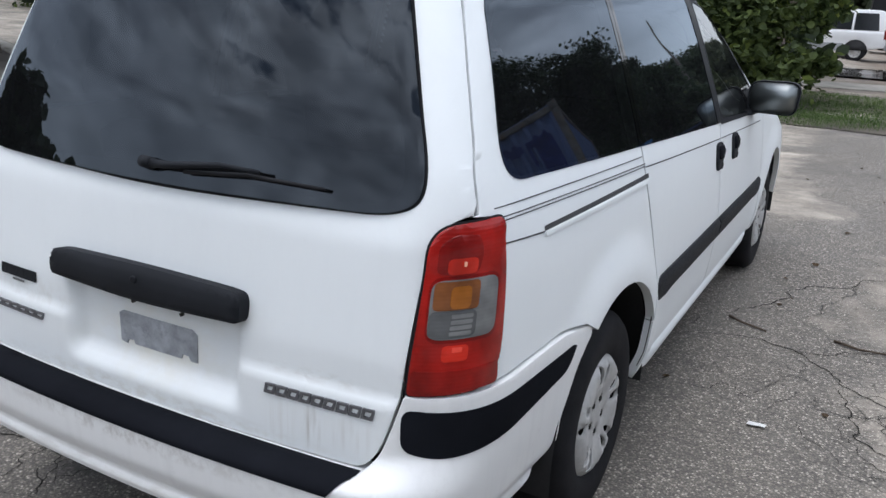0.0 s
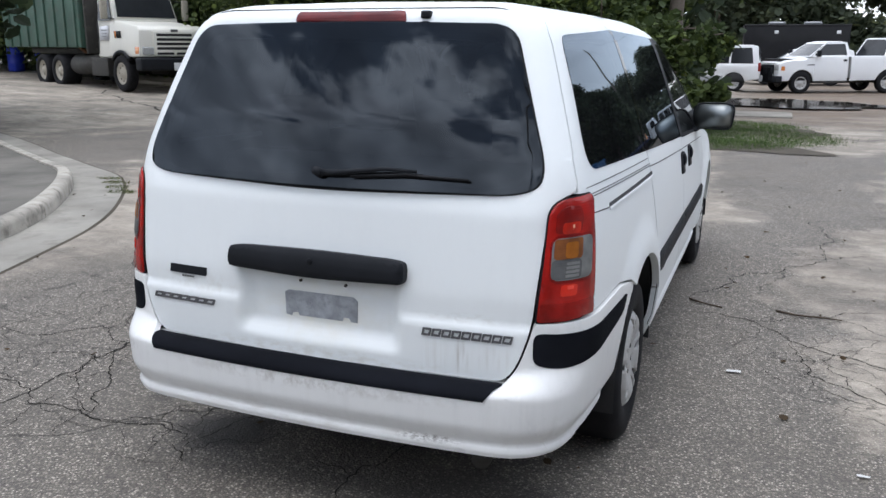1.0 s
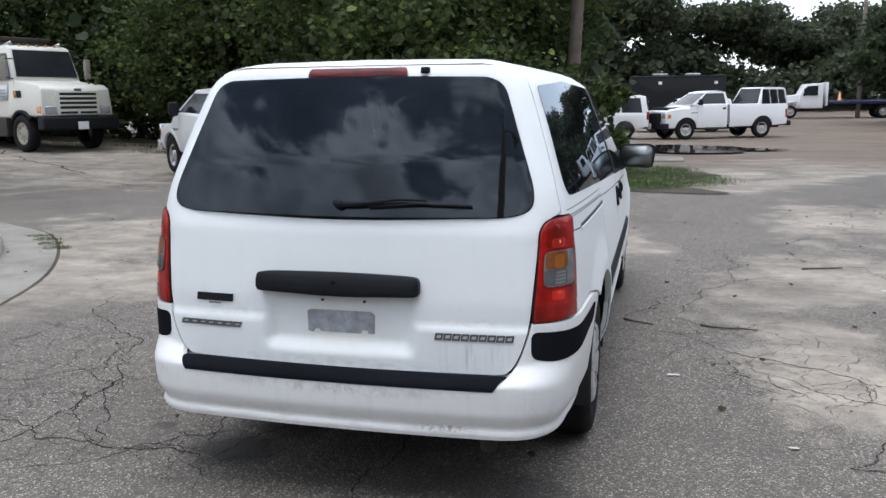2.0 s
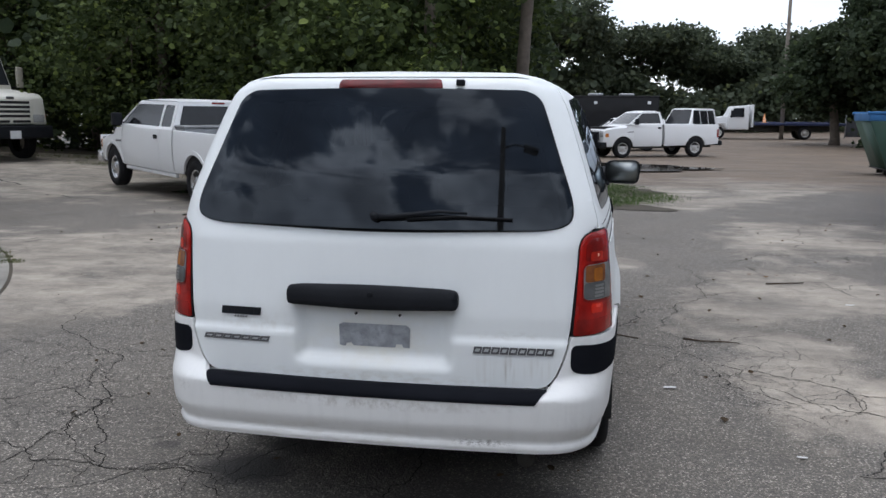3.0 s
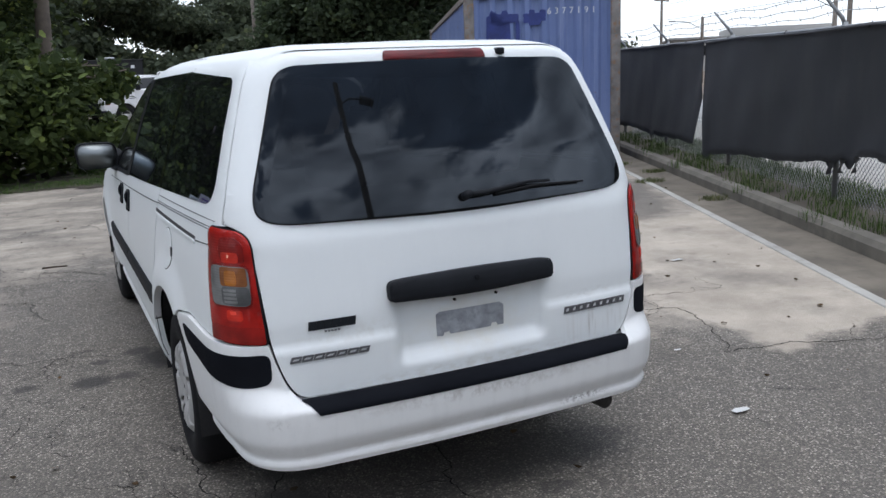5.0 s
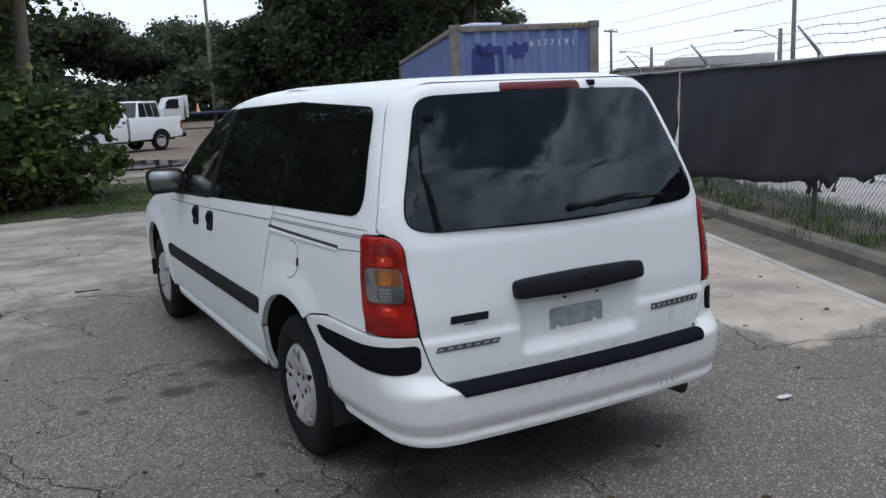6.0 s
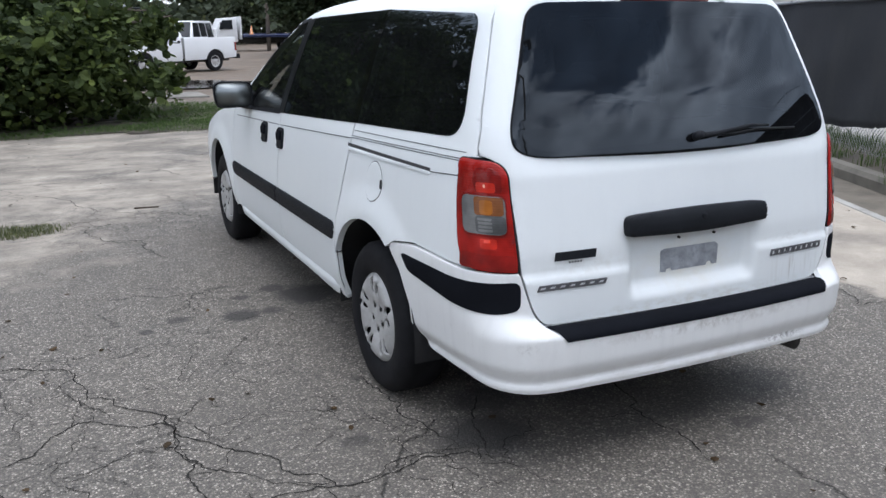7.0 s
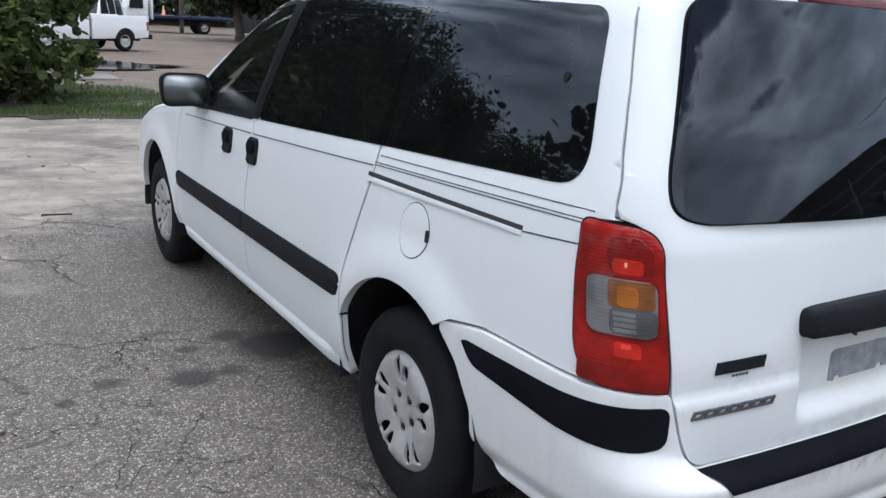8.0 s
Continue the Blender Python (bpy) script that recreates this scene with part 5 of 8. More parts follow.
    for k in range(65):
        t = -1 + 2 * k / 64
        line = []
        for d, dz, wide in ((0.020, 0.001, 0.646), (0.022, 0.006, 0.646), (0.045, 0.007, 0.640), (0.070, 0.006, 0.630), (0.086, 0.000, 0.622), (0.098, -0.012, 0.613), (0.1025, -0.026, 0.602), (0.100, -0.030, 0.600)):
            x = t * wide
            p = tail_surf(x, 0.54)
            line.append(bm.verts.new((x, p.y - d - 0.002, 0.546 + dz)))
        rows.append(line)
    for a, b in zip(rows, rows[1:]):
        for i in range(7):
            bm.faces.new((a[i], a[i + 1], b[i + 1], b[i]))
    bmesh.ops.recalc_face_normals(bm, faces=bm.faces[:])
    part("step_pad", bm, BLACK_PAD, van, "black textured step pad with small chips")
    # underside: exhaust, axle, fuel tank
    part("exhaust_tip", tube([(0.57, 0.13, 0.285), (0.555, 0.30, 0.285), (0.50, 0.7, 0.29)], [0.032, 0.032, 0.03], 14), FRAME_STEEL, van)
    part("muffler", box((0.2, 0.55, 0.25), (0.62, 0.95, 0.36), 0.05, 3), FRAME_STEEL, van)
    part("rear_axle", tube([(-0.7, REAR_AXLE, 0.30), (0.7, REAR_AXLE, 0.30)], 0.045, 10), FRAME_STEEL, van)
    part("spare_wheel_tray", box((-0.35, 0.40, 0.29), (0.15, 0.72, 0.34), 0.02), FRAME_STEEL, van)
    # hood, windscreen, nose
    bm = bmesh.new()
    grid = []
    for i in range(19):
        z = 0.80 + (1.05 - 0.80) * i / 18
        q, xs, ys = outline(z)
        s0 = length_at_y(min(NOSE(z) - 0.36, 4.75), z)
        line = []
        for k in range(41):
            s = s0 + (q[-1] - s0) * k / 40
            line.append((float(np.interp(s, q, xs)), float(np.interp(s, q, ys)), z + 0.002))
        grid.append([bm.verts.new(p) for p in line] + [bm.verts.new((-x, y, zz)) for x, y, zz in line[-2::-1]])
    for i in range(18):
        for k in range(80):
            bm.faces.new((grid[i][k], grid[i][k + 1], grid[i + 1][k + 1], grid[i + 1][k]))
    part("hood", bm, PAINT, van)
    bm = bmesh.new()
    grid = []
    for i in range(13):
        z = 1.06 + (1.60 - 1.06) * i / 12
        line = [(x, NOSE(z) - 0.10 * (x / 0.6) ** 2, z) for x in np.linspace(0.62 * (1 - 0.16 * i / 12), -0.62 * (1 - 0.16 * i / 12), 24)]
        grid.append([bm.verts.new(p) for p in line])
    for i in range(12):
        for k in range(23):
            bm.faces.new((grid[i][k], grid[i][k + 1], grid[i + 1][k + 1], grid[i + 1][k]))
    part("windscreen", bm, FRONT_GLASS, van, "clear windscreen")
    bm = bmesh.new()
    grid = []
    for i in range(17):
        z = 0.25 + (0.80 - 0.25) * i / 16
        q, xs, ys = outline(z)
        s0 = length_at_y(4.60, z)
        line = [(float(np.interp(s0 + (q[-1] - s0) * k / 30, q, xs)), float(np.interp(s0 + (q[-1] - s0) * k / 30, q, ys)) + 0.01, z) for k in range(31)]
        grid.append([bm.verts.new(p) for p in line] + [bm.verts.new((-x, y, zz)) for x, y, zz in line[-2::-1]])
    for i in range(16):
        for k in range(60):
            bm.faces.new((grid[i][k], grid[i][k + 1], grid[i + 1][k + 1], grid[i + 1][k]))
    part("front_bumper", bm, BUMPER_WHITE, van)
    # seats
    for x in (-0.40, 0.40):
        make_seat(van, x, 2.55, 0.52, 1, SEAT, SEAT_LIGHT)
        make_seat(van, x, 1.75, 0.52, 1, SEAT, SEAT)
    make_seat(van, 0, 0.95, 1.25, 2, SEAT, SEAT)
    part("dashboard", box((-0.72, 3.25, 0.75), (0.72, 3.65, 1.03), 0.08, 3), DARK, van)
    return van


TAG = plain("frosted_tag", (0.40, 0.42, 0.45), 0.5, 0.3, grain=90, patch=18, vary=0.4, dirt=0.6, dirt_col=(0.13, 0.14, 0.15))
# grey that sets how dark the gaps over the flanges look
FLANGE = plain("grey_gap_flange", (0.30, 0.30, 0.31), 0.6, grain=120)
GROOVE = plain("dark_groove", (0.035, 0.035, 0.037), 0.7, grain=120)
minivan = make_van()


# ---- foliage ----
def leaf_material(name, dark, light, patch=0.6):
    n = Nodes(name)
    geo = n.add("ShaderNodeNewGeometry")
    v = n.coords()
    c = n.ramp(geo.outputs["Random Per Island"], (0.0, shade(dark, 0.7)), (0.55, dark), (0.86, shade(light, 0.62)), (0.96, light), (1.0, (light[0] * 1.5, light[1] * 1.35, light[2])))
    c = n.mix(n.ramp(n.noise(v, patch, 3), (0.40, (0, 0, 0)), (0.75, (0.5, 0.5, 0.5))), c, shade(light, 0.7))
    c = n.mix(0.2, c, n.ramp(n.noise(v, 25, 3), (0.3, shade(dark, 0.7)), (0.7, light)))
    n.set(Base_Color=c, Roughness=0.6, Specular_IOR_Level=0.2)
    tr = n.add("ShaderNodeBsdfTranslucent")
    n.link(c, tr.inputs["Color"])
    m = n.add("ShaderNodeMixShader", Fac=0.38)
    n.link(n.bsdf.outputs["BSDF"], m.inputs[1])
    n.link(tr.outputs["BSDF"], m.inputs[2])
    n.link(m.outputs["Shader"], n.out.inputs["Surface"])
    return n.mat


SEA_GRAPE = leaf_material("sea_grape_leaf", (0.031, 0.049, 0.021), (0.150, 0.198, 0.058))
# oak green lightened and greyed, with distance haze put into the colour
OAK_LEAF = leaf_material("oak_leaf", (0.062, 0.080, 0.054), (0.125, 0.15, 0.084), 0.25)
DARK_LEAF = leaf_material("shaded_leaf", (0.044, 0.062, 0.038), (0.085, 0.118, 0.056), 0.3)
GRASS = leaf_material("grass_blade", (0.045, 0.085, 0.022), (0.14, 0.235, 0.058), 1.2)
VERGE_WEED = leaf_material("verge_weed", (0.045, 0.075, 0.022), (0.14, 0.21, 0.06), 3)
WEED = leaf_material("dry_weed", (0.06, 0.085, 0.03), (0.22, 0.23, 0.10), 3)
BARK = plain("grey_brown_bark", (0.13, 0.105, 0.085), 0.9, grain=40, patch=5, vary=0.4, relief=0.8)
PALE_BARK = plain("weathered_pole_wood", (0.20, 0.175, 0.15), 0.9, grain=50, patch=4, vary=0.35, relief=0.6)
RNG = np.random.default_rng(7)


def leaves(points, size, spread=0.35, up=0.5, rng=RNG, round_leaf=True):
    """One mesh of leaves: folded rounded blades (or narrow ones) at the points."""
    n = len(points)
    d = rng.normal(size=(n, 3))
    d[:, 2] *= 0.55
    d /= np.linalg.norm(d, axis=1)[:, None] + 1e-9
    ref = rng.normal(size=(n, 3)) + np.array([0, 0, up * 2])
    nor = ref - (ref * d).sum(1)[:, None] * d
    nor /= np.linalg.norm(nor, axis=1)[:, None] + 1e-9
    side = np.cross(d, nor)
    s = size * (1 + spread * rng.normal(size=n)).clip(0.4, 1.8)
    w = 0.46 if round_leaf else 0.24
    shape = [(0, 0, 0), (0.28, w, 0.07), (0.72, w * 0.9, 0.08), (1.0, 0, -0.02), (0.72, -w * 0.9, 0.08), (0.28, -w, 0.07)]
    co = np.stack([points + s[:, None] * (a * d + b * side + c * nor) for a, b, c in shape], axis=1).reshape(-1, 3)
    base = np.arange(n)[:, None] * 6
    faces = np.concatenate((base + np.array([[0, 1, 2, 3]]), base + np.array([[0, 3, 4, 5]]))).tolist()
    return co, faces


def stuff_mesh(name, co, faces, mat, smooth=False):
    me = bpy.data.meshes.new(name)
    me.from_pydata(co.tolist() if hasattr(co, "tolist") else co, [], faces)
    me.materials.append(mat)
    me.update()
    return me


def clumped(blobs, count, clump, rng, flat=0.75):
    """Points in clumps on the skin and in the body of ellipsoids (x, y, z, rx, ry, rz)."""
    vol = np.array([b[3] * b[4] * b[5] for b in blobs]) ** 0.67
    pick = rng.choice(len(blobs), size=count // clump + 1, p=vol / vol.sum())
    pts = []
    for k in pick:
        x, y, z, rx, ry, rz = blobs[k]
        u = rng.normal(size=3)
        u /= np.linalg.norm(u)
        r = rng.uniform(0.62, 1.04) if rng.random() < 0.8 else rng.uniform(0.2, 0.7)
        c = np.array([x, y, z]) + u * r * np.array([rx, ry, rz])
        sc = 0.13 * (rx + ry + rz) / 3
        pts.append(c + rng.normal(size=(clump, 3)) * sc * np.array([1, 1, flat]))
    return np.concatenate(pts)[:count]


def make_tree(name, at, blobs, count, size, mat, trunk, label, category="tree", clump=14, seed=1, round_leaf=True, group=""):
    """A tree: tapered trunk, limbs to each mass of the crown, and a crown of single leaves. Blobs are from the foot."""
    rng = np.random.default_rng(seed)
    x0, y0 = at
    tree = thing(name, Matrix.Translation((x0, y0, height(x0, y0))), label, category, group)
    tall, r = trunk
    bm = bmesh.new()
    bend = rng.normal(size=2) * 0.15
    add_tube(bm, [(0, 0, -0.2), (0.03, 0.02, 0.4), (bend[0], bend[1], tall * 0.55), (bend[0] * 1.6, bend[1] * 1.4, tall)], [r * 1.45, r * 1.05, r * 0.85, r * 0.5], 10)
    part("trunk", bm, BARK, tree)
    for k, b in enumerate(blobs[:7]):
        s = Vector((bend[0] * 1.2, bend[1] * 1.2, tall * rng.uniform(0.45, 0.95)))
        e = Vector(b[:3]) + Vector(rng.normal(size=3) * 0.2)
        m_ = (s + e) / 2 + Vector((rng.normal() * 0.3, rng.normal() * 0.3, 0.25))
        bm = tube([s, m_, e], [r * 0.45, r * 0.28, r * 0.08], 7)
        e2 = e + Vector(rng.normal(size=3)) * b[3] * 0.5
        add_tube(bm, [m_, (m_ + e2) / 2 + Vector((0, 0, 0.15)), e2], [r * 0.2, r * 0.12, r * 0.04], 5)
        part("limb", bm, BARK, tree)
    pts = clumped(blobs, count, clump, rng)
    pts[:, 2] = np.maximum(pts[:, 2], 0.05)
    co, fc = leaves(pts, size, rng=rng, round_leaf=round_leaf)
    crown = new("crown", stuff_mesh("crown", co, fc, mat))
    crown.parent = tree
    return tree


# sea-grape bushes and the wooded bank behind the pickup and the truck
make_tree("sea_grape", (-1.9, 14.3), [(-0.3, 0, 1.25, 1.9, 1.6, 1.25), (-2.6, 0.6, 2.6, 1.7, 1.6, 1.5), (0.9, -0.5, 0.95, 1.3, 1.1, 0.95), (-0.9, 0.3, 2.0, 1.3, 1.2, 0.85), (-0.8, -1.1, 1.0, 1.9, 1.1, 1.0), (1.5, 0.2, 1.7, 0.9, 0.8, 0.5), (2.1, 0.1, 1.75, 0.55, 0.5, 0.22), (1.9, -0.2, 0.75, 0.6, 0.5, 0.2), (-2.8, 0.8, 1.6, 1.6, 1.4, 1.6)], 22000, 0.125, SEA_GRAPE, (1.5, 0.14), "dense round-leaved sea grape bush beside the grass", clump=20, seed=11, group="sea grapes along the yard")
BANK = [(-5.2, 17.2, 12), (-8.6, 19.4, 13), (-12.2, 21.4, 14), (-15.6, 23.0, 15), (-19.5, 23.6, 16), (-24.0, 22.8, 17), (-29.0, 22.0, 18), (-3.4, 20.0, 19)]
for x, y, seed in BANK:
    rr = np.random.default_rng(seed)
    j = lambda a: float(rr.normal() * a)
    blobs = [(j(0.4), j(0.4), 1.3, 2.4, 1.7, 1.5), (j(0.8), -0.5 + j(0.3), 2.6, 2.3, 1.7, 1.7), (1.4 + j(0.4), j(0.4), 4.2, 2.1, 1.8, 1.7), (-1.5 + j(0.4), j(0.4), 4.0, 2.2, 1.8, 1.8), (j(0.5), 0.4, 5.9, 2.4, 1.9, 1.8), (0.9 + j(0.3), 0.6, 7.6, 2.2, 1.8, 1.6), (-1.2 + j(0.3), 0.5, 8.3, 1.9, 1.6, 1.4)]
    make_tree("sea_grape", (x, y), blobs, 17000, 0.125, SEA_GRAPE, (6.0, 0.2), "tall dense sea grape at the edge of the yard", clump=18, seed=seed + 50, group="sea grapes along the yard")


def palm_trunk(x, y, tall, r, seed):
    rng = np.random.default_rng(seed)
    t = thing("palm_tree", Matrix.Translation((x, y, height(x, y))), "tall palm with a bare grey-brown trunk", "tree", "palms behind the bushes")
    bm = bmesh.new()
    pts, rad = [], []
    for k in range(30):
        f = k / 29
        pts.append((0.25 * f * f, 0.1 * f, tall * f - 0.1))
        rad.append(r * (1.15 - 0.3 * f) * (1.04 if k % 2 else 0.97))
    add_tube(bm, pts, rad, 12)
    part("trunk", bm, BARK, t)
    pts = []
    for k in range(16):
        az = k * 2 * math.pi / 16 + rng.uniform(-0.2, 0.2)
        rise, reach = rng.uniform(-0.2, 1.0), rng.uniform(1.7, 2.3)
        bm = bmesh.new()
        spine = []
        for i in range(9):
            f = i / 8
            spine.append(Vector((0.25 + math.cos(az) * reach * f, 0.1 + math.sin(az) * reach * f, tall + rise * f - 1.7 * f * f)))
        add_tube(bm, spine, [0.025 * (1 - 0.8 * i / 8) for i in range(9)], 4)
        across = Vector((-math.sin(az), math.cos(az), 0))
        for i in range(1, 33):
            f = i / 33
            p = spine[0].lerp(spine[-1], f)
            a = int(f * 8)
            p = spine[a].lerp(spine[min(a + 1, 8)], f * 8 - a)
            ln = 0.55 * math.sin(math.pi * min(1, f * 0.8 + 0.15))
            for sg in (1, -1):
                q = p + across * sg * ln + Vector((math.cos(az) * 0.2, math.sin(az) * 0.2, -0.28 * ln))
                w = Vector((math.cos(az), math.sin(az), 0)) * 0.02
                bm.faces.new([bm.verts.new(v) for v in (p - w, p + w, q)])
        part("frond", bm, OAK_LEAF, t, smooth=False)


palm_trunk(-3.0, 16.4, 7.4, 0.15, 3)
palm_trunk(-0.95, 17.4, 5.7, 0.15, 4)


def broad_tree(x, y, tall, wide, count, size, seed, mat=OAK_LEAF, label="broad dark green shade tree far across the yard", low=0.28, group="trees across the yard"):
    rng = np.random.default_rng(seed)
    blobs = []
    for k in range(9):
        a = k * 2.4 + rng.uniform(-0.4, 0.4)
        f = rng.uniform(0.15, 0.62)
        blobs.append((math.cos(a) * wide * f, math.sin(a) * wide * f * 0.8, tall * rng.uniform(low + 0.18, 0.86), wide * rng.uniform(0.3, 0.46), wide * rng.uniform(0.3, 0.42), tall * rng.uniform(0.11, 0.19)))
    make_tree("shade_tree", (x, y), blobs, count, size, mat, (tall * 0.55, tall * 0.028), label, clump=12, seed=seed, group=group)


far = [(-14, 72, 11.5, 8), (-4, 76, 11.5, 8.5), (4, 84, 10.2, 8), (13, 88, 11.6, 8), (21, 92, 12.2, 8), (35, 92, 11, 9), (46, 92, 14, 9), (-26, 66, 12, 8), (60, 92, 12, 9)]
for k, (x, y, h, w) in enumerate(far):
    broad_tree(x, y, h, w, 25000 if -5 < x < 22 else 13000, 0.29, 100 + k)
for k, (x, y, h, w) in enumerate([(18.2, 48.0, 12.0, 5.8), (15.6, 52.5, 9.6, 4.6), (25.5, 43, 15, 7), (25, 56, 13, 7), (33, 58, 13, 7)]):
    broad_tree(x, y, h, w, 17000, 0.24, 140 + k, DARK_LEAF, "large dark shade tree behind the container", 0.1, "trees behind the container")
# trees beside and behind the walk, added out of view for the windows to mirror
for k, (x, y, h, w) in enumerate([(-16, 2, 9.5, 5.5), (-17, -7, 5.6, 4.6), (-15, 9.5, 8, 4.5), (-20, -16, 5.5, 5), (24, -9, 5.4, 5.5), (27, 2, 4.9, 6), (29, 13, 4.6, 6), (20, -19, 5.4, 5), (-8, -34, 7, 6), (6, -38, 6, 6)]):
    broad_tree(x, y, h, w, 5000, 0.36, 170 + k, DARK_LEAF, "dark leafy tree added beside the yard for reflections", 0.05, "trees beside the yard")
for k, (x, y, h, w) in enumerate([(62, 33, 8, 6), (75, 38, 8.5, 7), (90, 45, 8.5, 7), (58, 24, 8.5, 6), (63, 17, 8.0, 6)]):
    broad_tree(x, y, h, w, 3500, 0.5, 190 + k, OAK_LEAF, "broad tree beyond the street", 0.2, "trees beyond the street")


def hedge_row(name, a, b, tall, deep, count, size, seed, mat, label):
    """A far, uncountable belt of undergrowth."""
    rng = np.random.default_rng(seed)
    t = rng.random(count // 12)
    c = np.stack([a[0] + (b[0] - a[0]) * t, a[1] + (b[1] - a[1]) * t + rng.normal(size=len(t)) * deep, tall * rng.random(len(t)) ** 0.8 * (0.75 + 0.25 * np.sin(t * 37))], 1)
    pts = np.repeat(c, 12, 0) + rng.normal(size=(len(c) * 12, 3)) * 0.5
    pts[:, 2] = np.abs(pts[:, 2]) + np.array([height(p[0], p[1]) for p in pts])
    co, fc = leaves(pts, size, rng=rng)
    tagged(new(name, stuff_mesh(name, co, fc, mat)), label, "undergrowth", kind="stuff")


# the southern thicket is unseen, added for the windows to mirror
hedge_row("southern_thicket", (-30, -24), (26, -27), 8.5, 2.0, 14000, 0.5, 24, DARK_LEAF, "dark thicket added behind the yard for reflections")
hedge_row("far_undergrowth", (-45, 70), (75, 96), 6.0, 2.0, 62000, 0.46, 21, OAK_LEAF, "dark undergrowth below the far trees")
hedge_row("bank_undergrowth", (-36, 26), (-1, 23.0), 9.5, 0.9, 34000, 0.30, 22, DARK_LEAF, "shaded undergrowth behind the sea grapes")
hedge_row("container_undergrowth", (16.5, 48), (31, 44.5), 5.5, 1.2, 24000, 0.24, 23, DARK_LEAF, "dark growth behind the container")


def grass_area(name, spots, count, tall, mat, label, seed, lift_=0.0):
    """Blades of grass on ellipses (x, y, rx, ry)."""
    rng = np.random.default_rng(seed)
    w = np.array([s[2] * s[3] for s in spots])
    pick = rng.choice(len(spots), size=count, p=w / w.sum())
    s = np.array(spots)[pick]
    a, r = rng.uniform(0, 2 * np.pi, count), np.sqrt(rng.random(count)) * (1 + 0.12 * rng.normal(size=count))
    x, y = s[:, 0] + np.cos(a) * r * s[:, 2], s[:, 1] + np.sin(a) * r * s[:, 3]
    z = np.array([height(p, q) for p, q in zip(x, y)]) + lift_
    az, h = rng.uniform(0, 2 * np.pi, count), tall * rng.uniform(0.4, 1.2, count)
    lean = rng.uniform(0.1, 0.8, count) * h
    bw = 0.002 + 0.020 * tall * rng.random(count)
    foot = np.stack([x, y, z - 0.005], 1)
    side = np.stack([-np.sin(az), np.cos(az), np.zeros(count)], 1) * bw[:, None]
    top = foot + np.stack([np.cos(az) * lean, np.sin(az) * lean, h], 1)
    mid_ = foot + np.stack([np.cos(az) * lean * 0.3, np.sin(az) * lean * 0.3, h * 0.6], 1)
    co = np.stack([foot - side, foot + side, mid_ + side * 0.8, mid_ - side * 0.8, top], 1).reshape(-1, 3)
    b = np.arange(count)[:, None] * 5
    fc = (b + np.array([[0, 1, 2, 3]])).tolist() + (b + np.array([[3, 2, 4]])).tolist()
    tagged(new(name, stuff_mesh(name, co, fc, mat)), label, "grass", kind="stuff")


grass_area("grass", [(0.9, 13.6, 1.5, 1.5), (0.3, 12.2, 1.3, 0.8), (-1.8, 12.3, 1.8, 0.5), (0.2, 15.6, 1.6, 1.4), (-4.2, 14.3, 1.6, 0.6)], 38000, 0.06, GRASS, "short green grass patch before the bushes", 31)
grass_area("weeds", [(-2.45, 5.1, 0.46, 0.24), (-2.35, 5.02, 0.3, 0.2), (-2.75, 5.2, 0.3, 0.12), (-5.12, 4.80, 0.16, 0.12), (-5.38, 5.03, 0.13, 0.13), (-5.66, 5.30, 0.16, 0.12), (-5.95, 5.52, 0.2, 0.08)], 4200, 0.034, WEED, "dry weeds in the pavement cracks", 32)
grass_area("bank_grass", [(-7, 16.0, 2.5, 0.5), (-11, 18.3, 2.5, 0.5), (-15, 20.0, 2.5, 0.5)], 2500, 0.14, WEED, "scrubby grass below the bushes", 33)

# ---- paving round the yard ----
CONCRETE = plain("weathered_concrete", (0.42, 0.405, 0.37), 0.88, grain=70, patch=1.6, vary=0.25, relief=0.35, dirt=0.5, dirt_col=(0.14, 0.13, 0.11))
PALE_KERB = plain("pale_kerb_concrete", (0.40, 0.372, 0.325), 0.9, grain=55, patch=3.0, vary=0.45, relief=0.5, dirt=0.95, dirt_col=(0.10, 0.092, 0.076))
KERB = plain("kerb_concrete", (0.165, 0.150, 0.125), 0.9, grain=60, patch=2.2, vary=0.4, relief=0.4, dirt=0.85, dirt_col=(0.09, 0.085, 0.07))
EARTH = plain("dark_earth", (0.075, 0.062, 0.045), 0.95, grain=25, patch=1.5, vary=0.4, relief=0.8)
ISLAND = plain("worn_island_asphalt", (0.15, 0.140, 0.122), 0.9, grain=60, patch=1.1, vary=0.55, relief=0.6, dirt=0.5, dirt_col=(0.06, 0.055, 0.048))
STREET = plain("street_asphalt", (0.30, 0.30, 0.295), 0.9, grain=90, patch=0.5, vary=0.15, relief=0.3)


def ribbon(path, section, closed=False):
    """Sweeps a cross-section of (offset to the left, height) along a plan path."""
    bm = bmesh.new()
    rows = []
    n = len(path)
    for i, p in enumerate(path):
        a, b = Vector(path[max(i - 1, 0)]), Vector(path[min(i + 1, n - 1)])
        d = (b - a).normalized()
        nrm = Vector((-d.y, d.x))
        rows.append([bm.verts.new((p[0] + nrm.x * o, p[1] + nrm.y * o, h + height(p[0], p[1]))) for o, h in section])
    for a, b in zip(rows, rows[1:]):
        for k in range(len(section) - 1):
            bm.faces.new((a[k], a[k + 1], b[k + 1], b[k]))
    bmesh.ops.recalc_face_normals(bm, faces=bm.faces[:])
    up = sum(f.normal.z for f in bm.faces)
    if up < 0:
        for f in bm.faces:
            f.normal_flip()
    return sharpen(bm, 30)


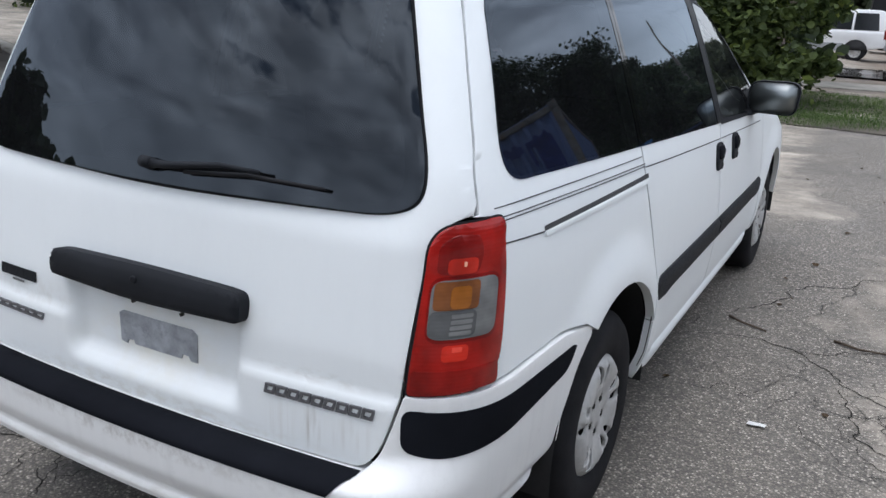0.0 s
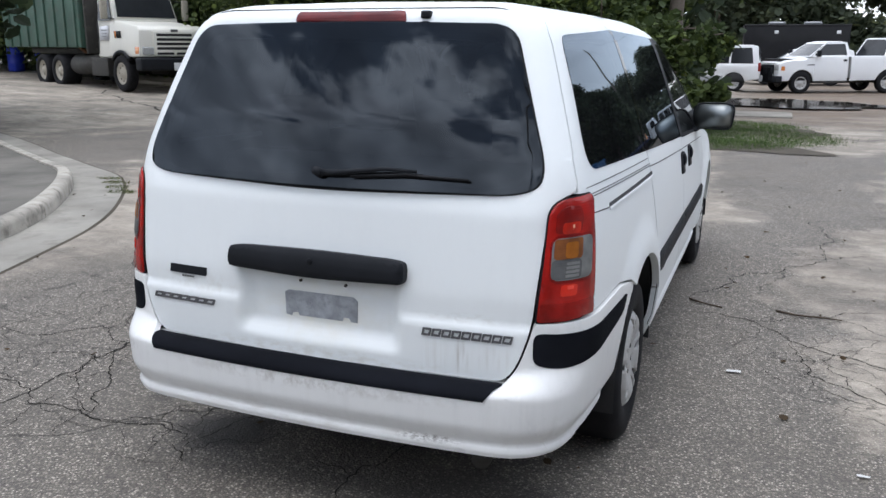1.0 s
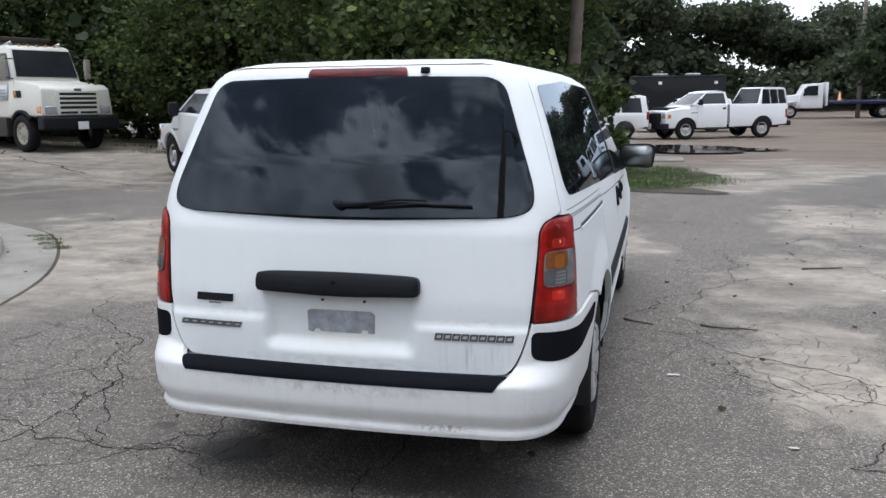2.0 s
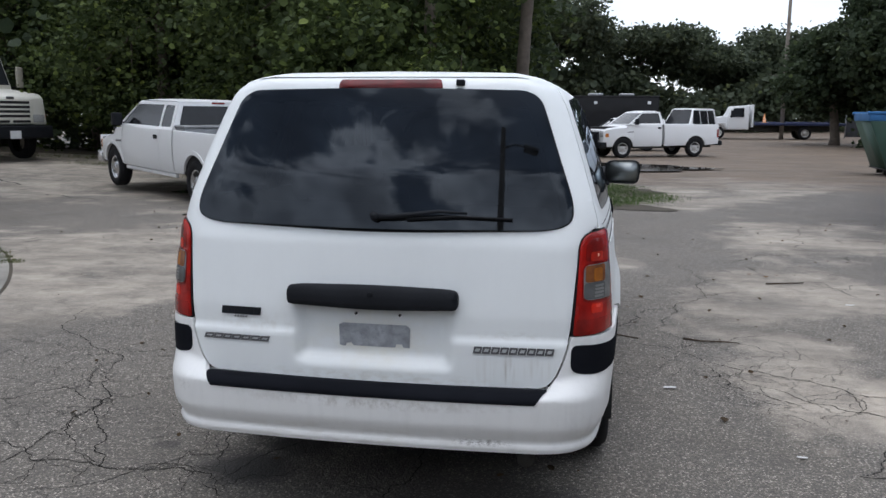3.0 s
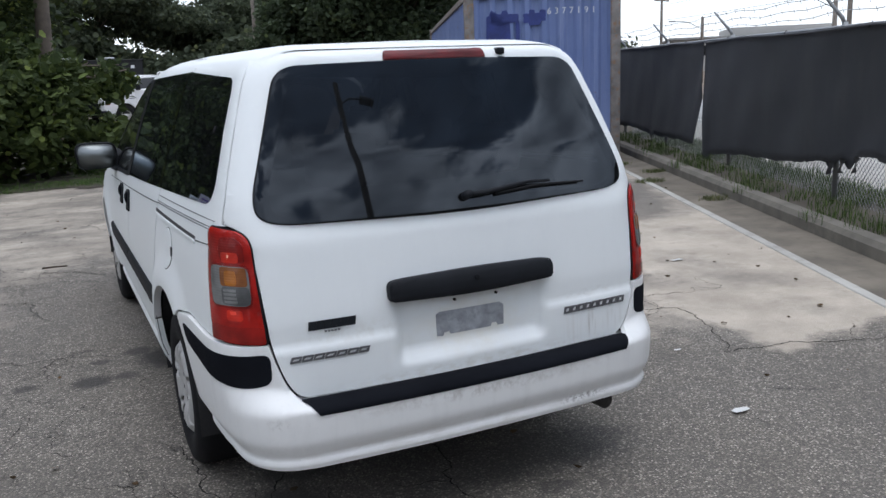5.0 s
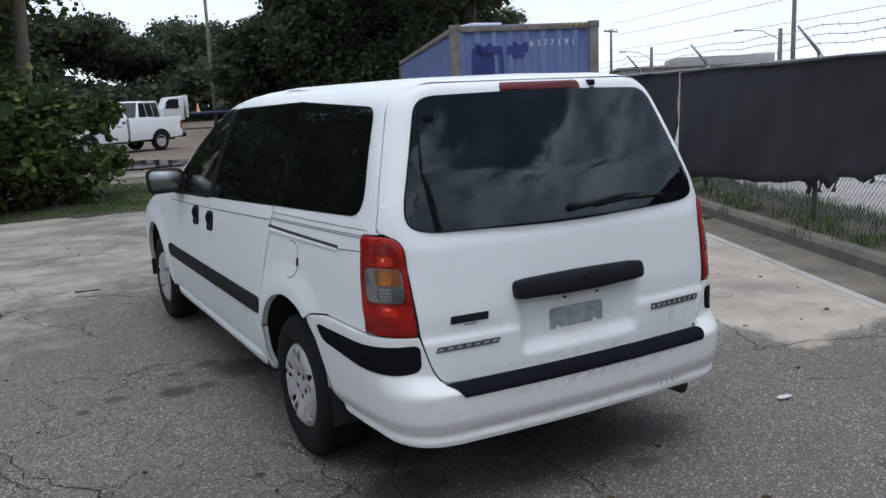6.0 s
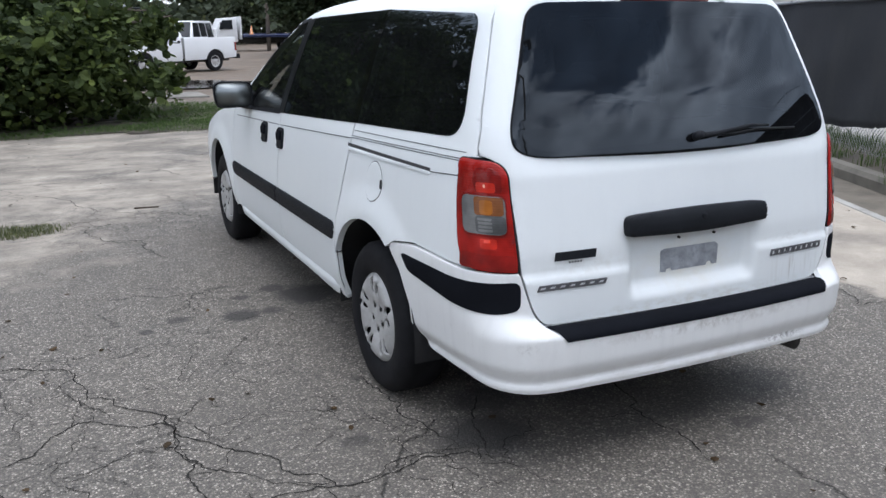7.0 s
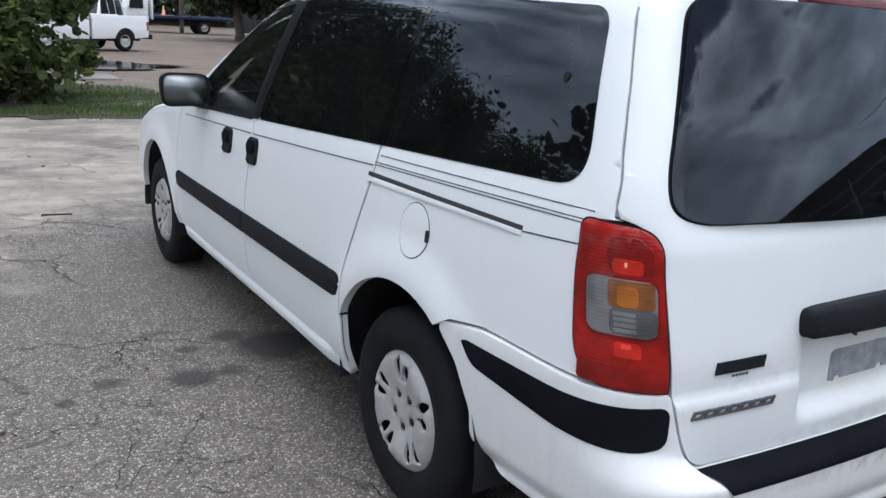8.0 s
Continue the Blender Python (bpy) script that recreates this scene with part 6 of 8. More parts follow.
def spline(pts, n=12):
    """A smooth curve through plan points."""
    res = []
    p = [Vector(q) for q in pts]
    for i in range(len(p) - 1):
        a, b, c, d = p[max(i - 1, 0)], p[i], p[i + 1], p[min(i + 2, len(p) - 1)]
        for k in range(n):
            t = k / n
            res.append(0.5 * ((2 * b) + (c - a) * t + (2 * a - 5 * b + 4 * c - d) * t * t + (3 * b - a - 3 * c + d) * t ** 3))
    return res + [p[-1]]


GUTTER_GREY = plain("stained_gutter_concrete", (0.30, 0.282, 0.248), 0.9, grain=70, patch=1.4, vary=0.4, relief=0.4, dirt=0.75, dirt_col=(0.12, 0.11, 0.095))
island = spline([(-3.1, -9), (-3.4, -3), (-3.85, 0.8), (-4.3, 2.4), (-4.75, 3.4), (-5.5, 4.45), (-6.2, 5.2), (-6.65, 5.55), (-7.3, 5.95), (-9.0, 7.0), (-13.0, 9.2), (-22, 13.0)], 10)
tagged(part("kerb_island", ribbon(island, [(0.0, -0.02), (0.004, 0.085), (0.014, 0.118), (0.034, 0.138), (0.065, 0.148), (0.125, 0.150), (0.148, 0.142), (0.157, 0.10)]), PALE_KERB), "weathered concrete kerb round the island", "kerb", kind="structure")
tagged(part("gutter_island", ribbon(island, [(-0.52, -0.01), (-0.52, 0.006), (0.0, 0.004)]), GUTTER_GREY), "pale concrete gutter along the kerb", "gutter", kind="structure")
tagged(part("gutter_joint", ribbon(island, [(-0.56, -0.004), (-0.545, 0.004), (-0.522, 0.005)]), EARTH), "dirt-filled joint along the gutter", "joint", kind="structure")
bm = bmesh.new()
inner = [p for p in island]
bm.faces.new([bm.verts.new((p.x - 0.05, p.y - 0.05 if p.x < -6.6 else p.y, 0.118 + height(p.x, p.y) * 0.9)) for p in inner] + [bm.verts.new((-22, -9, 0.118))])
bmesh.ops.triangulate(bm, faces=bm.faces[:])
for f in bm.faces:
    f.normal_update()
    if f.normal.z < 0:
        f.normal_flip()
tagged(part("island_paving", bm, ISLAND, smooth=False), "grey paved island behind the kerb", "pavement", kind="structure")

SANDY = plain("sandy_gutter", (0.165, 0.142, 0.112), 0.92, grain=90, patch=2.2, vary=0.45, relief=0.5, dirt=0.6, dirt_col=(0.07, 0.06, 0.048))
FENCE_DIR = Vector((math.sin(radians(25)), math.cos(radians(25)), 0))
FENCE_OUT = Vector((FENCE_DIR.y, -FENCE_DIR.x, 0))
KERB0 = Vector((5.07, 3.25, 0))


def by_fence(along, out_, z=0.0):
    """A point by its way along the kerb and out to the street."""
    return KERB0 + FENCE_DIR * along + FENCE_OUT * out_ + Vector((0, 0, z))


line = [tuple(by_fence(a, 0).xy) for a in np.linspace(-14, 30, 60)]
tagged(part("kerb_street_side", ribbon(line, [(0.0, -0.02), (0.0, 0.10), (-0.03, 0.145), (-0.15, 0.15), (-0.16, 0.08)]), KERB), "stained concrete kerb below the fence", "kerb", kind="structure")
tagged(part("gutter_street_side", ribbon(line, [(0.50, 0.004), (0.25, 0.002), (0.0, 0.006)]), SANDY), "sandy stained gutter beside the kerb", "gutter", kind="structure")
tagged(part("gutter_edge", ribbon(line, [(0.585, -0.01), (0.575, 0.009), (0.50, 0.010), (0.495, 0.0)]), CONCRETE), "pale concrete strip along the gutter", "gutter", kind="structure")
tagged(part("verge", ribbon(line, [(-0.155, 0.10), (-0.5, 0.13), (-1.2, 0.12), (-1.6, 0.05)]), EARTH), "earth verge with weeds under the fence", "verge", kind="structure")
tagged(part("street_pavement", ribbon(line, [(-1.55, 0.05), (-1.6, 0.075), (-3.2, 0.08), (-3.25, -0.03)]), CONCRETE), "pale concrete pavement beside the street", "pavement", kind="structure")
tagged(part("street", ribbon(line, [(-3.2, 0.012), (-12.0, 0.03)]), STREET), "grey street beyond the fence", "road", kind="structure")
tagged(part("street_line", ribbon(line, [(-3.7, 0.03), (-3.9, 0.03)]), plain("road_paint", (0.6, 0.6, 0.57), 0.7, dirt=0.5)), "worn white road line", "road line", kind="structure")
tagged(part("street_line", ribbon(line, [(-7.4, 0.034), (-7.6, 0.034)]), plain("centre_paint", (0.6, 0.6, 0.57), 0.7, dirt=0.4)), "worn white line along the street", "road line", kind="structure")
tagged(part("far_pavement", ribbon(line, [(-11.9, 0.02), (-11.95, 0.16), (-14.5, 0.16), (-14.6, 0.0)]), CONCRETE), "pale pavement across the street", "pavement", kind="structure")
spots = []
for a in np.linspace(-8, 9, 30):
    p = by_fence(a, 0.45 + 0.2 * math.sin(a * 3))
    spots.append((p.x, p.y, 0.35, 0.25))
    p = by_fence(a, 1.1)
    spots.append((p.x, p.y, 0.4, 0.3))
grass_area("verge_weeds", spots, 15000, 0.12, VERGE_WEED, "straggling weeds and grass along the fence", 34, 0.115)
grass_area("kerb_weeds", [(by_fence(a, -0.15 - 0.35 * (k % 2)).x, by_fence(a, -0.15 - 0.35 * (k % 2)).y, 0.22, 0.14) for k, a in enumerate((1.6, 3.2, 4.2, 5.2))], 1500, 0.06, WEED, "weeds growing in the gutter", 35)

# ---- fence with a black windscreen ----
GALV = plain("galvanised_steel", (0.30, 0.31, 0.32), 0.45, 0.7, grain=120, patch=6, vary=0.2)
RUST = plain("rusty_iron", (0.16, 0.075, 0.035), 0.85, 0.2, grain=50, vary=0.4, relief=0.5)


def screen_material():
    n = Nodes("black_screen_fabric")
    v = n.coords()
    w = n.add("ShaderNodeTexWave", Scale=160.0)
    w.bands_direction = "Z"
    n.link(v, w.inputs["Vector"])
    c = n.ramp(n.noise(v, 1.1, 6, 0.6), (0.3, (0.022, 0.024, 0.030)), (0.7, (0.038, 0.041, 0.052)))
    c = n.mix(n.ramp(n.noise(n.coords((2, 2, 0.4)), 1.3, 5), (0.55, (0, 0, 0)), (0.8, (0.4, 0.4, 0.4))), c, (0.075, 0.074, 0.075))
    n.bump(w.outputs["Fac"], 0.2, 0.002)
    return n.set(Base_Color=c, Roughness=0.75, Sheen_Weight=0.2)


SCREEN = screen_material()
fence = thing("chain_link_fence", Matrix.Identity(4), "chain-link fence with leaning barbed wire arms", "fence")
F_OUT = 0.70
for k in range(-4, 8):
    a = k * 3.05 + 0.57
    foot = by_fence(a, F_OUT, 0.02)
    part("post", tube([foot, foot + Vector((0, 0, 1.86))], 0.03, 10), GALV, fence)
    arm = part("barb_arm", tube([foot + Vector((0, 0, 1.84)), foot + Vector((0, 0, 1.90)) - FENCE_OUT * 0.03, foot - FENCE_OUT * 0.26 + Vector((0, 0, 2.16))], [0.022, 0.022, 0.012], 8), GALV, fence)
part("top_rail", tube([by_fence(-13, F_OUT, 1.83), by_fence(23, F_OUT, 1.83)], 0.021, 8), GALV, fence)
for j, (o, z) in enumerate(((0.49, 1.97), (0.42, 2.05), (0.35, 2.13))):
    bm = bmesh.new()
    pts = [by_fence(a, o, z + 0.012 * math.sin(a * 5 + j) - 0.03 * abs(math.sin(a * math.pi / 3.05))) for a in np.arange(-13, 23, 0.3)]
    add_tube(bm, pts, 0.0035, 4)
    for i in range(0, len(pts)):
        p = pts[i]
        add_tube(bm, [p + Vector((0.0, 0.012, 0.025)), p - Vector((0.0, 0.012, 0.025))], 0.003, 3)
    part("barbed_wire", bm, GALV, fence)
bm = bmesh.new()
pitch = 0.062
for sg in (1, -1):
    a = -7.0
    while a < 9:
        z0, z1 = 0.03, 0.72
        add_tube(bm, [by_fence(a, F_OUT + 0.002 * sg, z0), by_fence(a + sg * (z1 - z0) * 0.95, F_OUT + 0.002 * sg, z1)], 0.0026, 3, False)
        a += pitch
tagged(part("chain_link", bm, GALV, fence), kind="stuff")


def make_screen(a0, a1, low, seed, rips):
    """A strip of windscreen fabric, hung with folds and a ragged hem."""
    rng = np.random.default_rng(seed)
    bm = bmesh.new()
    n = int((a1 - a0) / 0.05)
    rows = []
    for i in range(n + 1):
        a = a0 + (a1 - a0) * i / n
        hem = low - 0.075 * max(0.0, min(a, 4.5) - 0.57) + 0.17 * max(0.0, min(0.57 - a, 2.0)) + 0.02 * math.sin(a * 2.1 + seed) + 0.006 * math.sin(a * 9) + 0.004 * rng.normal()
        for ra, rw, rh in rips:
            hem += rh * max(0.0, 1 - abs(a - ra) / rw)
        sag = 0.022 * abs(math.sin(a * math.pi / 3.05))
        row = []
        for j in range(15):
            f = j / 14
            z = hem + (1.845 + 0.50 * step(-3.6, -4.4, a) - sag - hem) * f
            fold = 0.010 * math.sin(a * 3.3 + 2.2 * f + seed) * (1 - f) + 0.003 * math.sin(a * 7.7 + 5 * f) + 0.008 * math.sin(3.0 * a + 9 * f) + 0.03 * math.sin(a * 0.9 + 1.5) * math.sin(math.pi * f)
            row.append(bm.verts.new(by_fence(a, F_OUT - 0.055 + fold * 0.8, z)))
        rows.append(row)
    for a, b in zip(rows, rows[1:]):
        for j in range(14):
            bm.faces.new((a[j], a[j + 1], b[j + 1], b[j]))
    geom = bm.faces[:]
    r = bmesh.ops.solidify(bm, geom=geom, thickness=0.003)
    ob = part("windscreen_fabric", bm, SCREEN)
    # loose strips where the hem has torn
    for k in range(5):
        a = a0 + (a1 - a0) * rng.uniform(0.05, 0.95) if seed > 1 else (0.05, 0.33, 0.55, -0.62, -1.3)[k]
        z = low - 0.075 * max(0.0, min(a, 4.5) - 0.57) + 0.17 * max(0.0, min(0.57 - a, 2.0)) + 0.02
        w, drop = 0.05 + 0.07 * rng.random(), 0.07 + 0.10 * rng.random()
        bm = bmesh.new()
        left = [by_fence(a - w * (1 - 0.75 * f) + 0.04 * f * rng.normal() * 0.5, F_OUT - 0.06 - 0.03 * math.sin(3 * f), z - drop * f) for f in np.linspace(0, 1, 6)]
        right = [by_fence(a + w * (1 - 0.6 * f) + 0.05 * f, F_OUT - 0.06 + 0.02 * math.sin(4 * f), z - drop * f * 1.1) for f in np.linspace(0, 1, 6)]
        lv, rv = [bm.verts.new(p) for p in left], [bm.verts.new(p) for p in right]
        for i in range(5):
            bm.faces.new((lv[i], rv[i], rv[i + 1], lv[i + 1]))
        bmesh.ops.solidify(bm, geom=bm.faces[:], thickness=0.003)
        part("torn_strip", bm, SCREEN, ob)
    hem_bm = tube([by_fence(a, F_OUT - 0.062, 1.83 - 0.022 * abs(math.sin(a * math.pi / 3.05))) for a in np.linspace(a0, a1, 60)], 0.012, 5)
    part("top_hem", hem_bm, SCREEN, ob)
    return tagged(ob, "black windscreen fabric hung on the fence, torn at the hem", "fence screen", "fence screens")


make_screen(-12.5, 4.55, 0.50, 1, [(0.22, 0.16, -0.13), (0.62, 0.09, -0.07), (-0.45, 0.22, -0.08), (-2.4, 0.2, -0.1), (4.5, 0.25, -0.28)])
make_screen(4.62, 22.5, 0.58, 2, [(4.62, 0.45, 0.75), (7.5, 0.1, -0.1)])
# ties along the top
for k in range(-8, 28):
    p = by_fence(k * 0.62, F_OUT - 0.03, 1.83)
    if k % 3 == 0:
        o = part("screen_tie", tube([p + Vector((0, 0, -0.03)) - FENCE_OUT * 0.03, p + Vector((0, 0, 0.028)), p + Vector((0, 0, -0.02)) + FENCE_OUT * 0.03], 0.005, 5), SEAL, fence)

# ---- shipping container ----
def container_material():
    n = Nodes("faded_blue_container_paint")
    v = n.coords()
    wide = n.noise(v, 0.9, 6, 0.6)
    c = n.ramp(wide, (0.3, (0.115, 0.165, 0.345)), (0.7, (0.175, 0.235, 0.44)))
    streak = n.noise(n.coords((9, 9, 0.5)), 1.4, 6, 0.65)
    c = n.mix(n.ramp(streak, (0.5, (0, 0, 0)), (0.75, (0.35, 0.35, 0.35))), c, (0.29, 0.33, 0.47))
    rust = n.noise(v, 3.2, 9, 0.7)
    c = n.mix(n.ramp(rust, (0.63, (0, 0, 0)), (0.70, (0.85, 0.85, 0.85))), c, (0.13, 0.07, 0.04))
    n.bump(n.noise(v, 40, 4), 0.12, 0.003)
    return n.set(Base_Color=c, Roughness=0.62)


CONTAINER = container_material()
CONT_POST = plain("rusty_container_post", (0.21, 0.195, 0.185), 0.85, grain=26, patch=5.5, vary=0.5, relief=0.5, dirt=1.3, dirt_col=(0.24, 0.115, 0.048))
OVERSPRAY = plain("fresh_blue_paint", (0.030, 0.048, 0.21), 0.55, grain=40, patch=7, vary=0.3)
WHITE_MARK = plain("white_lettering", (0.72, 0.74, 0.76), 0.6)
YELLOW = plain("yellow_stripe", (0.52, 0.36, 0.04), 0.6, dirt=0.5)


def corrugated(length, low, high, deep=0.045, period=0.285):
    """A corrugated steel wall along x, its outer face at y = 0."""
    bm = bmesh.new()
    xs = []
    x, k = 0.0, 0
    n = max(1, round(length / period))
    p = length / n
    for i in range(n):
        for f, d in ((0.0, 0), (0.26, 0), (0.44, 1), (0.82, 1)):
            xs.append(((i + f) * p, d * deep))
    xs.append((length, 0))
    rows = [[bm.verts.new((x, y, z)) for x, y in xs] for z in (low, high)]
    for i in range(len(xs) - 1):
        bm.faces.new((rows[0][i], rows[0][i + 1], rows[1][i + 1], rows[1][i]))
    return bm


def make_container(m):
    c = thing("shipping_container", m, "faded blue corrugated shipping container with rusty posts", "container")
    W, L, H = 2.438, 12.19, 2.74
    for k, (x0, y0, turn, ln) in enumerate(((0.14, 0.05, 0, W - 0.28), (W - 0.14, L - 0.05, 180, W - 0.28), (0.05, L - 0.12, -90, L - 0.24), (W - 0.05, 0.12, 90, L - 0.24))):
        bm = corrugated(ln, 0.15, H - 0.11)
        bmesh.ops.transform(bm, matrix=pose(x0, y0, 0, 0, 0, turn), verts=bm.verts)
        part("end_wall" if k < 2 else "side_wall", bm, CONTAINER, c, smooth=False)
    for x in (0, W - 0.15):
        for y in (0, L - 0.15):
            part("corner_post", box((x, y, 0.11), (x + 0.15, y + 0.15, H - 0.11), 0.012), CONT_POST, c)
            for z in (0, H - 0.118):
                part("corner_casting", box((x - 0.004, y - 0.004, z), (x + 0.162, y + 0.162, z + 0.118), 0.015), CONT_POST, c)
    for z0, z1, mat in ((0.06, 0.16, CONTAINER), (H - 0.12, H - 0.03, CONT_POST)):
        for y in (0.03, L - 0.09):
            part("cross_rail", box((0.15, y, z0), (W - 0.15, y + 0.06, z1), 0.008), mat, c)
        for x in (0.02, W - 0.08):
            part("side_rail", box((x, 0.15, z0), (x + 0.06, L - 0.15, z1), 0.008), mat, c)
    for x in (0.40, 1.75):
        part("fork_pocket", box((x, 0.015, 0.0), (x + 0.40, 0.07, 0.13), 0.01), CONTAINER, c)
    part("roof_panel", box((0.05, 0.05, H - 0.06), (W - 0.05, L - 0.05, H - 0.02), 0.01), CONTAINER, c)
    part("floor_pan", box((0.08, 0.08, 0.12), (W - 0.08, L - 0.08, 0.17)), DARK, c)
    for x0, n in ((1.86, 4),):
        for k in range(n):
            bm = prism([(x0 + k * 0.09, H - 0.075), (x0 + k * 0.09 + 0.045, H - 0.075), (x0 + k * 0.09 + 0.075, H - 0.035), (x0 + k * 0.09 + 0.03, H - 0.035)], "y", 0.022, 0.029)
            part("hazard_stripe", bm, YELLOW, c)
    # darker fresh paint over old marks, laid on the corrugation's outer faces
    rng = random.Random(5)
    strokes = [(0.37 + 0.052 * k, rng.uniform(0.93, 1.08), rng.uniform(2.28, 2.44), 0.034) for k in range(7)]
    strokes += [(0.80, 1.0, 1.75, 0.022), (0.83, 1.9, 2.3, 0.03)]
    strokes += [(0.46 + 0.085 * k, rng.uniform(2.20, 2.27), rng.uniform(2.38, 2.45), 0.050) for k in range(10) if k not in (5,)]
    for x, z0, z1, w in strokes:
        pts = []
        for k in range(20):
            a = k * 2 * math.pi / 20
            e = 0.35
            px, pz = math.copysign(abs(math.cos(a)) ** e, math.cos(a)), math.copysign(abs(math.sin(a)) ** e, math.sin(a))
            pts.append((x + w * px * rng.uniform(0.85, 1.1), (z0 + z1) / 2 + (z1 - z0) / 2 * pz * rng.uniform(0.94, 1.04)))
        part("paint_patch", prism(pts, "y", 0.0445, 0.0460), OVERSPRAY, c, smooth=False)
    cu = bpy.data.curves.new("container_number", "FONT")
    cu.body, cu.size, cu.extrude, cu.space_character = "6377191", 0.135, 0.002, 1.72
    tx = new("container_number", cu)
    tx.data.materials.append(WHITE_MARK)
    tx.parent = c
    tx.matrix_local = pose(1.29, 0.043, H - 0.37, 90, 0, 0)
    return c


cont = make_container(pose(4.827, 9.364, -0.02, 0, 0, -22.72))
wb = thing("white_tub", pose(6.40, 10.95, 2.70, 0, 0, -10), "white plastic tub lying on the container roof", "tub")
part("tub", box((-0.28, -0.25, 0), (0.28, 0.25, 0.17), 0.03, 3), WHITE_TRUCK, wb)
part("tub_rim", box((-0.30, -0.27, 0.14), (0.30, 0.27, 0.185), 0.012), WHITE_TRUCK, wb)

# ---- roll-off dumpster ----
DUMP_GREEN = plain("chipped_green_paint", (0.035, 0.085, 0.06), 0.6, grain=30, patch=1.8, vary=0.3, dirt=0.6, dirt_col=(0.06, 0.055, 0.04))
DUMP_BLUE = plain("blue_paint_band", (0.03, 0.15, 0.36), 0.6, patch=1.8, vary=0.25, dirt=0.3)


def make_dumpster(m, L=6.4, H=1.62, W=2.3):
    d = thing("dumpster", m, "green roll-off dumpster with a blue upper band", "dumpster")
    side = [(0.55, 0.18), (L, 0.18), (L, H - 0.22), (0.0, H - 0.22)]
    band = [(0.0, H - 0.22), (L, H - 0.22), (L, H), (-0.05, H)]
    for y0, y1 in ((0, 0.05), (W - 0.05, W)):
        part("side_wall", prism(side, "y", y0, y1, 0.008), DUMP_GREEN, d)
        part("upper_band", prism(band, "y", y0 - 0.003, y1 + 0.003, 0.008), DUMP_BLUE, d)
        part("top_rail", tube([(-0.08, (y0 + y1) / 2, H), (L, (y0 + y1) / 2, H)], 0.05, 8), DUMP_BLUE, d)
        for k in range(7):
            x = 0.95 + k * 0.85
            part("side_rib", box((x, y0 - 0.06 if y0 == 0 else y1, 0.18), (x + 0.08, y0 if y0 == 0 else y1 + 0.06, H - 0.24), 0.008), DUMP_GREEN, d)
    part("sloped_end", prism([(0.55, 0.18), (0.60, 0.18), (0.05, H - 0.22), (0.0, H - 0.22)], "y", 0.05, W - 0.05), DUMP_GREEN, d)
    part("end_band", box((-0.03, 0.05, H - 0.22), (0.03, W - 0.05, H), 0.008), DUMP_BLUE, d)
    part("end_wall", box((L - 0.05, 0.05, 0.18), (L, W - 0.05, H), 0.008), DUMP_GREEN, d)
    part("floor_plate", box((0.5, 0.05, 0.16), (L, W - 0.05, 0.2)), FRAME_STEEL, d)
    for y in (0.7, W - 0.75):
        part("skid", box((0.6, y, 0.02), (L, y + 0.12, 0.17), 0.01), FRAME_STEEL, d)
    for x in (0.9, L - 0.3):
        part("roller", tube([(x, 0.45, 0.09), (x, W - 0.45, 0.09)], 0.09, 14), FRAME_STEEL, d)
    part("sticker", prism([(0.85, 1.15), (0.98, 1.15), (0.98, 1.40), (0.85, 1.40)], "y", -0.004, -0.001), WHITE_MARK, d)
    return d


make_dumpster(pose(8.6, 23.0, height(8.4, 23), 0, 0, -6), H=1.80)


# ---- vehicles in the yard ----
GREY_GLASS = plain("dark_vehicle_glass", (0.022, 0.024, 0.028), 0.14, grain=8, patch=1.5, vary=0.3, relief=0.0, spec=0.4)
LAMP_CLEAR = plain("headlamp_plastic", (0.55, 0.56, 0.56), 0.15, 0.3, grain=60, coat=1.0)
LAMP_RED = plain("tail_lamp_plastic", (0.24, 0.018, 0.016), 0.2, coat=1.0, grain=60)
LAMP_ORANGE = plain("orange_lamp_plastic", (0.6, 0.2, 0.04), 0.2, coat=1.0, grain=60)
BLUE_PAINT = plain("dark_blue_paint", (0.02, 0.03, 0.09), 0.4, coat=0.5)
BLACK_PAINT = plain("black_paint", (0.010, 0.010, 0.012), 0.5, coat=0.1, vary=0.3, spec=0.2)


def road_wheel(parent, x, y, r, w, side, hub_mat=COVER, name="wheel"):
    """A wheel across y, its outer face on the given side."""
    prof = [(r * 0.6, w * 0.42), (r * 0.66, w * 0.5), (r * 0.9, w * 0.5), (r * 0.985, w * 0.38), (r, w * 0.2), (r, -w * 0.2), (r * 0.985, -w * 0.38), (r * 0.9, -w * 0.5), (r * 0.6, -w * 0.45)]
    wheel = part(name, lathe(prof, 28, "y"), TYRE, parent)
    wheel.location = (x, y, r)
    rim = lathe([(r * 0.61, w * 0.40), (r * 0.57, w * 0.44), (r * 0.5, w * 0.30), (r * 0.34, w * 0.24), (r * 0.22, w * 0.42), (r * 0.02, w * 0.44)], 28, "y")
    o = part("rim", rim, hub_mat, wheel)
    bm = bmesh.new()
    for k in range(8):
        a = k * math.pi / 4
        add_tube(bm, [(r * 0.43 * math.cos(a), w * 0.245, r * 0.43 * math.sin(a)), (r * 0.43 * math.cos(a), w * 0.285, r * 0.43 * math.sin(a))], r * 0.055, 8)
    tagged(part("rim_hole", bm, DARK, wheel), kind="stuff")
    if side < 0:
        wheel.rotation_euler = (0, 0, math.pi)
    return wheel


def narrowed(bm, z0, k):
    """Leans the sides of a cabin in above z0."""
    for v in bm.verts:
        if v.co.z > z0:
            v.co.y *= 1 - k * (v.co.z - z0)
    return bm


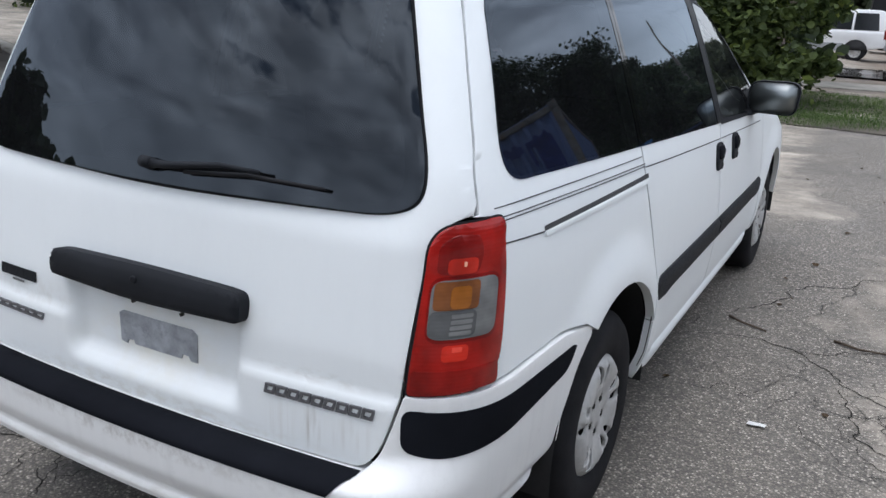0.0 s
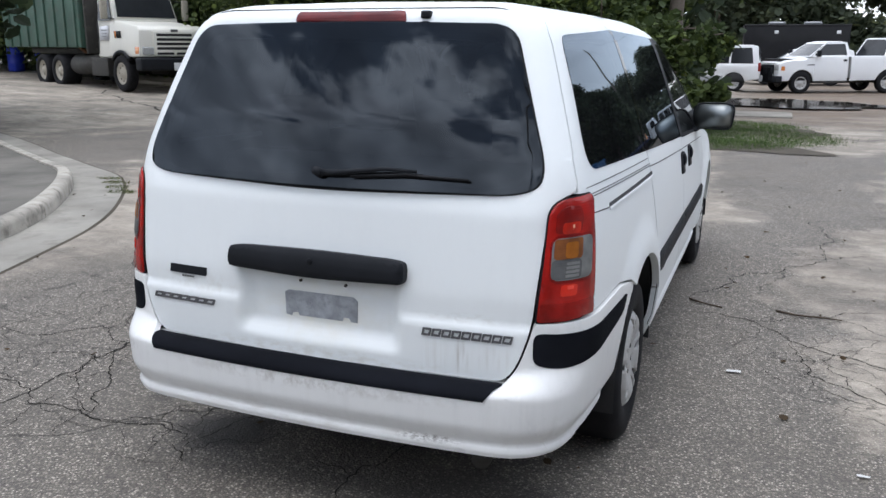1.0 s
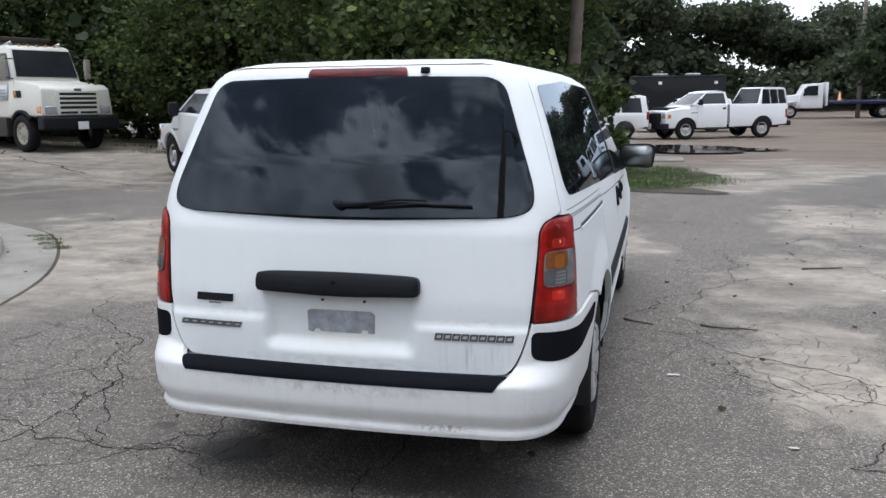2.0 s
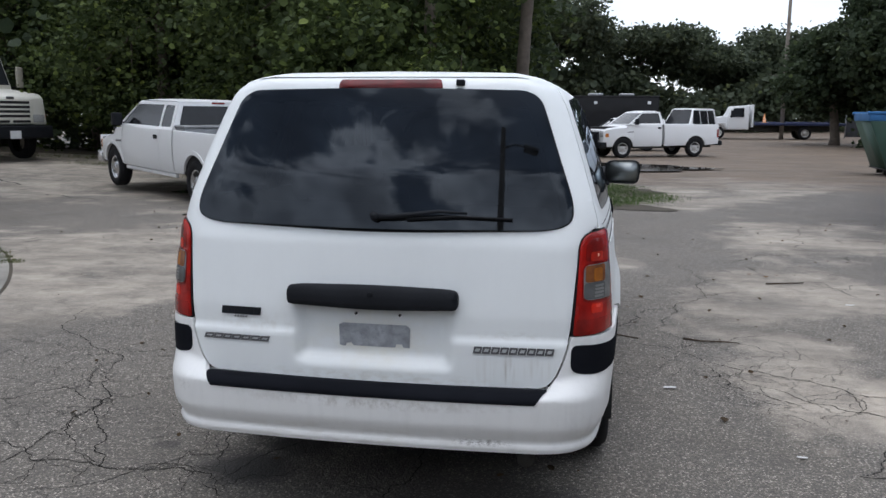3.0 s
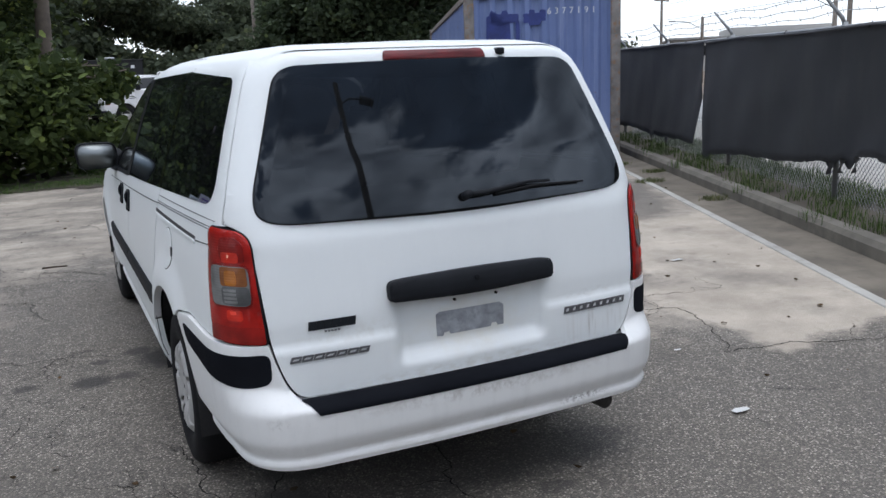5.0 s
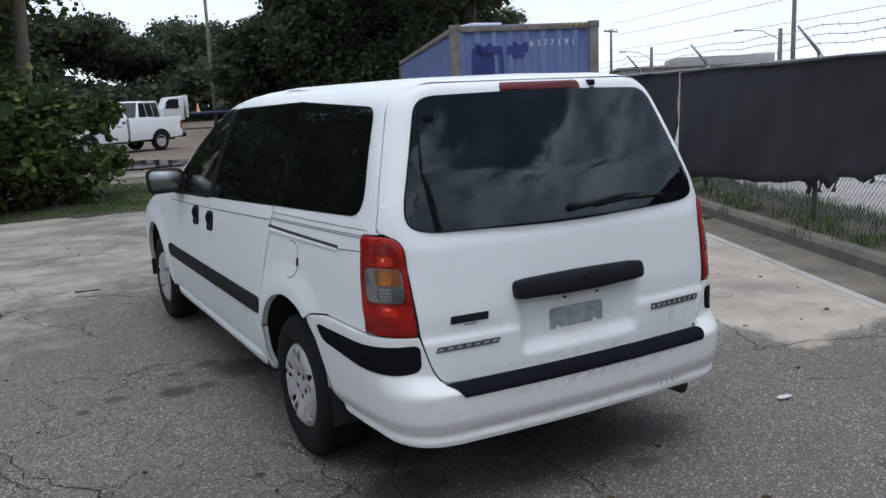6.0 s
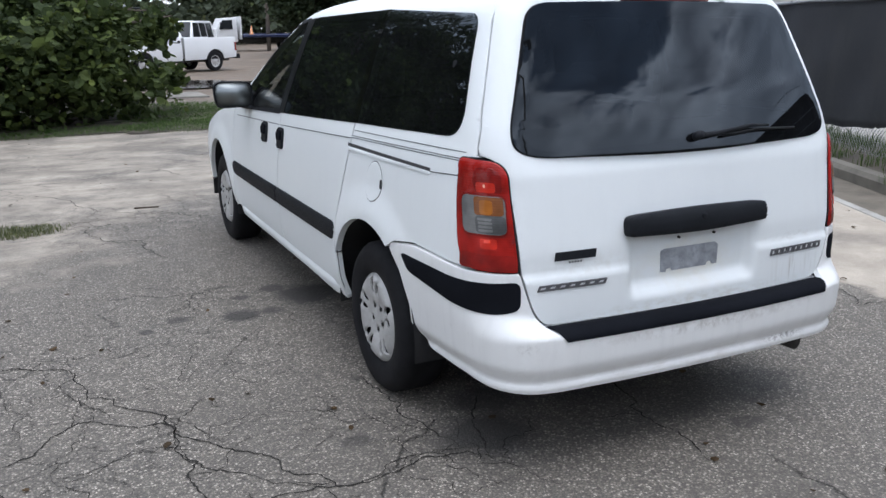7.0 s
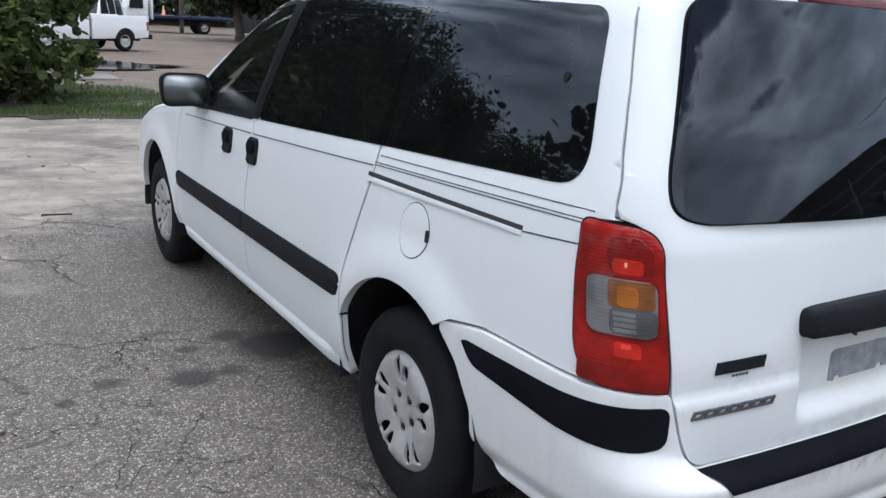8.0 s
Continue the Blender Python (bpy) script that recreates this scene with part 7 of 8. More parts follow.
def pane(pts, w, z0, k, sign, mat, parent, name="side_window", off=0.006):
    bm = prism(pts, "y", w + off - 0.012, w + off)
    narrowed(bm, z0, k)
    if sign < 0:
        for v in bm.verts:
            v.co.y = -v.co.y
        for f in bm.faces:
            f.normal_flip()
    return part(name, bm, mat, parent, smooth=False)


def arch_line(cx, r, base, up=True, n=12):
    """Points of a wheel opening from front to back, its foot at the height base."""
    a0 = math.asin(max(-1, min(1, (base - r * 0.86) / r)))
    return [(cx + r * math.cos(a), r * 0.86 + r * math.sin(a)) for a in np.linspace(a0, math.pi - a0, n)]


def grid_panel(rows):
    """A skin through rows of points."""
    bm = bmesh.new()
    vs = [[bm.verts.new(p) for p in row] for row in rows]
    for a, b in zip(vs, vs[1:]):
        for k in range(len(a) - 1):
            bm.faces.new((a[k], a[k + 1], b[k + 1], b[k]))
    bmesh.ops.recalc_face_normals(bm, faces=bm.faces[:])
    return bm


def make_pickup(m, label, wb=3.5, cab=1.75, hood=1.28, roof=1.93, rail=1.40, w=0.98, tyre=0.40, open_gate=False, dark_nose=False, ram=False, rim=None, group="pickups in the yard"):
    """A pickup facing +x, its rear axle over the origin."""
    t = thing("pickup_truck", m, label, "pickup truck", group)
    nose, tail, sill, ar = wb + 0.92, -1.20, 0.50, tyre * 1.22
    cr = wb - 0.80 - cab
    bz, lean = rail + 0.01, 0.20
    cowl, top_f, top_r = wb - 0.32, wb - 1.12, cr + 0.10

    def half(x, z):
        """Half the width of the body by place along it and height."""
        y = w - 0.10 * ((z - 0.92) / 0.62) ** 2 * (1 if z < 0.92 else 0.45)
        if z > bz:
            y -= lean * (z - bz) + 0.02 * step(bz, bz + 0.05, z)
        return y - 0.10 * step(wb + 0.25, nose + 0.15, x) ** 1.5

    def surf_of(sg):
        return lambda x, z: Vector((x, sg * half(x, z), z))

    fender_top = [(cowl + 0.08, bz - 0.05), (wb - 0.1, hood - 0.10 if ram else hood - 0.03), (wb + 0.45, hood - 0.20 if ram else hood - 0.05), (nose - 0.10, hood - 0.30 if ram else hood - 0.12), (nose, hood - 0.42 if ram else hood - 0.20)]
    door_a, door_b = (cr + 0.60 if cab > 1.9 else cr + 0.10), wb - 0.52
    for sg in (1, -1):
        surf, o = surf_of(sg), -sg
        arch = [(x, z) for x, z in arch_line(0, ar, 0.52)]
        line = [(tail, rail - 0.02), (tail, 0.58), (-ar * 0.95, 0.56)] + arch[::-1] + [(cr - 0.03, sill), (cr - 0.03, rail)]
        part("bed_side", sheet(surf, o, line, depth=0.05, da=0.25, dz=0.06, roll=0.004), WHITE_TRUCK, t)
        part("bed_rail", box((tail, sg * (half(0, rail) - 0.035) - 0.045, rail - 0.05), (cr - 0.03, sg * (half(0, rail) - 0.035) + 0.03, rail + 0.012), 0.012), WHITE_TRUCK, t)
        part("bed_liner", box((tail + 0.02, sg * (w - 0.17) - 0.03, 0.80), (cr - 0.06, sg * (w - 0.17) + 0.03, rail - 0.06), 0.01), WHITE_TRUCK, t)
        part("arch_lip", sheet(surf, o, [(x, z) for x, z in arch_line(0, ar * 1.08, 0.54)] + [(x, z) for x, z in arch_line(0, ar, 0.52)[::-1]], off=0.012, depth=0.02, da=0.1, dz=0.06), WHITE_TRUCK, t)
        arch = arch_line(wb, ar, 0.52)
        line = [(door_b + 0.012, sill), (door_b + 0.012, bz - 0.03)] + fender_top + [(nose + 0.02, 0.62), (nose - 0.12, 0.50), (wb + ar * 0.98, 0.50)] + arch + [(wb - ar - 0.03, sill)]
        part("front_fender", sheet(surf, o, line, depth=0.05, da=0.12, dz=0.06, roll=0.004), WHITE_TRUCK, t)
        part("arch_lip", sheet(surf, o, arch_line(wb, ar * 1.08, 0.54) + arch_line(wb, ar, 0.52)[::-1], off=0.012, depth=0.02, da=0.1, dz=0.06), WHITE_TRUCK, t)
        door = part("door", sheet(surf, o, [(door_a, sill), (door_b, sill), (door_b, bz - 0.03), (cowl - 0.10, bz), (door_a, bz)], depth=0.03, da=0.2, dz=0.06, roll=0.003), WHITE_TRUCK, t)
        if door_a - cr > 0.2:
            part("cab_corner", sheet(surf, o, [(cr + 0.01, sill), (door_a - 0.012, sill), (door_a - 0.012, bz), (cr + 0.01, bz)], depth=0.03, da=0.2, dz=0.06, roll=0.003), WHITE_TRUCK, t)
        part("rocker", box((cr, sg * (w - 0.10) - 0.04, sill - 0.09), (wb - ar - 0.05, sg * (w - 0.10) + 0.03, sill - 0.012), 0.02), WHITE_TRUCK if ram else FRAME_STEEL, t)
        # the upper cab with its side windows
        a0, a1 = door_a + 0.05, cowl - 0.16
        glass_f = [(a0, bz + 0.05), (a1, bz + 0.05), (a1 - (a1 - top_f) * 0.86, roof - 0.10), (a0 + 0.03, roof - 0.09)]
        holes = [rounded(glass_f, 0.03, 3)]
        if cab > 1.9:
            holes.append(rounded([(cr + 0.14, bz + 0.06), (a0 - 0.07, bz + 0.05), (a0 - 0.05, roof - 0.09), (cr + 0.19, roof - 0.10)], 0.04, 3))
        house = [(cr + 0.01, bz), (cowl, bz), (top_f, roof - 0.03), (top_r, roof - 0.03)]
        shell = part("cab_side", sheet(surf, o, house, holes, depth=0.03, da=0.2, dz=0.08, roll=0.002), WHITE_TRUCK, t)
        for hole in holes:
            part("side_window", sheet(surf, o, hole, off=-0.012, depth=0.004, da=0.3, dz=0.2, roll=0), GREY_GLASS, shell, smooth=False)
        part("door_handle", sheet(surf, o, rounded([(door_a + 0.07, bz - 0.19), (door_a + 0.22, bz - 0.19), (door_a + 0.22, bz - 0.11), (door_a + 0.07, bz - 0.11)], 0.02, 3), off=0.016, depth=0.02, da=0.1, dz=0.05), BLACK_TRIM, door)
        my = half(cowl, bz) + 0.13
        mir = part("door_mirror", box((cowl - 0.34, sg * my - 0.10, bz + 0.0), (cowl - 0.22, sg * my + 0.10, bz + 0.26), 0.035, 3), BLACK_TRIM, t)
        part("mirror_arm", tube([(cowl - 0.27, sg * (half(cowl, bz) - 0.03), bz + 0.06), (cowl - 0.27, sg * my, bz + 0.10)], 0.022, 6), BLACK_TRIM, mir)
        part("tail_lamp", sheet(lambda y, z: Vector((tail - 0.012, y, z)), -1, [(sg * (w - 0.16), 0.86), (sg * (w - 0.02), 0.86), (sg * (w - 0.02), 1.22), (sg * (w - 0.16), 1.22)], depth=0.05, da=0.2, dz=0.2), LAMP_RED, t, "red tail lamp")
        part("tail_lamp_side", sheet(surf, o, [(tail - 0.01, 0.86), (tail + 0.10, 0.86), (tail + 0.10, 1.22), (tail - 0.01, 1.22)], off=0.006, depth=0.02, da=0.2, dz=0.2), LAMP_RED, t)
        part("head_lamp", box((nose - 0.16, sg * (w - 0.26) - 0.16, hood - 0.42), (nose + 0.025, sg * (w - 0.26) + 0.12, hood - 0.20), 0.03, 3), LAMP_CLEAR, t)
        part("indicator", sheet(surf, o, [(nose - 0.22, hood - 0.42), (nose - 0.06, hood - 0.42), (nose - 0.08, hood - 0.26), (nose - 0.20, hood - 0.26)], off=0.008, depth=0.015, da=0.2, dz=0.2), LAMP_ORANGE, t)
        part("side_badge", sheet(surf, o, [(wb - 0.50, bz - 0.33), (wb - 0.20, bz - 0.34), (wb - 0.20, bz - 0.30), (wb - 0.50, bz - 0.29)], off=0.006, depth=0.008, da=0.2, dz=0.2), BADGE, t)
        for cx in (0, wb):
            part("wheel_well", prism(arch_line(cx, ar * 1.02, 0.52), "y", sg * 0.45, sg * (w - 0.055)), DARK, t)
            road_wheel(t, cx, sg * (w - 0.145), tyre, 0.25, sg, rim or COVER)
    # roof, windscreen, rear window, hood
    xs = np.linspace(top_r, top_f, 9)
    roof_rows = []
    for x in xs:
        f = (x - top_r) / (top_f - top_r)
        e = half(x, roof - 0.03)
        roof_rows.append([(x, e * u, roof - 0.03 + (0.035 * (1 - u ** 4) + 0.012) * min(1.0, 6 * f + 0.1, 6 * (1 - f) + 0.1)) for u in np.linspace(-1, 1, 13)])
    part("cab_roof", grid_panel(roof_rows), WHITE_TRUCK, t)

    def pane_between(xa, za, xb, zb, f0, f1, k, off):
        rows = []
        for f in np.linspace(f0, f1, 5):
            x, z = xa + (xb - xa) * f, za + (zb - za) * f
            e = half(x, z) * k
            rows.append([(x + off * (1 - 0.4 * u * u) * 1.0, e * u, z) for u in np.linspace(-1, 1, 9)])
        return grid_panel(rows)

    part("windscreen_frame", pane_between(cowl, bz, top_f, roof - 0.03, 0, 1, 1.0, 0.035), WHITE_TRUCK, t)
    part("windscreen", pane_between(cowl, bz, top_f, roof - 0.03, 0.06, 0.90, 0.90, 0.050), GREY_GLASS, t)
    part("cab_back", pane_between(cr + 0.01, sill + 0.3, cr + 0.01, bz, 0, 1, 1.0, 0.0), WHITE_TRUCK, t)
    part("cab_back_upper", pane_between(cr + 0.01, bz, top_r, roof - 0.03, 0, 1, 1.0, -0.02), WHITE_TRUCK, t)
    part("rear_window", pane_between(cr + 0.01, bz, top_r, roof - 0.03, 0.12, 0.86, 0.88, -0.034), GREY_GLASS, t)
    part("high_brake_lamp", box((top_r - 0.035, -0.13, roof - 0.065), (top_r + 0.02, 0.13, roof - 0.03), 0.008), LAMP_RED, t)
    rows = []
    for x in np.linspace(cowl + 0.10, nose - 0.02, 9):
        f = (x - cowl - 0.10) / (nose - cowl - 0.12)
        zt = np.interp(f, [0, 0.25, 0.8, 1.0], [bz - 0.02, hood + 0.02, hood - 0.04, hood - 0.16])
        e = half(x, 1.0)
        edge = float(np.interp(x, [p[0] for p in fender_top], [p[1] for p in fender_top]))
        kk = 0.70 if ram else 0.97
        rows.append([(x, e * u, edge - 0.004 + max(0.0, zt - edge) * (1 - step(kk - 0.16, kk, abs(u))) + 0.02 * (1 - u * u)) for u in np.linspace(-1, 1, 21)])
    part("hood", grid_panel(rows), WHITE_TRUCK, t)
    part("cowl", grid_panel([[(cowl - 0.04, half(cowl, bz) * u, bz - 0.005) for u in np.linspace(-1, 1, 5)], [(cowl + 0.12, half(cowl, bz) * u, bz - 0.025) for u in np.linspace(-1, 1, 5)]]), BLACK_TRIM, t)
    part("front_skin", grid_panel([[(nose + 0.005, half(nose, z) * u, z) for u in np.linspace(-1, 1, 9)] for z in np.linspace(0.55, hood - 0.16, 5)]), WHITE_TRUCK, t)
    part("grille", box((nose - 0.04, -0.50, 0.78), (nose + 0.045, 0.50, hood - 0.20), 0.02), BLACK_TRIM, t)
    for z in (0.88, 0.98, 1.08):
        if z < hood - 0.22:
            part("grille_bar", box((nose + 0.03, -0.47, z), (nose + 0.058, 0.47, z + 0.03), 0.008), BLACK_TRIM if dark_nose else CHROME, t)
    part("front_bumper", box((nose - 0.14, -w + 0.05, 0.44), (nose + 0.15, w - 0.05, 0.70), 0.05, 3), BLACK_TRIM if dark_nose else CHROME, t)
    if dark_nose:
        guard = part("brush_guard", tube([(nose + 0.12, -0.62, 0.5), (nose + 0.17, -0.60, 1.05), (nose + 0.17, 0.60, 1.05), (nose + 0.12, 0.62, 0.5)], 0.035, 8), BLACK_TRIM, t)
        for y in (-0.3, 0.0, 0.3):
            part("guard_bar", tube([(nose + 0.14, y, 0.5), (nose + 0.17, y, 1.05)], 0.025, 6), BLACK_TRIM, guard)
        part("guard_mesh", box((nose + 0.10, -0.60, 0.66), (nose + 0.15, 0.60, 1.02), 0.02), BLACK_TRIM, guard)
    # bed, tailgate, bumper, chassis
    part("bed_floor", box((tail + 0.05, -w + 0.14, 0.82), (cr - 0.05, w - 0.14, 0.86)), DARK, t)
    part("bed_front", box((cr - 0.09, -w + 0.08, 0.6), (cr - 0.04, w - 0.08, rail), 0.01), WHITE_TRUCK, t)
    for sg in (1, -1):
        part("wheel_hump", box((-0.45, sg * (w - 0.34) - 0.14, 0.5), (0.45, sg * (w - 0.34) + 0.14, 1.05), 0.1, 3), DARK, t)
    if open_gate:
        gate = part("tailgate", box((tail - 0.54, -w + 0.15, 0.855), (tail - 0.01, w - 0.15, 0.915), 0.018, 3), WHITE_TRUCK, t, "lowered white tailgate")
        part("gate_latch", box((tail - 0.552, -0.09, 0.868), (tail - 0.535, 0.09, 0.905), 0.005), BLACK_TRIM, gate)
    else:
        part("tailgate", box((tail - 0.015, -w + 0.17, 0.62), (tail + 0.05, w - 0.17, rail - 0.02), 0.015), WHITE_TRUCK, t)
    bumper = part("rear_bumper", box((tail - 0.24, -w + 0.04, 0.50), (tail - 0.04, w - 0.04, 0.70), 0.04, 3), BLACK_TRIM if dark_nose else CHROME, t)
    part("bumper_step", box((tail - 0.23, -w + 0.12, 0.695), (tail - 0.06, w - 0.12, 0.712), 0.004), BLACK_TRIM, bumper)
    part("plate_recess", box((tail - 0.248, -0.17, 0.53), (tail - 0.23, 0.17, 0.67), 0.006), DARK, bumper)
    part("chassis", box((tail, -0.45, 0.40), (nose - 0.2, 0.45, 0.62), 0.02), FRAME_STEEL, t)
    part("inner_body", box((cr + 0.05, -w + 0.32, 0.55), (nose - 0.15, w - 0.32, bz - 0.08), 0.02), DARK, t)
    for cx in (0, wb):
        part("axle", tube([(cx, -w + 0.2, tyre), (cx, w - 0.2, tyre)], 0.05, 8), FRAME_STEEL, t)
    return t


def lift(x, y):
    return height(x, y) + 0.0


# the nearer pickup, its tailgate down and loaded with junk
D0 = Vector((-5.57, 11.85))
DODGE = pose(D0.x, D0.y, lift(D0.x, D0.y) - 0.0, 0, -1.5, math.degrees(math.atan2(0.62, -0.785)))
make_pickup(DODGE, "white extended-cab pickup with its tailgate lowered", wb=3.85, cab=2.15, hood=1.20, roof=1.84, rail=1.28, w=0.99, tyre=0.395, open_gate=True, ram=True, rim=CHROME)


def on_dodge(x, y, z, rz=0):
    return DODGE @ pose(x, y, z, 0, 0, rz)


box_ = thing("tool_box", on_dodge(0.80, 0, 1.10), "long grey metal tool box across the pickup bed", "tool box")
part("body", box((-0.28, -0.90, 0), (0.28, 0.90, 0.24), 0.02), GALV, box_)
part("lid", box((-0.30, -0.92, 0.24), (0.30, 0.92, 0.29), 0.015), GALV, box_)
part("tool_tray", box((-0.6, -0.85, -0.26), (-0.3, 0.85, 0.10), 0.02), GALV, box_)
b = thing("plywood_sheet", on_dodge(-1.25, 0.42, 0.925, 8), "stained wooden board lying on the tailgate", "board")
part("board", box((-0.34, -0.42, 0), (0.34, 0.38, 0.045), 0.008), plain("stained_board", (0.30, 0.22, 0.14), 0.8, grain=30, patch=6, vary=0.6, dirt=0.7), b)
b = thing("red_crate", on_dodge(-1.30, -0.52, 0.925, 12), "red plastic crate with a dark screen front", "crate")
part("shell", box((-0.12, -0.14, 0), (0.12, 0.14, 0.28), 0.02), RED_CAR, b)
part("front_panel", box((-0.132, -0.10, 0.03), (-0.118, 0.10, 0.22), 0.005), DARK, b)
b = thing("white_carton", on_dodge(-0.95, -0.30, 0.87, -10), "white carton with purple print bars", "carton")
part("carton", box((-0.12, -0.42, 0), (0.12, 0.30, 0.56), 0.01), plain("white_card", (0.62, 0.60, 0.66), 0.8, dirt=0.3), b)
for k in range(3):
    part("print_bar", box((-0.124, -0.34, 0.30 + k * 0.08), (-0.1205, 0.22 - 0.08 * k, 0.335 + k * 0.08)), plain("purple_print", (0.20, 0.12, 0.42), 0.7), b)
rng_ = random.Random(3)
b = thing("junk_heap", on_dodge(-0.95, -0.05, 0.87), "heap of crumpled scrap and rags in the pickup bed", "scrap", kind="stuff")
bm = bmesh.new()
for k in range(46):
    add_box(bm, (-0.09, -0.07, -0.03), (0.09, 0.07, 0.05), 0.015, 1, Matrix.Translation((rng_.uniform(-0.3, 0.25), rng_.uniform(-0.5, 0.5), rng_.uniform(0.03, 0.30))) @ Euler((rng_.uniform(0, 3), rng_.uniform(0, 3), rng_.uniform(0, 3))).to_matrix().to_4x4())
SCRAP = Nodes("mixed_scrap")
g_ = SCRAP.add("ShaderNodeNewGeometry")
SCRAP.set(Base_Color=SCRAP.ramp(g_.outputs["Random Per Island"], (0.0, (0.02, 0.02, 0.025)), (0.4, (0.15, 0.13, 0.12)), (0.6, (0.5, 0.5, 0.52)), (1.0, (0.62, 0.60, 0.58))), Roughness=0.6)
part("scrap", bm, SCRAP.mat, b, smooth=False)
b = thing("black_bag", on_dodge(-0.75, 0.55, 0.87), "black rubbish bag in the pickup bed", "bag")
bag = bmesh.new()
bmesh.ops.create_icosphere(bag, subdivisions=3, radius=0.24)
for v in bag.verts:
    v.co *= 1 + 0.25 * noise.noise(v.co * 7)
    v.co.z = max(v.co.z * 0.9, -0.16) + 0.16
part("bag", bag, BLACK_TRIM, b)
# silver cans and rags under the tail
for k, (dx, dy, s) in enumerate(((-1.22, 0.62, 1.0), (-1.30, 0.28, 0.9))):
    c_ = thing("paint_can", DODGE @ pose(dx, dy, 0.0, 0, 0, 20 * k), "dented silver paint can on the ground", "can", "cans below the pickup")
    part("can", lathe([(0.001, 0.0), (0.11 * s, 0.0), (0.11 * s, 0.25 * s), (0.10 * s, 0.26 * s), (0.001, 0.25 * s)], 20, "z"), GALV, c_)
    part("band", lathe([(0.113 * s, 0.10 * s), (0.115 * s, 0.11 * s), (0.113 * s, 0.125 * s)], 20, "z"), DARK, c_)
# jug shape added to paint the red-orange reflection behind the bumper
c_ = thing("orange_reflection_jug", DODGE @ pose(-0.85, -0.35, 0.0), "orange jug shape in place of a reflection below the bumper", "jug")
part("jug", lathe([(0.001, 0), (0.11, 0.01), (0.12, 0.14), (0.06, 0.24), (0.03, 0.28), (0.001, 0.28)], 16, "z"), plain("orange_reflection", (0.22, 0.07, 0.03), 0.5), c_)

# pickups and cars standing far across the yard
P1 = (4.95, 37.3)
make_pickup(pose(P1[0], P1[1], lift(*P1) + 0.02, 0, 0.5, 208), "white work pickup with a black brush guard", wb=3.68, cab=1.24, hood=1.34, roof=2.04, rail=1.44, w=1.01, tyre=0.42, dark_nose=True)


def make_suv(m, label, paint, L=4.9, H=1.85, lower=None, group="cars across the yard"):
    """A boxy estate car facing +x, its tail at x = 0."""
    t = thing("estate_car", m, label, "car", group)
    w, wb0, wb1, tyre = 0.95, 1.0, L - 0.95, 0.37
    ar = tyre * 1.17
    low = [(0.02, 0.55), (0.0, 1.12), (L - 1.35, 1.12), (L - 0.1, 0.98), (L, 0.8), (L, 0.45)] + arch_line(wb1, ar, 0.45) + [(wb1 - ar - 0.04, 0.36), (wb0 + ar + 0.04, 0.36)] + arch_line(wb0, ar, 0.45)
    part("body", prism(low, "y", -w, w, 0.04), paint, t)
    house = [(0.02, 1.10), (0.18, H - 0.06), (0.4, H), (L - 2.35, H), (L - 2.1, H - 0.05), (L - 1.30, 1.10)]
    cab_ = part("cabin", narrowed(prism(house, "y", -w + 0.03, w - 0.03, 0.03), 1.1, 0.2), paint, t)
    for sg in (1, -1):
        for a, b in ((0.28, 1.15), (1.23, 2.1), (2.18, L - 1.65)):
            s = 0.35 if b > L - 2.0 else 0
            pane([(a, 1.16), (b, 1.16), (b - s, H - 0.12), (a + (0.1 if a < 0.5 else 0), H - 0.12)], w - 0.03, 1.1, 0.2, sg, GREY_GLASS, cab_)
        part("tail_lamp", box((-0.012, sg * (w - 0.09) - 0.09, 0.85), (0.10, sg * (w - 0.09) + 0.094, 1.2), 0.02), LAMP_RED, t, "red tail lamp")
        if lower:
            part("lower_cladding", box((wb0 + ar, sg * w - 0.01, 0.37), (wb1 - ar, sg * w + 0.012, 0.66), 0.01), lower, t)
        for cx in (wb0, wb1):
            part("wheel_well", prism(arch_line(cx, ar * 1.005, 0.42), "y", sg * 0.45, sg * (w - 0.012)), DARK, t)
            road_wheel(t, cx, sg * (w - 0.13), tyre, 0.23, sg)
    slope = Vector((0.80, 0, -(H - 1.15))).normalized()
    a_, b_ = Vector((L - 2.08, 0, H - 0.10)), Vector((L - 1.40, 0, 1.20))
    up_ = Vector((-slope.z, 0, slope.x)) * 0.045
    bm = bmesh.new()
    bm.faces.new([bm.verts.new(v) for v in (a_ + up_ + Vector((0, 0.62, 0)), a_ + up_ - Vector((0, 0.62, 0)), b_ + up_ - Vector((0, 0.80, 0)), b_ + up_ + Vector((0, 0.80, 0)))])
    part("windscreen", bm, GREY_GLASS, cab_, smooth=False)
    part("rear_window", box((0.045, -0.7, 1.2), (0.12, 0.7, H - 0.16), 0.02), GREY_GLASS, cab_)
    part("rear_bumper", box((-0.10, -w + 0.03, 0.45), (0.05, w - 0.03, 0.68), 0.03), lower or BLACK_TRIM, t)
    part("front_bumper", box((L - 0.05, -w + 0.03, 0.40), (L + 0.08, w - 0.03, 0.66), 0.03), lower or BLACK_TRIM, t)
    return t


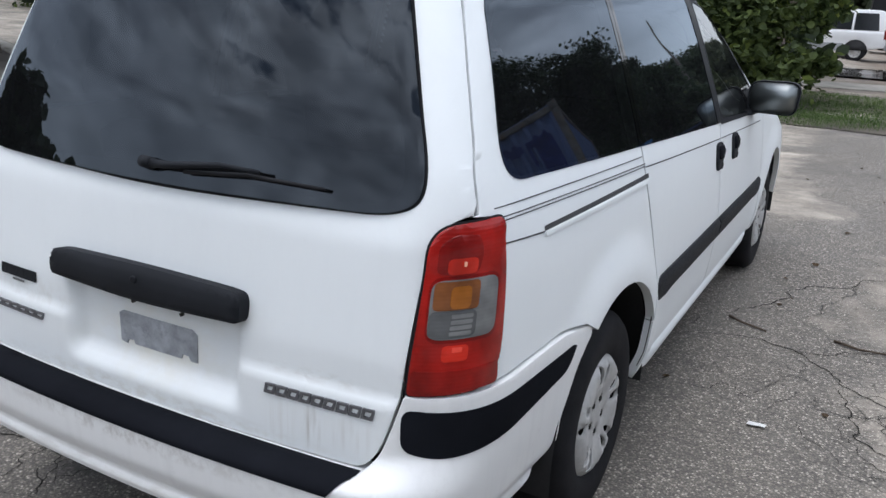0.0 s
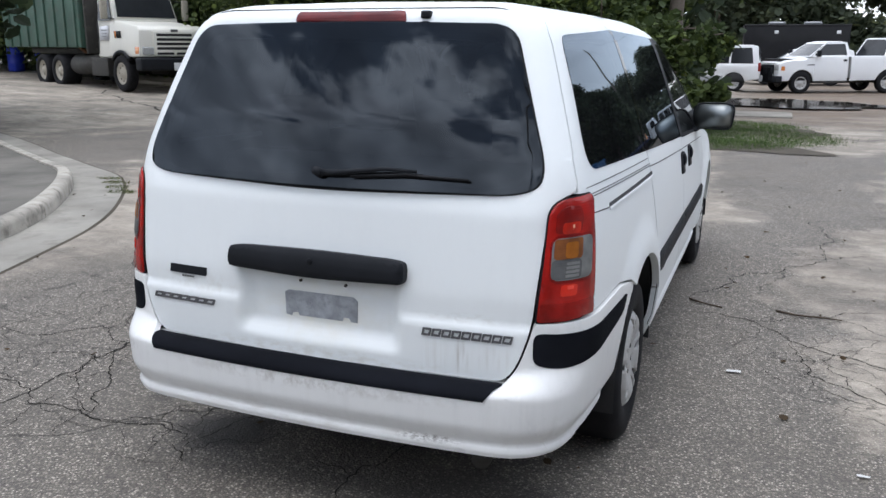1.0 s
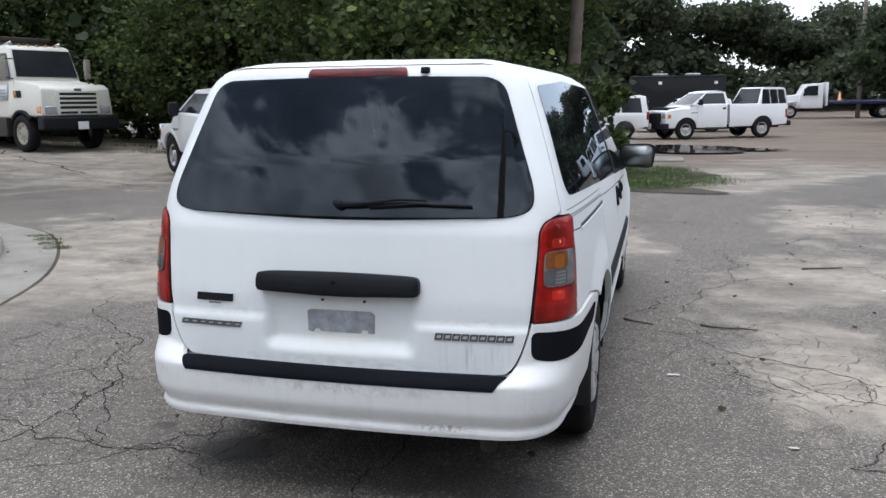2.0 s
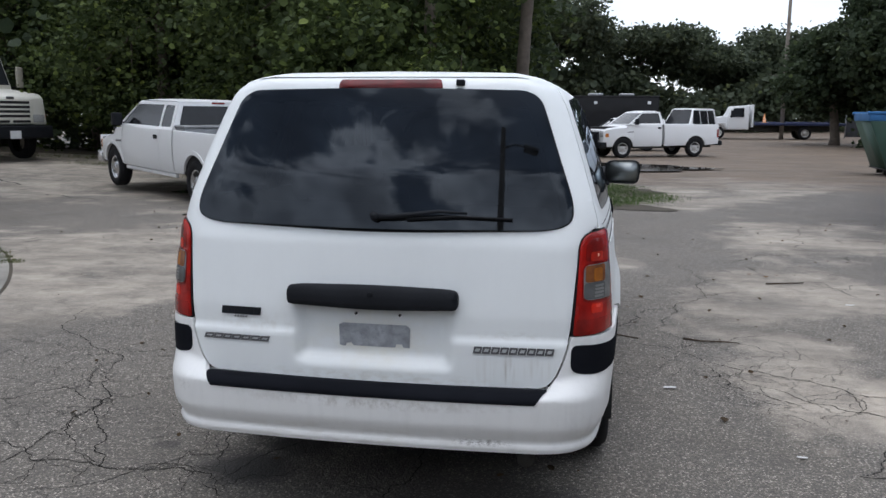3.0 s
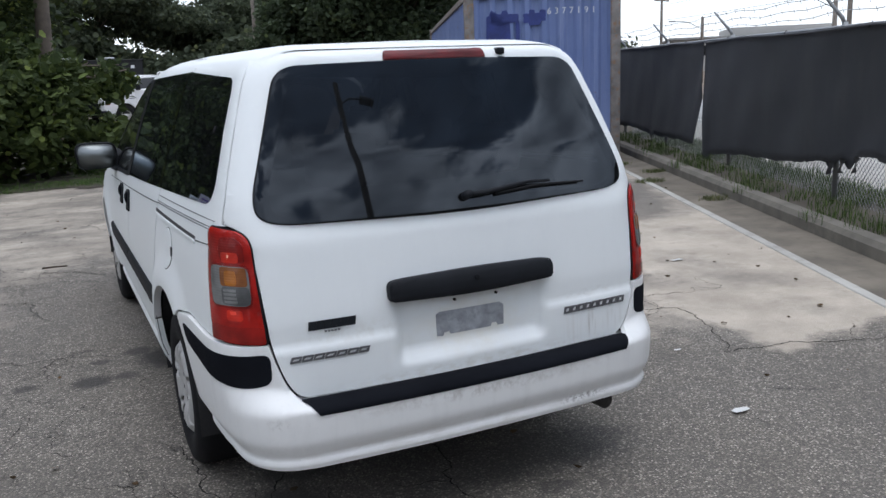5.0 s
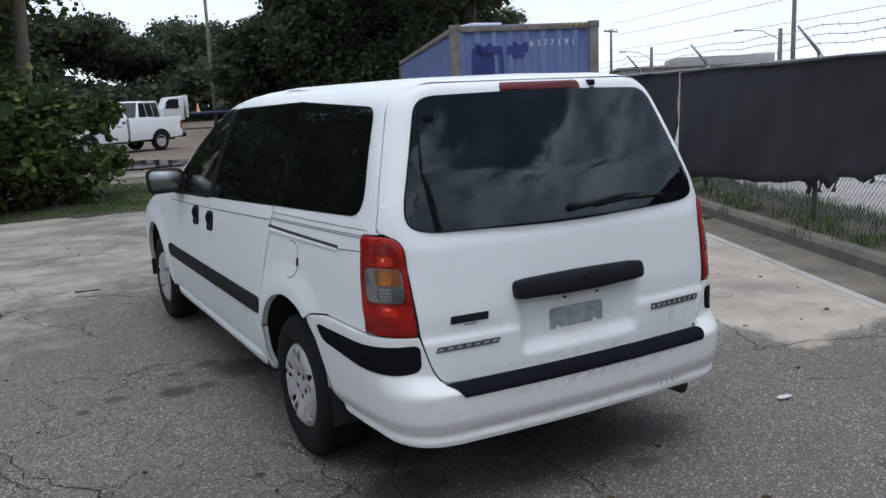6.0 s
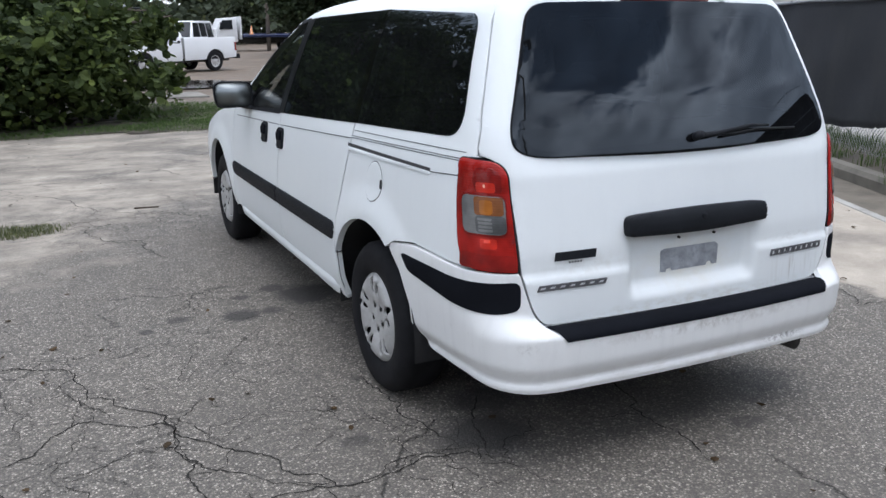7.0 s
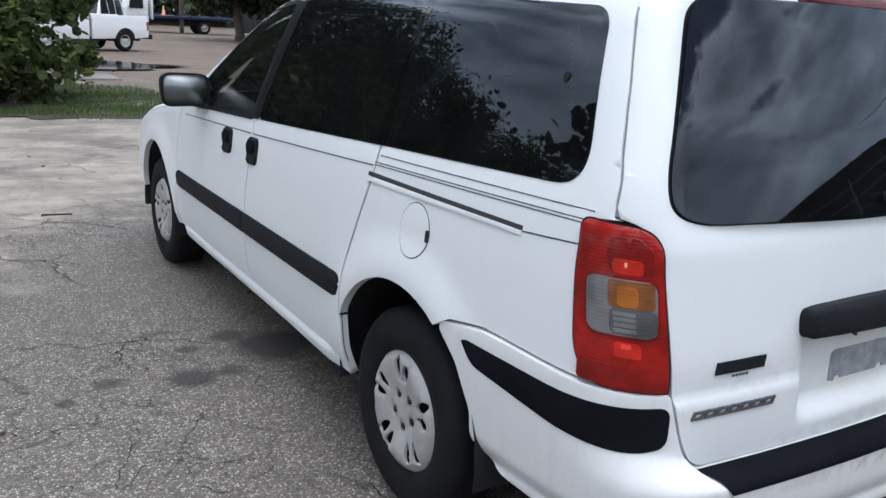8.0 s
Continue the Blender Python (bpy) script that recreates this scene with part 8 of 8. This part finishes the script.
make_suv(pose(7.75, 52.2, lift(7.4, 51.6), 0, 0, 236), "white high-roofed estate car behind the work pickup", WHITE_TRUCK, L=4.9, H=2.2)
make_suv(pose(0.6, 35.4, lift(0.6, 35.4), 0, 0, 180), "white estate car with grey lower panels", WHITE_TRUCK, lower=SILVER_GREY, H=1.9)
make_suv(pose(4.6, 43.0, lift(4.6, 43), 0, 0, 184), "white estate car parked behind the pickups", WHITE_TRUCK, H=1.7)
make_suv(pose(-1.6, 39.5, lift(-1.6, 39.5), 0, 0, 180), "white high-roofed passenger van across the yard", WHITE_TRUCK, L=5.4, H=2.15)

# dark trailer behind the parked cars
tr = thing("box_trailer", pose(-0.8, 50.5, lift(1, 50), 0, 0, 4), "long black trailer with roof units", "trailer")
part("body", box((0, -1.2, 0.55), (5.5, 1.2, 2.92), 0.08, 3), BLACK_PAINT, tr)
part("roof_edge", box((-0.02, -1.22, 2.84), (5.52, 1.22, 2.95), 0.03), BLACK_PAINT, tr)
for x in (1.3, 3.2):
    part("roof_unit", box((x, -0.45, 2.95), (x + 0.9, 0.45, 3.12), 0.08, 3), GALV, tr)
for x in (1.6, 4.8):
    part("marker_plate", box((x, -1.212, 2.45), (x + 0.2, -1.19, 2.62), 0.01), WHITE_MARK, tr)
for x in (2.3, 3.2):
    for sg in (1, -1):
        road_wheel(tr, x, sg * 1.0, 0.37, 0.25, sg)
part("frame", box((0, -0.9, 0.4), (6.3, 0.9, 0.56), 0.02), FRAME_STEEL, tr)

# flatbed recovery truck
fb = thing("flatbed_truck", pose(15.6, 63.3, lift(15.6, 63.3), 0, 0, 181) @ Matrix.Scale(0.92, 4), "white-cabbed truck with a long dark blue flatbed", "truck")
part("hood", prism([(5.3, 0.75), (6.9, 0.75), (6.9, 1.45), (6.6, 1.7), (5.3, 1.85)], "y", -0.95, 0.95, 0.08), WHITE_TRUCK, fb)
part("cab", narrowed(prism([(3.7, 0.75), (5.4, 0.75), (5.4, 1.8), (5.0, 2.62), (3.7, 2.70)], "y", -1.1, 1.1, 0.08), 1.8, 0.12), WHITE_TRUCK, fb)
for sg in (1, -1):
    pane([(4.1, 1.75), (5.2, 1.75), (4.9, 2.45), (4.1, 2.48)], 1.1, 1.8, 0.12, sg, GREY_GLASS, fb)
    part("fender", prism([(5.45, 0.75)] + [(6.05 + 0.6 * math.cos(a), 0.55 + 0.6 * math.sin(a)) for a in np.linspace(2.9, 0.25, 9)] + [(6.75, 0.9), (6.7, 1.25), (5.4, 1.35)], "y", sg * 0.75, sg * 1.12), WHITE_TRUCK, fb)
    road_wheel(fb, 6.05, sg * 0.98, 0.5, 0.28, sg)
    road_wheel(fb, -0.6, sg * 0.95, 0.5, 0.5, sg)
    part("mirror", box((5.05, sg * 1.3 - 0.08, 1.7), (5.15, sg * 1.3 + 0.08, 2.3), 0.03), BLACK_TRIM, fb)
part("bulkhead", box((3.35, -1.1, 0.95), (3.5, 1.1, 2.75), 0.03), WHITE_TRUCK, fb)
part("deck", box((-3.6, -1.25, 1.10), (3.3, 1.25, 1.32), 0.03), BLUE_PAINT, fb)
part("deck_rail", box((-3.6, -1.29, 1.25), (3.3, -1.24, 1.40), 0.01), BLUE_PAINT, fb)
part("chassis", box((-2.6, -0.45, 0.65), (6.7, 0.45, 1.05), 0.02), FRAME_STEEL, fb)
part("tool_locker", box((1.2, -1.15, 0.6), (2.8, -0.7, 1.05), 0.02), GALV, fb)
part("front_bumper", box((6.85, -1.1, 0.45), (7.1, 1.1, 0.8), 0.05), CHROME, fb)
cone = thing("traffic_cone", pose(13.4, 62.9, lift(15.6, 63.3) + 1.218, 0, 0, 0), "orange traffic cone on the flatbed", "cone")
part("cone", lathe([(0.16, 0.04), (0.14, 0.05), (0.03, 0.66), (0.001, 0.67)], 16, "z"), LAMP_ORANGE, cone)
part("foot", box((-0.2, -0.2, 0), (0.2, 0.2, 0.04), 0.01), LAMP_ORANGE, cone)


def make_dump_truck(m):
    """A roll-off truck facing +x, its front axle over the origin."""
    t = thing("roll_off_truck", m, "white roll-off truck carrying a dark green container", "truck")
    w = 1.08
    hood = part("hood", prism([(-0.75, 1.0), (-0.75, 2.05), (0.9, 1.86), (1.05, 1.75), (1.10, 1.0), (0.62, 1.0)] + [(0.62 * math.cos(a), 0.52 + 0.62 * math.sin(a)) for a in np.linspace(0.9, 2.25, 10)], "y", -w, w, 0.05), CREAM, t)
    for v in hood.data.vertices:
        if v.co.z > 1.5 and abs(v.co.y) > 0.5:
            v.co.y *= 1 - 0.16 * (v.co.z - 1.5)
    cab_ = part("cab", narrowed(prism([(-1.55, 0.95), (-0.37, 0.95), (-0.37, 2.05), (-0.66, 2.94), (-0.86, 3.02), (-1.55, 3.02)], "y", -1.02, 1.02, 0.06), 2.0, 0.12), CREAM, t)
    for sg in (1, -1):
        pane([(-1.41, 2.02), (-0.57, 2.02), (-0.82, 2.78), (-1.41, 2.80)], 1.02, 2.0, 0.12, sg, GREY_GLASS, cab_)
        part("door_gap", prism([(-1.47, 1.05), (-1.45, 1.05), (-1.45, 2.0), (-1.47, 2.0)], "y", sg * 0.99, sg * 1.027), GROOVE, t)
        part("door_sign", prism([(-1.35, 1.45), (-0.78, 1.45), (-0.75, 1.88), (-1.31, 1.85)], "y", sg * 1.018, sg * 1.028), plain("grey_sign", (0.62, 0.63, 0.66), 0.6), t)
        for k in range(3):
            part("sign_bar", prism([(-1.22, 1.55 + k * 0.09), (-0.88, 1.55 + k * 0.09), (-0.88, 1.59 + k * 0.09), (-1.22, 1.59 + k * 0.09)], "y", sg * 1.027, sg * 1.031), SILVER_GREY, t)
        for k in range(3):
            part("hood_vent", prism([(-0.35 + k * 0.14, 1.52), (-0.28 + k * 0.14, 1.52), (-0.31 + k * 0.14, 1.72), (-0.38 + k * 0.14, 1.72)], "y", sg * 1.03, sg * 1.07), DARK if k else LAMP_ORANGE, t)
        part("head_lamp", box((0.86, sg * 0.80 - 0.20, 1.06), (1.115, sg * 0.80 + 0.20, 1.28), 0.03), LAMP_CLEAR, t)
        part("indicator", box((0.80, sg * 0.97 - 0.11, 1.06), (1.05, sg * 0.97 + 0.125, 1.28), 0.03), LAMP_ORANGE, t)
        part("wheel_lip", prism([(0.66 * math.cos(a), 0.52 + 0.66 * math.sin(a)) for a in np.linspace(0.7, 2.5, 12)] + [(0.58 * math.cos(a), 0.52 + 0.58 * math.sin(a)) for a in np.linspace(2.5, 0.7, 12)], "y", sg * (w - 0.1), sg * (w + 0.05)), BLACK_TRIM, t)
        road_wheel(t, 0, sg * 0.98, 0.52, 0.30, sg, PALE_RIM)
        for x in (-4.05, -5.30):
            road_wheel(t, x, sg * 0.92, 0.52, 0.56, sg, PALE_RIM)
        arm = part("mirror", box((-0.47, sg * 1.30 - 0.10, 2.05), (-0.37, sg * 1.30 + 0.10, 2.66), 0.03), PALE_RIM, t)
        part("mirror_arm", tube([(-0.45, sg * 0.96, 2.62), (-0.42, sg * 1.30, 2.60)], 0.018, 6), BLACK_TRIM, arm)
        part("mirror_arm", tube([(-0.40, sg * 0.98, 2.05), (-0.42, sg * 1.30, 2.10)], 0.018, 6), BLACK_TRIM, arm)
        part("fuel_tank", tube([(-3.3, sg * 0.82, 0.72), (-1.9, sg * 0.82, 0.72)], 0.30, 18), FRAME_STEEL, t)
        part("cab_step", box((-1.9, sg * 0.98 - 0.12, 0.42), (-0.85, sg * 0.98 + 0.1, 0.95), 0.02), FRAME_STEEL, t)
    bm = bmesh.new()
    vs = []
    for x, y, z in ((-0.385, 0.93, 2.10), (-0.385, -0.93, 2.10), (-0.645, -0.86, 2.86), (-0.645, 0.86, 2.86)):
        vs.append(bm.verts.new((x + 0.035, y, z + 0.02)))
    bm.faces.new(vs)
    part("windscreen", bm, GREY_GLASS, cab_, smooth=False)
    part("grille_surround", box((1.02, -0.66, 1.02), (1.13, 0.66, 1.72), 0.03), CREAM, t)
    for k in range(4):
        z = 1.20 + k * 0.125
        part("grille_opening", box((1.11, -0.56, z), (1.137, 0.56, z + 0.075), 0.01), DARK, t)
    for y in (-0.30, 0.30):
        part("grille_opening", box((1.11, y - 0.26, 1.06), (1.137, y + 0.26, 1.125), 0.01), DARK, t)
    part("maker_badge", box((1.12, -0.11, 1.70), (1.15, 0.11, 1.77), 0.02), BADGE, t)
    part("front_bumper", box((0.92, -1.15, 0.62), (1.28, 1.15, 0.98), 0.06, 3), BLACK_TRIM, t)
    part("plate", box((1.28, -0.16, 0.62), (1.292, 0.16, 0.84), 0.004), WHITE_MARK, t, "blank white plate")
    part("chassis", box((-7.2, -0.45, 0.75), (0.9, 0.45, 1.02), 0.02), FRAME_STEEL, t)
    for y in (-0.55, 0.40):
        part("hoist_rail", box((-7.6, y, 1.04), (-2.4, y + 0.15, 1.22), 0.02), FRAME_STEEL, t)
    part("hoist_arm", tube([(-2.55, -0.9, 1.1), (-3.3, -1.14, 1.5), (-3.9, -1.16, 3.3), (-3.8, -0.6, 3.6)], 0.06, 8), RUST, t)
    part("head_board", box((-2.16, -1.1, 1.05), (-2.06, 1.1, 2.9), 0.03), FRAME_STEEL, t)
    part("box_wall", box((-8.2, -1.2, 1.24), (-2.26, 1.2, 3.35), 0.03), DUMP_GREEN, t)
    for k in range(8):
        part("box_rib", box((-7.6 + k * 0.72, -1.25, 1.26), (-7.50 + k * 0.72, 1.25, 3.2), 0.01), DUMP_GREEN, t)
    part("box_band", box((-8.22, -1.26, 3.2), (-2.24, 1.26, 3.36), 0.03), RUSTY_BAND, t)
    part("tarp", box((-8.25, -1.29, 2.75), (-4.4, 1.29, 3.42), 0.06, 3), DUMP_BLUE, t, "blue tarpaulin over the rear of the load")
    for k in range(5):
        part("cab_marker_lamp", box((-0.86, -0.57 + 0.27 * k, 3.00), (-0.76, -0.51 + 0.27 * k, 3.06), 0.012), LAMP_ORANGE, t)
    for y in (-0.78, 0.70):
        part("air_horn", tube([(-1.2, y, 3.05), (-0.8, y, 3.08)], [0.03, 0.05], 8), CHROME, t)
    return t


RUSTY_BAND = plain("rust_brown_band", (0.050, 0.036, 0.030), 0.8, grain=30, patch=2, vary=0.4, dirt=0.5)
CREAM = car_paint("cream_truck_paint", (0.70, 0.685, 0.62), 0.2)
PALE_RIM = plain("dirty_pale_rim", (0.38, 0.35, 0.29), 0.7, grain=40, dirt=0.6)
make_dump_truck(pose(-16.0, 18.35, height(-16.0, 18.35), 0, 0, -21))
for k, (x, y) in enumerate(((-25.6, 23.2), (-26.4, 22.6), (-25.3, 24.4))):
    b = thing("blue_drum", pose(x, y, height(x, y), 0, 0, 30 * k), "blue plastic drum beside the truck", "drum", "drums beside the truck")
    part("drum", lathe([(0.001, 0), (0.28, 0.0), (0.30, 0.05), (0.30, 0.3), (0.31, 0.32), (0.30, 0.34), (0.30, 0.6), (0.31, 0.62), (0.30, 0.64), (0.28, 0.92), (0.001, 0.92)], 20, "z"), plain("blue_plastic", (0.01, 0.03, 0.35), 0.5), b)

# ---- poles, street lamps, wires, far building ----
def pole(x, y, tall, r, label, arms=(), lamp=None, wood=True, group="poles along the street", small=1.0):
    p = thing("utility_pole" if not lamp else "street_lamp", Matrix.Translation((x, y, height(x, y))), label, "pole", group)
    part("shaft", tube([(0, 0, -0.2), (0, 0, tall * 0.5), (0, 0, tall)], [r, r * 0.85, r * 0.65], 10), PALE_BARK if wood else GALV, p)
    for z, half, az in arms:
        c, s = math.cos(az) * half, math.sin(az) * half
        part("cross_arm", tube([(-c, -s, z), (c, s, z)], 0.06, 6), PALE_BARK, p)
        for f in (-0.9, -0.4, 0.4, 0.9):
            part("insulator", tube([(c * f, s * f, z + 0.05), (c * f, s * f, z + 0.22)], 0.04, 6), GALV, p)
    if lamp:
        z, reach, az = lamp
        dx, dy = math.cos(az), math.sin(az)
        part("lamp_arm", tube([(0, 0, z - 0.3 * reach), (dx * reach * 0.5, dy * reach * 0.5, z - 0.04 * reach), (dx * reach, dy * reach, z)], 0.035 * small, 8), GALV, p)
        head = box((-0.05 * small, -0.16 * small, -0.09 * small), (0.75 * small, 0.16 * small, 0.06 * small), 0.06 * small, 3, Matrix.Translation((dx * reach, dy * reach, z)) @ Matrix.Rotation(az, 4, "Z"))
        part("lamp_head", head, GALV, p)
    return p


pole(14.6, 62.6, 12.5, 0.16, "wooden utility pole across the yard")
pole(45, 52, 6.4, 0.14, "wooden pole with a short cross arm beyond the street", arms=((6.2, 1.0, 0.3),))
pole(40, 42, 4.4, 0.15, "stout wooden pole with a street lamp", lamp=(4.15, 2.0, 2.9), small=0.6)
pole(29, 22.5, 4.1, 0.13, "weathered wooden pole with a street lamp", lamp=(4.1, 1.6, 2.6), small=0.5)
pole(31, 23.4, 7.5, 0.12, "tall wooden pole beyond the fence", arms=((7.2, 1.1, 0.9),))
pole(0.85, -4.5, 5.9, 0.075, "dark slender lamp pole at the yard's edge", lamp=(5.75, 0.45, -0.2), small=0.38)
pole(13, -2.0, 8.0, 0.14, "wooden utility pole beside the street", arms=((7.6, 1.1, 0.4),))
for k, (z, o) in enumerate(((3.2, 0), (4.2, 0.4), (4.9, 0.8), (6.2, 0.3))):
    bm = bmesh.new()
    a, b = Vector((60, 70, z + 2.5 + k * 0.6)), Vector((22, -12, z + 2.2 + k * 0.4))
    pts = [a.lerp(b, i / 24) + Vector((o, 0, -1.6 * (i / 24) * (1 - i / 24))) for i in range(25)]
    add_tube(bm, pts, 0.014, 4)
    tagged(part("overhead_wire", bm, SEAL), "thin black overhead wire along the street", "wire", "overhead wires")
bm = tube([Vector((-30, 55, 9.5)).lerp(Vector((12, 62, 12.0)), i / 16) + Vector((0, 0, -2.5 * (i / 16) * (1 - i / 16))) for i in range(17)], 0.02, 4)
tagged(part("overhead_wire", bm, SEAL), "thin black overhead wire along the street", "wire", "overhead wires")

WALL = plain("pale_building_wall", (0.42, 0.41, 0.39), 0.85, grain=20, patch=0.4, vary=0.12, relief=0.2)
bld = thing("warehouse", pose(62, 64, 0, 0, 0, -38), "long low pale warehouse beyond the street", "building")
part("wall", box((-4, 0, 0), (46, 18, 3.5), 0.05), WALL, bld)
part("roof", box((-4.4, -0.4, 3.5), (46.4, 18.4, 3.75), 0.05), plain("grey_roof_edge", (0.28, 0.28, 0.27), 0.8), bld)
part("raised_bay", box((2, 2, 3.75), (12, 14, 4.6), 0.05), WALL, bld)
for k in range(9):
    win = part("window", box((-1 + k * 5, -0.06, 1.9), (1.6 + k * 5, 0.02, 2.9), 0.02), DARK, bld)
    part("pane", box((-0.9 + k * 5, -0.075, 2.0), (1.5 + k * 5, -0.062, 2.8)), GREY_GLASS, win)
# low wall and dark fence at the far side of the yard
rear_f = thing("yard_fence", pose(20, 66, height(20, 66), 0, 0, -4), "dark screened fence at the far side of the yard", "fence")
for k in range(9):
    part("fence_panel", box((k * 3.0, 0, 0.1), (k * 3.0 + 2.92, 0.05, 1.8), 0.01), SCREEN, rear_f)
    part("fence_post", tube([(k * 3.0 - 0.04, 0.02, 0), (k * 3.0 - 0.04, 0.02, 2.0)], 0.04, 8), GALV, rear_f)

# ---- puddle, litter, twigs, leaves ----
def water_material():
    n = Nodes("dirty_water")
    v = n.coords()
    n.bump(n.noise(v, 6, 3), 0.02, 0.01)
    return n.set(Base_Color=n.ramp(n.noise(v, 1.5, 4), (0.3, (0.02, 0.018, 0.015)), (0.7, (0.04, 0.036, 0.03))), Roughness=0.06, Specular_IOR_Level=0.6)


def blotch(name, x, y, rx, ry, mat, seed, z=0.006, n=40, rough=0.25):
    rng = random.Random(seed)
    bm = bmesh.new()
    ph = [rng.uniform(0, 6.28) for _ in range(5)]
    pts = []
    for k in range(n):
        a = k * 2 * math.pi / n
        r = 1 + rough * (math.sin(2 * a + ph[0]) * 0.4 + math.sin(3 * a + ph[1]) * 0.35 + math.sin(5 * a + ph[2]) * 0.3 + math.sin(9 * a + ph[3]) * 0.2)
        px, py = x + rx * r * math.cos(a), y + ry * r * math.sin(a)
        pts.append(bm.verts.new((px, py, z + height(px, py))))
    c = bm.verts.new((x, y, z + height(x, y)))
    for k in range(n):
        bm.faces.new((c, pts[k], pts[(k + 1) % n]))
    return part(name, bm, mat)


WATER = water_material()
for k, (x, y, rx, ry) in enumerate(((1.2, 25.6, 2.7, 3.3), (-1.7, 26.6, 2.4, 2.6), (3.5, 25.2, 1.5, 0.9), (-6.4, 13.6, 1.4, 0.5), (-4.9, 9.6, 0.7, 0.3))):
    tagged(blotch("puddle", x, y, rx, ry, WATER, 40 + k, 0.05 if y > 20 else 0.006), "shallow dark puddle on the yard", "puddle", kind="structure")
tagged(blotch("soil_patch", 0.1, 12.15, 1.7, 0.85, EARTH, 61, 0.012, 90, 0.5), "dark soil under the grass patch", "soil", kind="structure")
tagged(blotch("soil_patch", -2.6, 13.6, 3.2, 1.7, EARTH, 62, 0.010), "dark soil below the bushes", "soil", kind="structure")
tagged(blotch("soil_patch", 0.6, 14.8, 1.4, 1.2, EARTH, 63, 0.014, 90, 0.5), "dark soil under the grass patch", "soil", kind="structure")
for k, (x, y, rx, ry) in enumerate(((-6.5, 18.3, 3.5, 1.2), (-10.5, 20.6, 3.5, 1.3), (-15, 22.2, 4, 1.3), (-20.5, 22.6, 4, 1.4))):
    tagged(blotch("soil_patch", x, y, rx, ry, EARTH, 64 + k, 0.02), "dark leaf litter below the bushes", "soil", kind="structure")

slab_bm = box((-0.6, 18.4, -0.12), (1.7, 20.0, 0.02), 0.012)
tagged(part("concrete_slab", slab_bm, GUTTER_GREY), "broken pale concrete slab beside the grass", "slab", kind="structure")

TWIG = plain("dry_twig", (0.07, 0.05, 0.035), 0.9, grain=80)
for k, pts in enumerate((((0.93, 3.12), (1.0, 3.05), (1.13, 3.0)), ((1.44, 3.06), (1.55, 3.0), (1.72, 3.02), (1.80, 2.99)), ((-1.4, 5.6), (-1.2, 5.55)), ((2.4, 5.2), (2.75, 5.3)))):
    tagged(part("twig", tube([(x, y, 0.009 + 0.004 * (i % 2)) for i, (x, y) in enumerate(pts)], [0.008, 0.006, 0.005, 0.003][:len(pts)], 5), TWIG), "thin dry twig lying on the asphalt", "twig", "twigs on the asphalt")
PAPER = plain("white_litter", (0.62, 0.62, 0.6), 0.8)
for k, (x, y, s) in enumerate(((1.43, 0.27, 0.026), (1.75, 1.05, 0.014), (3.2, 2.7, 0.03), (2.9, 4.4, 0.02), (1.25, 1.95, 0.02), (3.5, 3.6, 0.02), (5.0, 6.3, 0.06))):
    rr = random.Random(k)
    bm = bmesh.new()
    g_ = [[bm.verts.new((x + s * (i - 1.5) * 1.1 + rr.uniform(-0.2, 0.2) * s, y + s * (j - 1) * 0.7 + rr.uniform(-0.2, 0.2) * s, 0.008 + s * rr.uniform(0.05, 0.25))) for i in range(4)] for j in range(3)]
    for j in range(2):
        for i in range(3):
            bm.faces.new((g_[j][i], g_[j][i + 1], g_[j + 1][i + 1], g_[j + 1][i]))
    bmesh.ops.recalc_face_normals(bm, faces=bm.faces[:])
    tagged(part("paper_scrap", bm, PAPER), "crumpled white paper scrap on the asphalt", "litter", "litter on the asphalt")
rng_l = np.random.default_rng(9)
n_ = 420
pts = np.stack([rng_l.uniform(-6, 6, n_), rng_l.uniform(-3, 11, n_), np.full(n_, 0.006)], 1)
co, fc = leaves(pts, 0.03, up=3.0, rng=rng_l)
co[:, 2] = np.clip(np.abs(co[:, 2]), 0.004, 0.02)
tagged(new("fallen_leaves", stuff_mesh("fallen_leaves", co, fc, leaf_material("dead_leaf", (0.05, 0.035, 0.02), (0.16, 0.10, 0.05), 2))), "small dead leaves and grit on the asphalt", "leaf litter", kind="stuff")
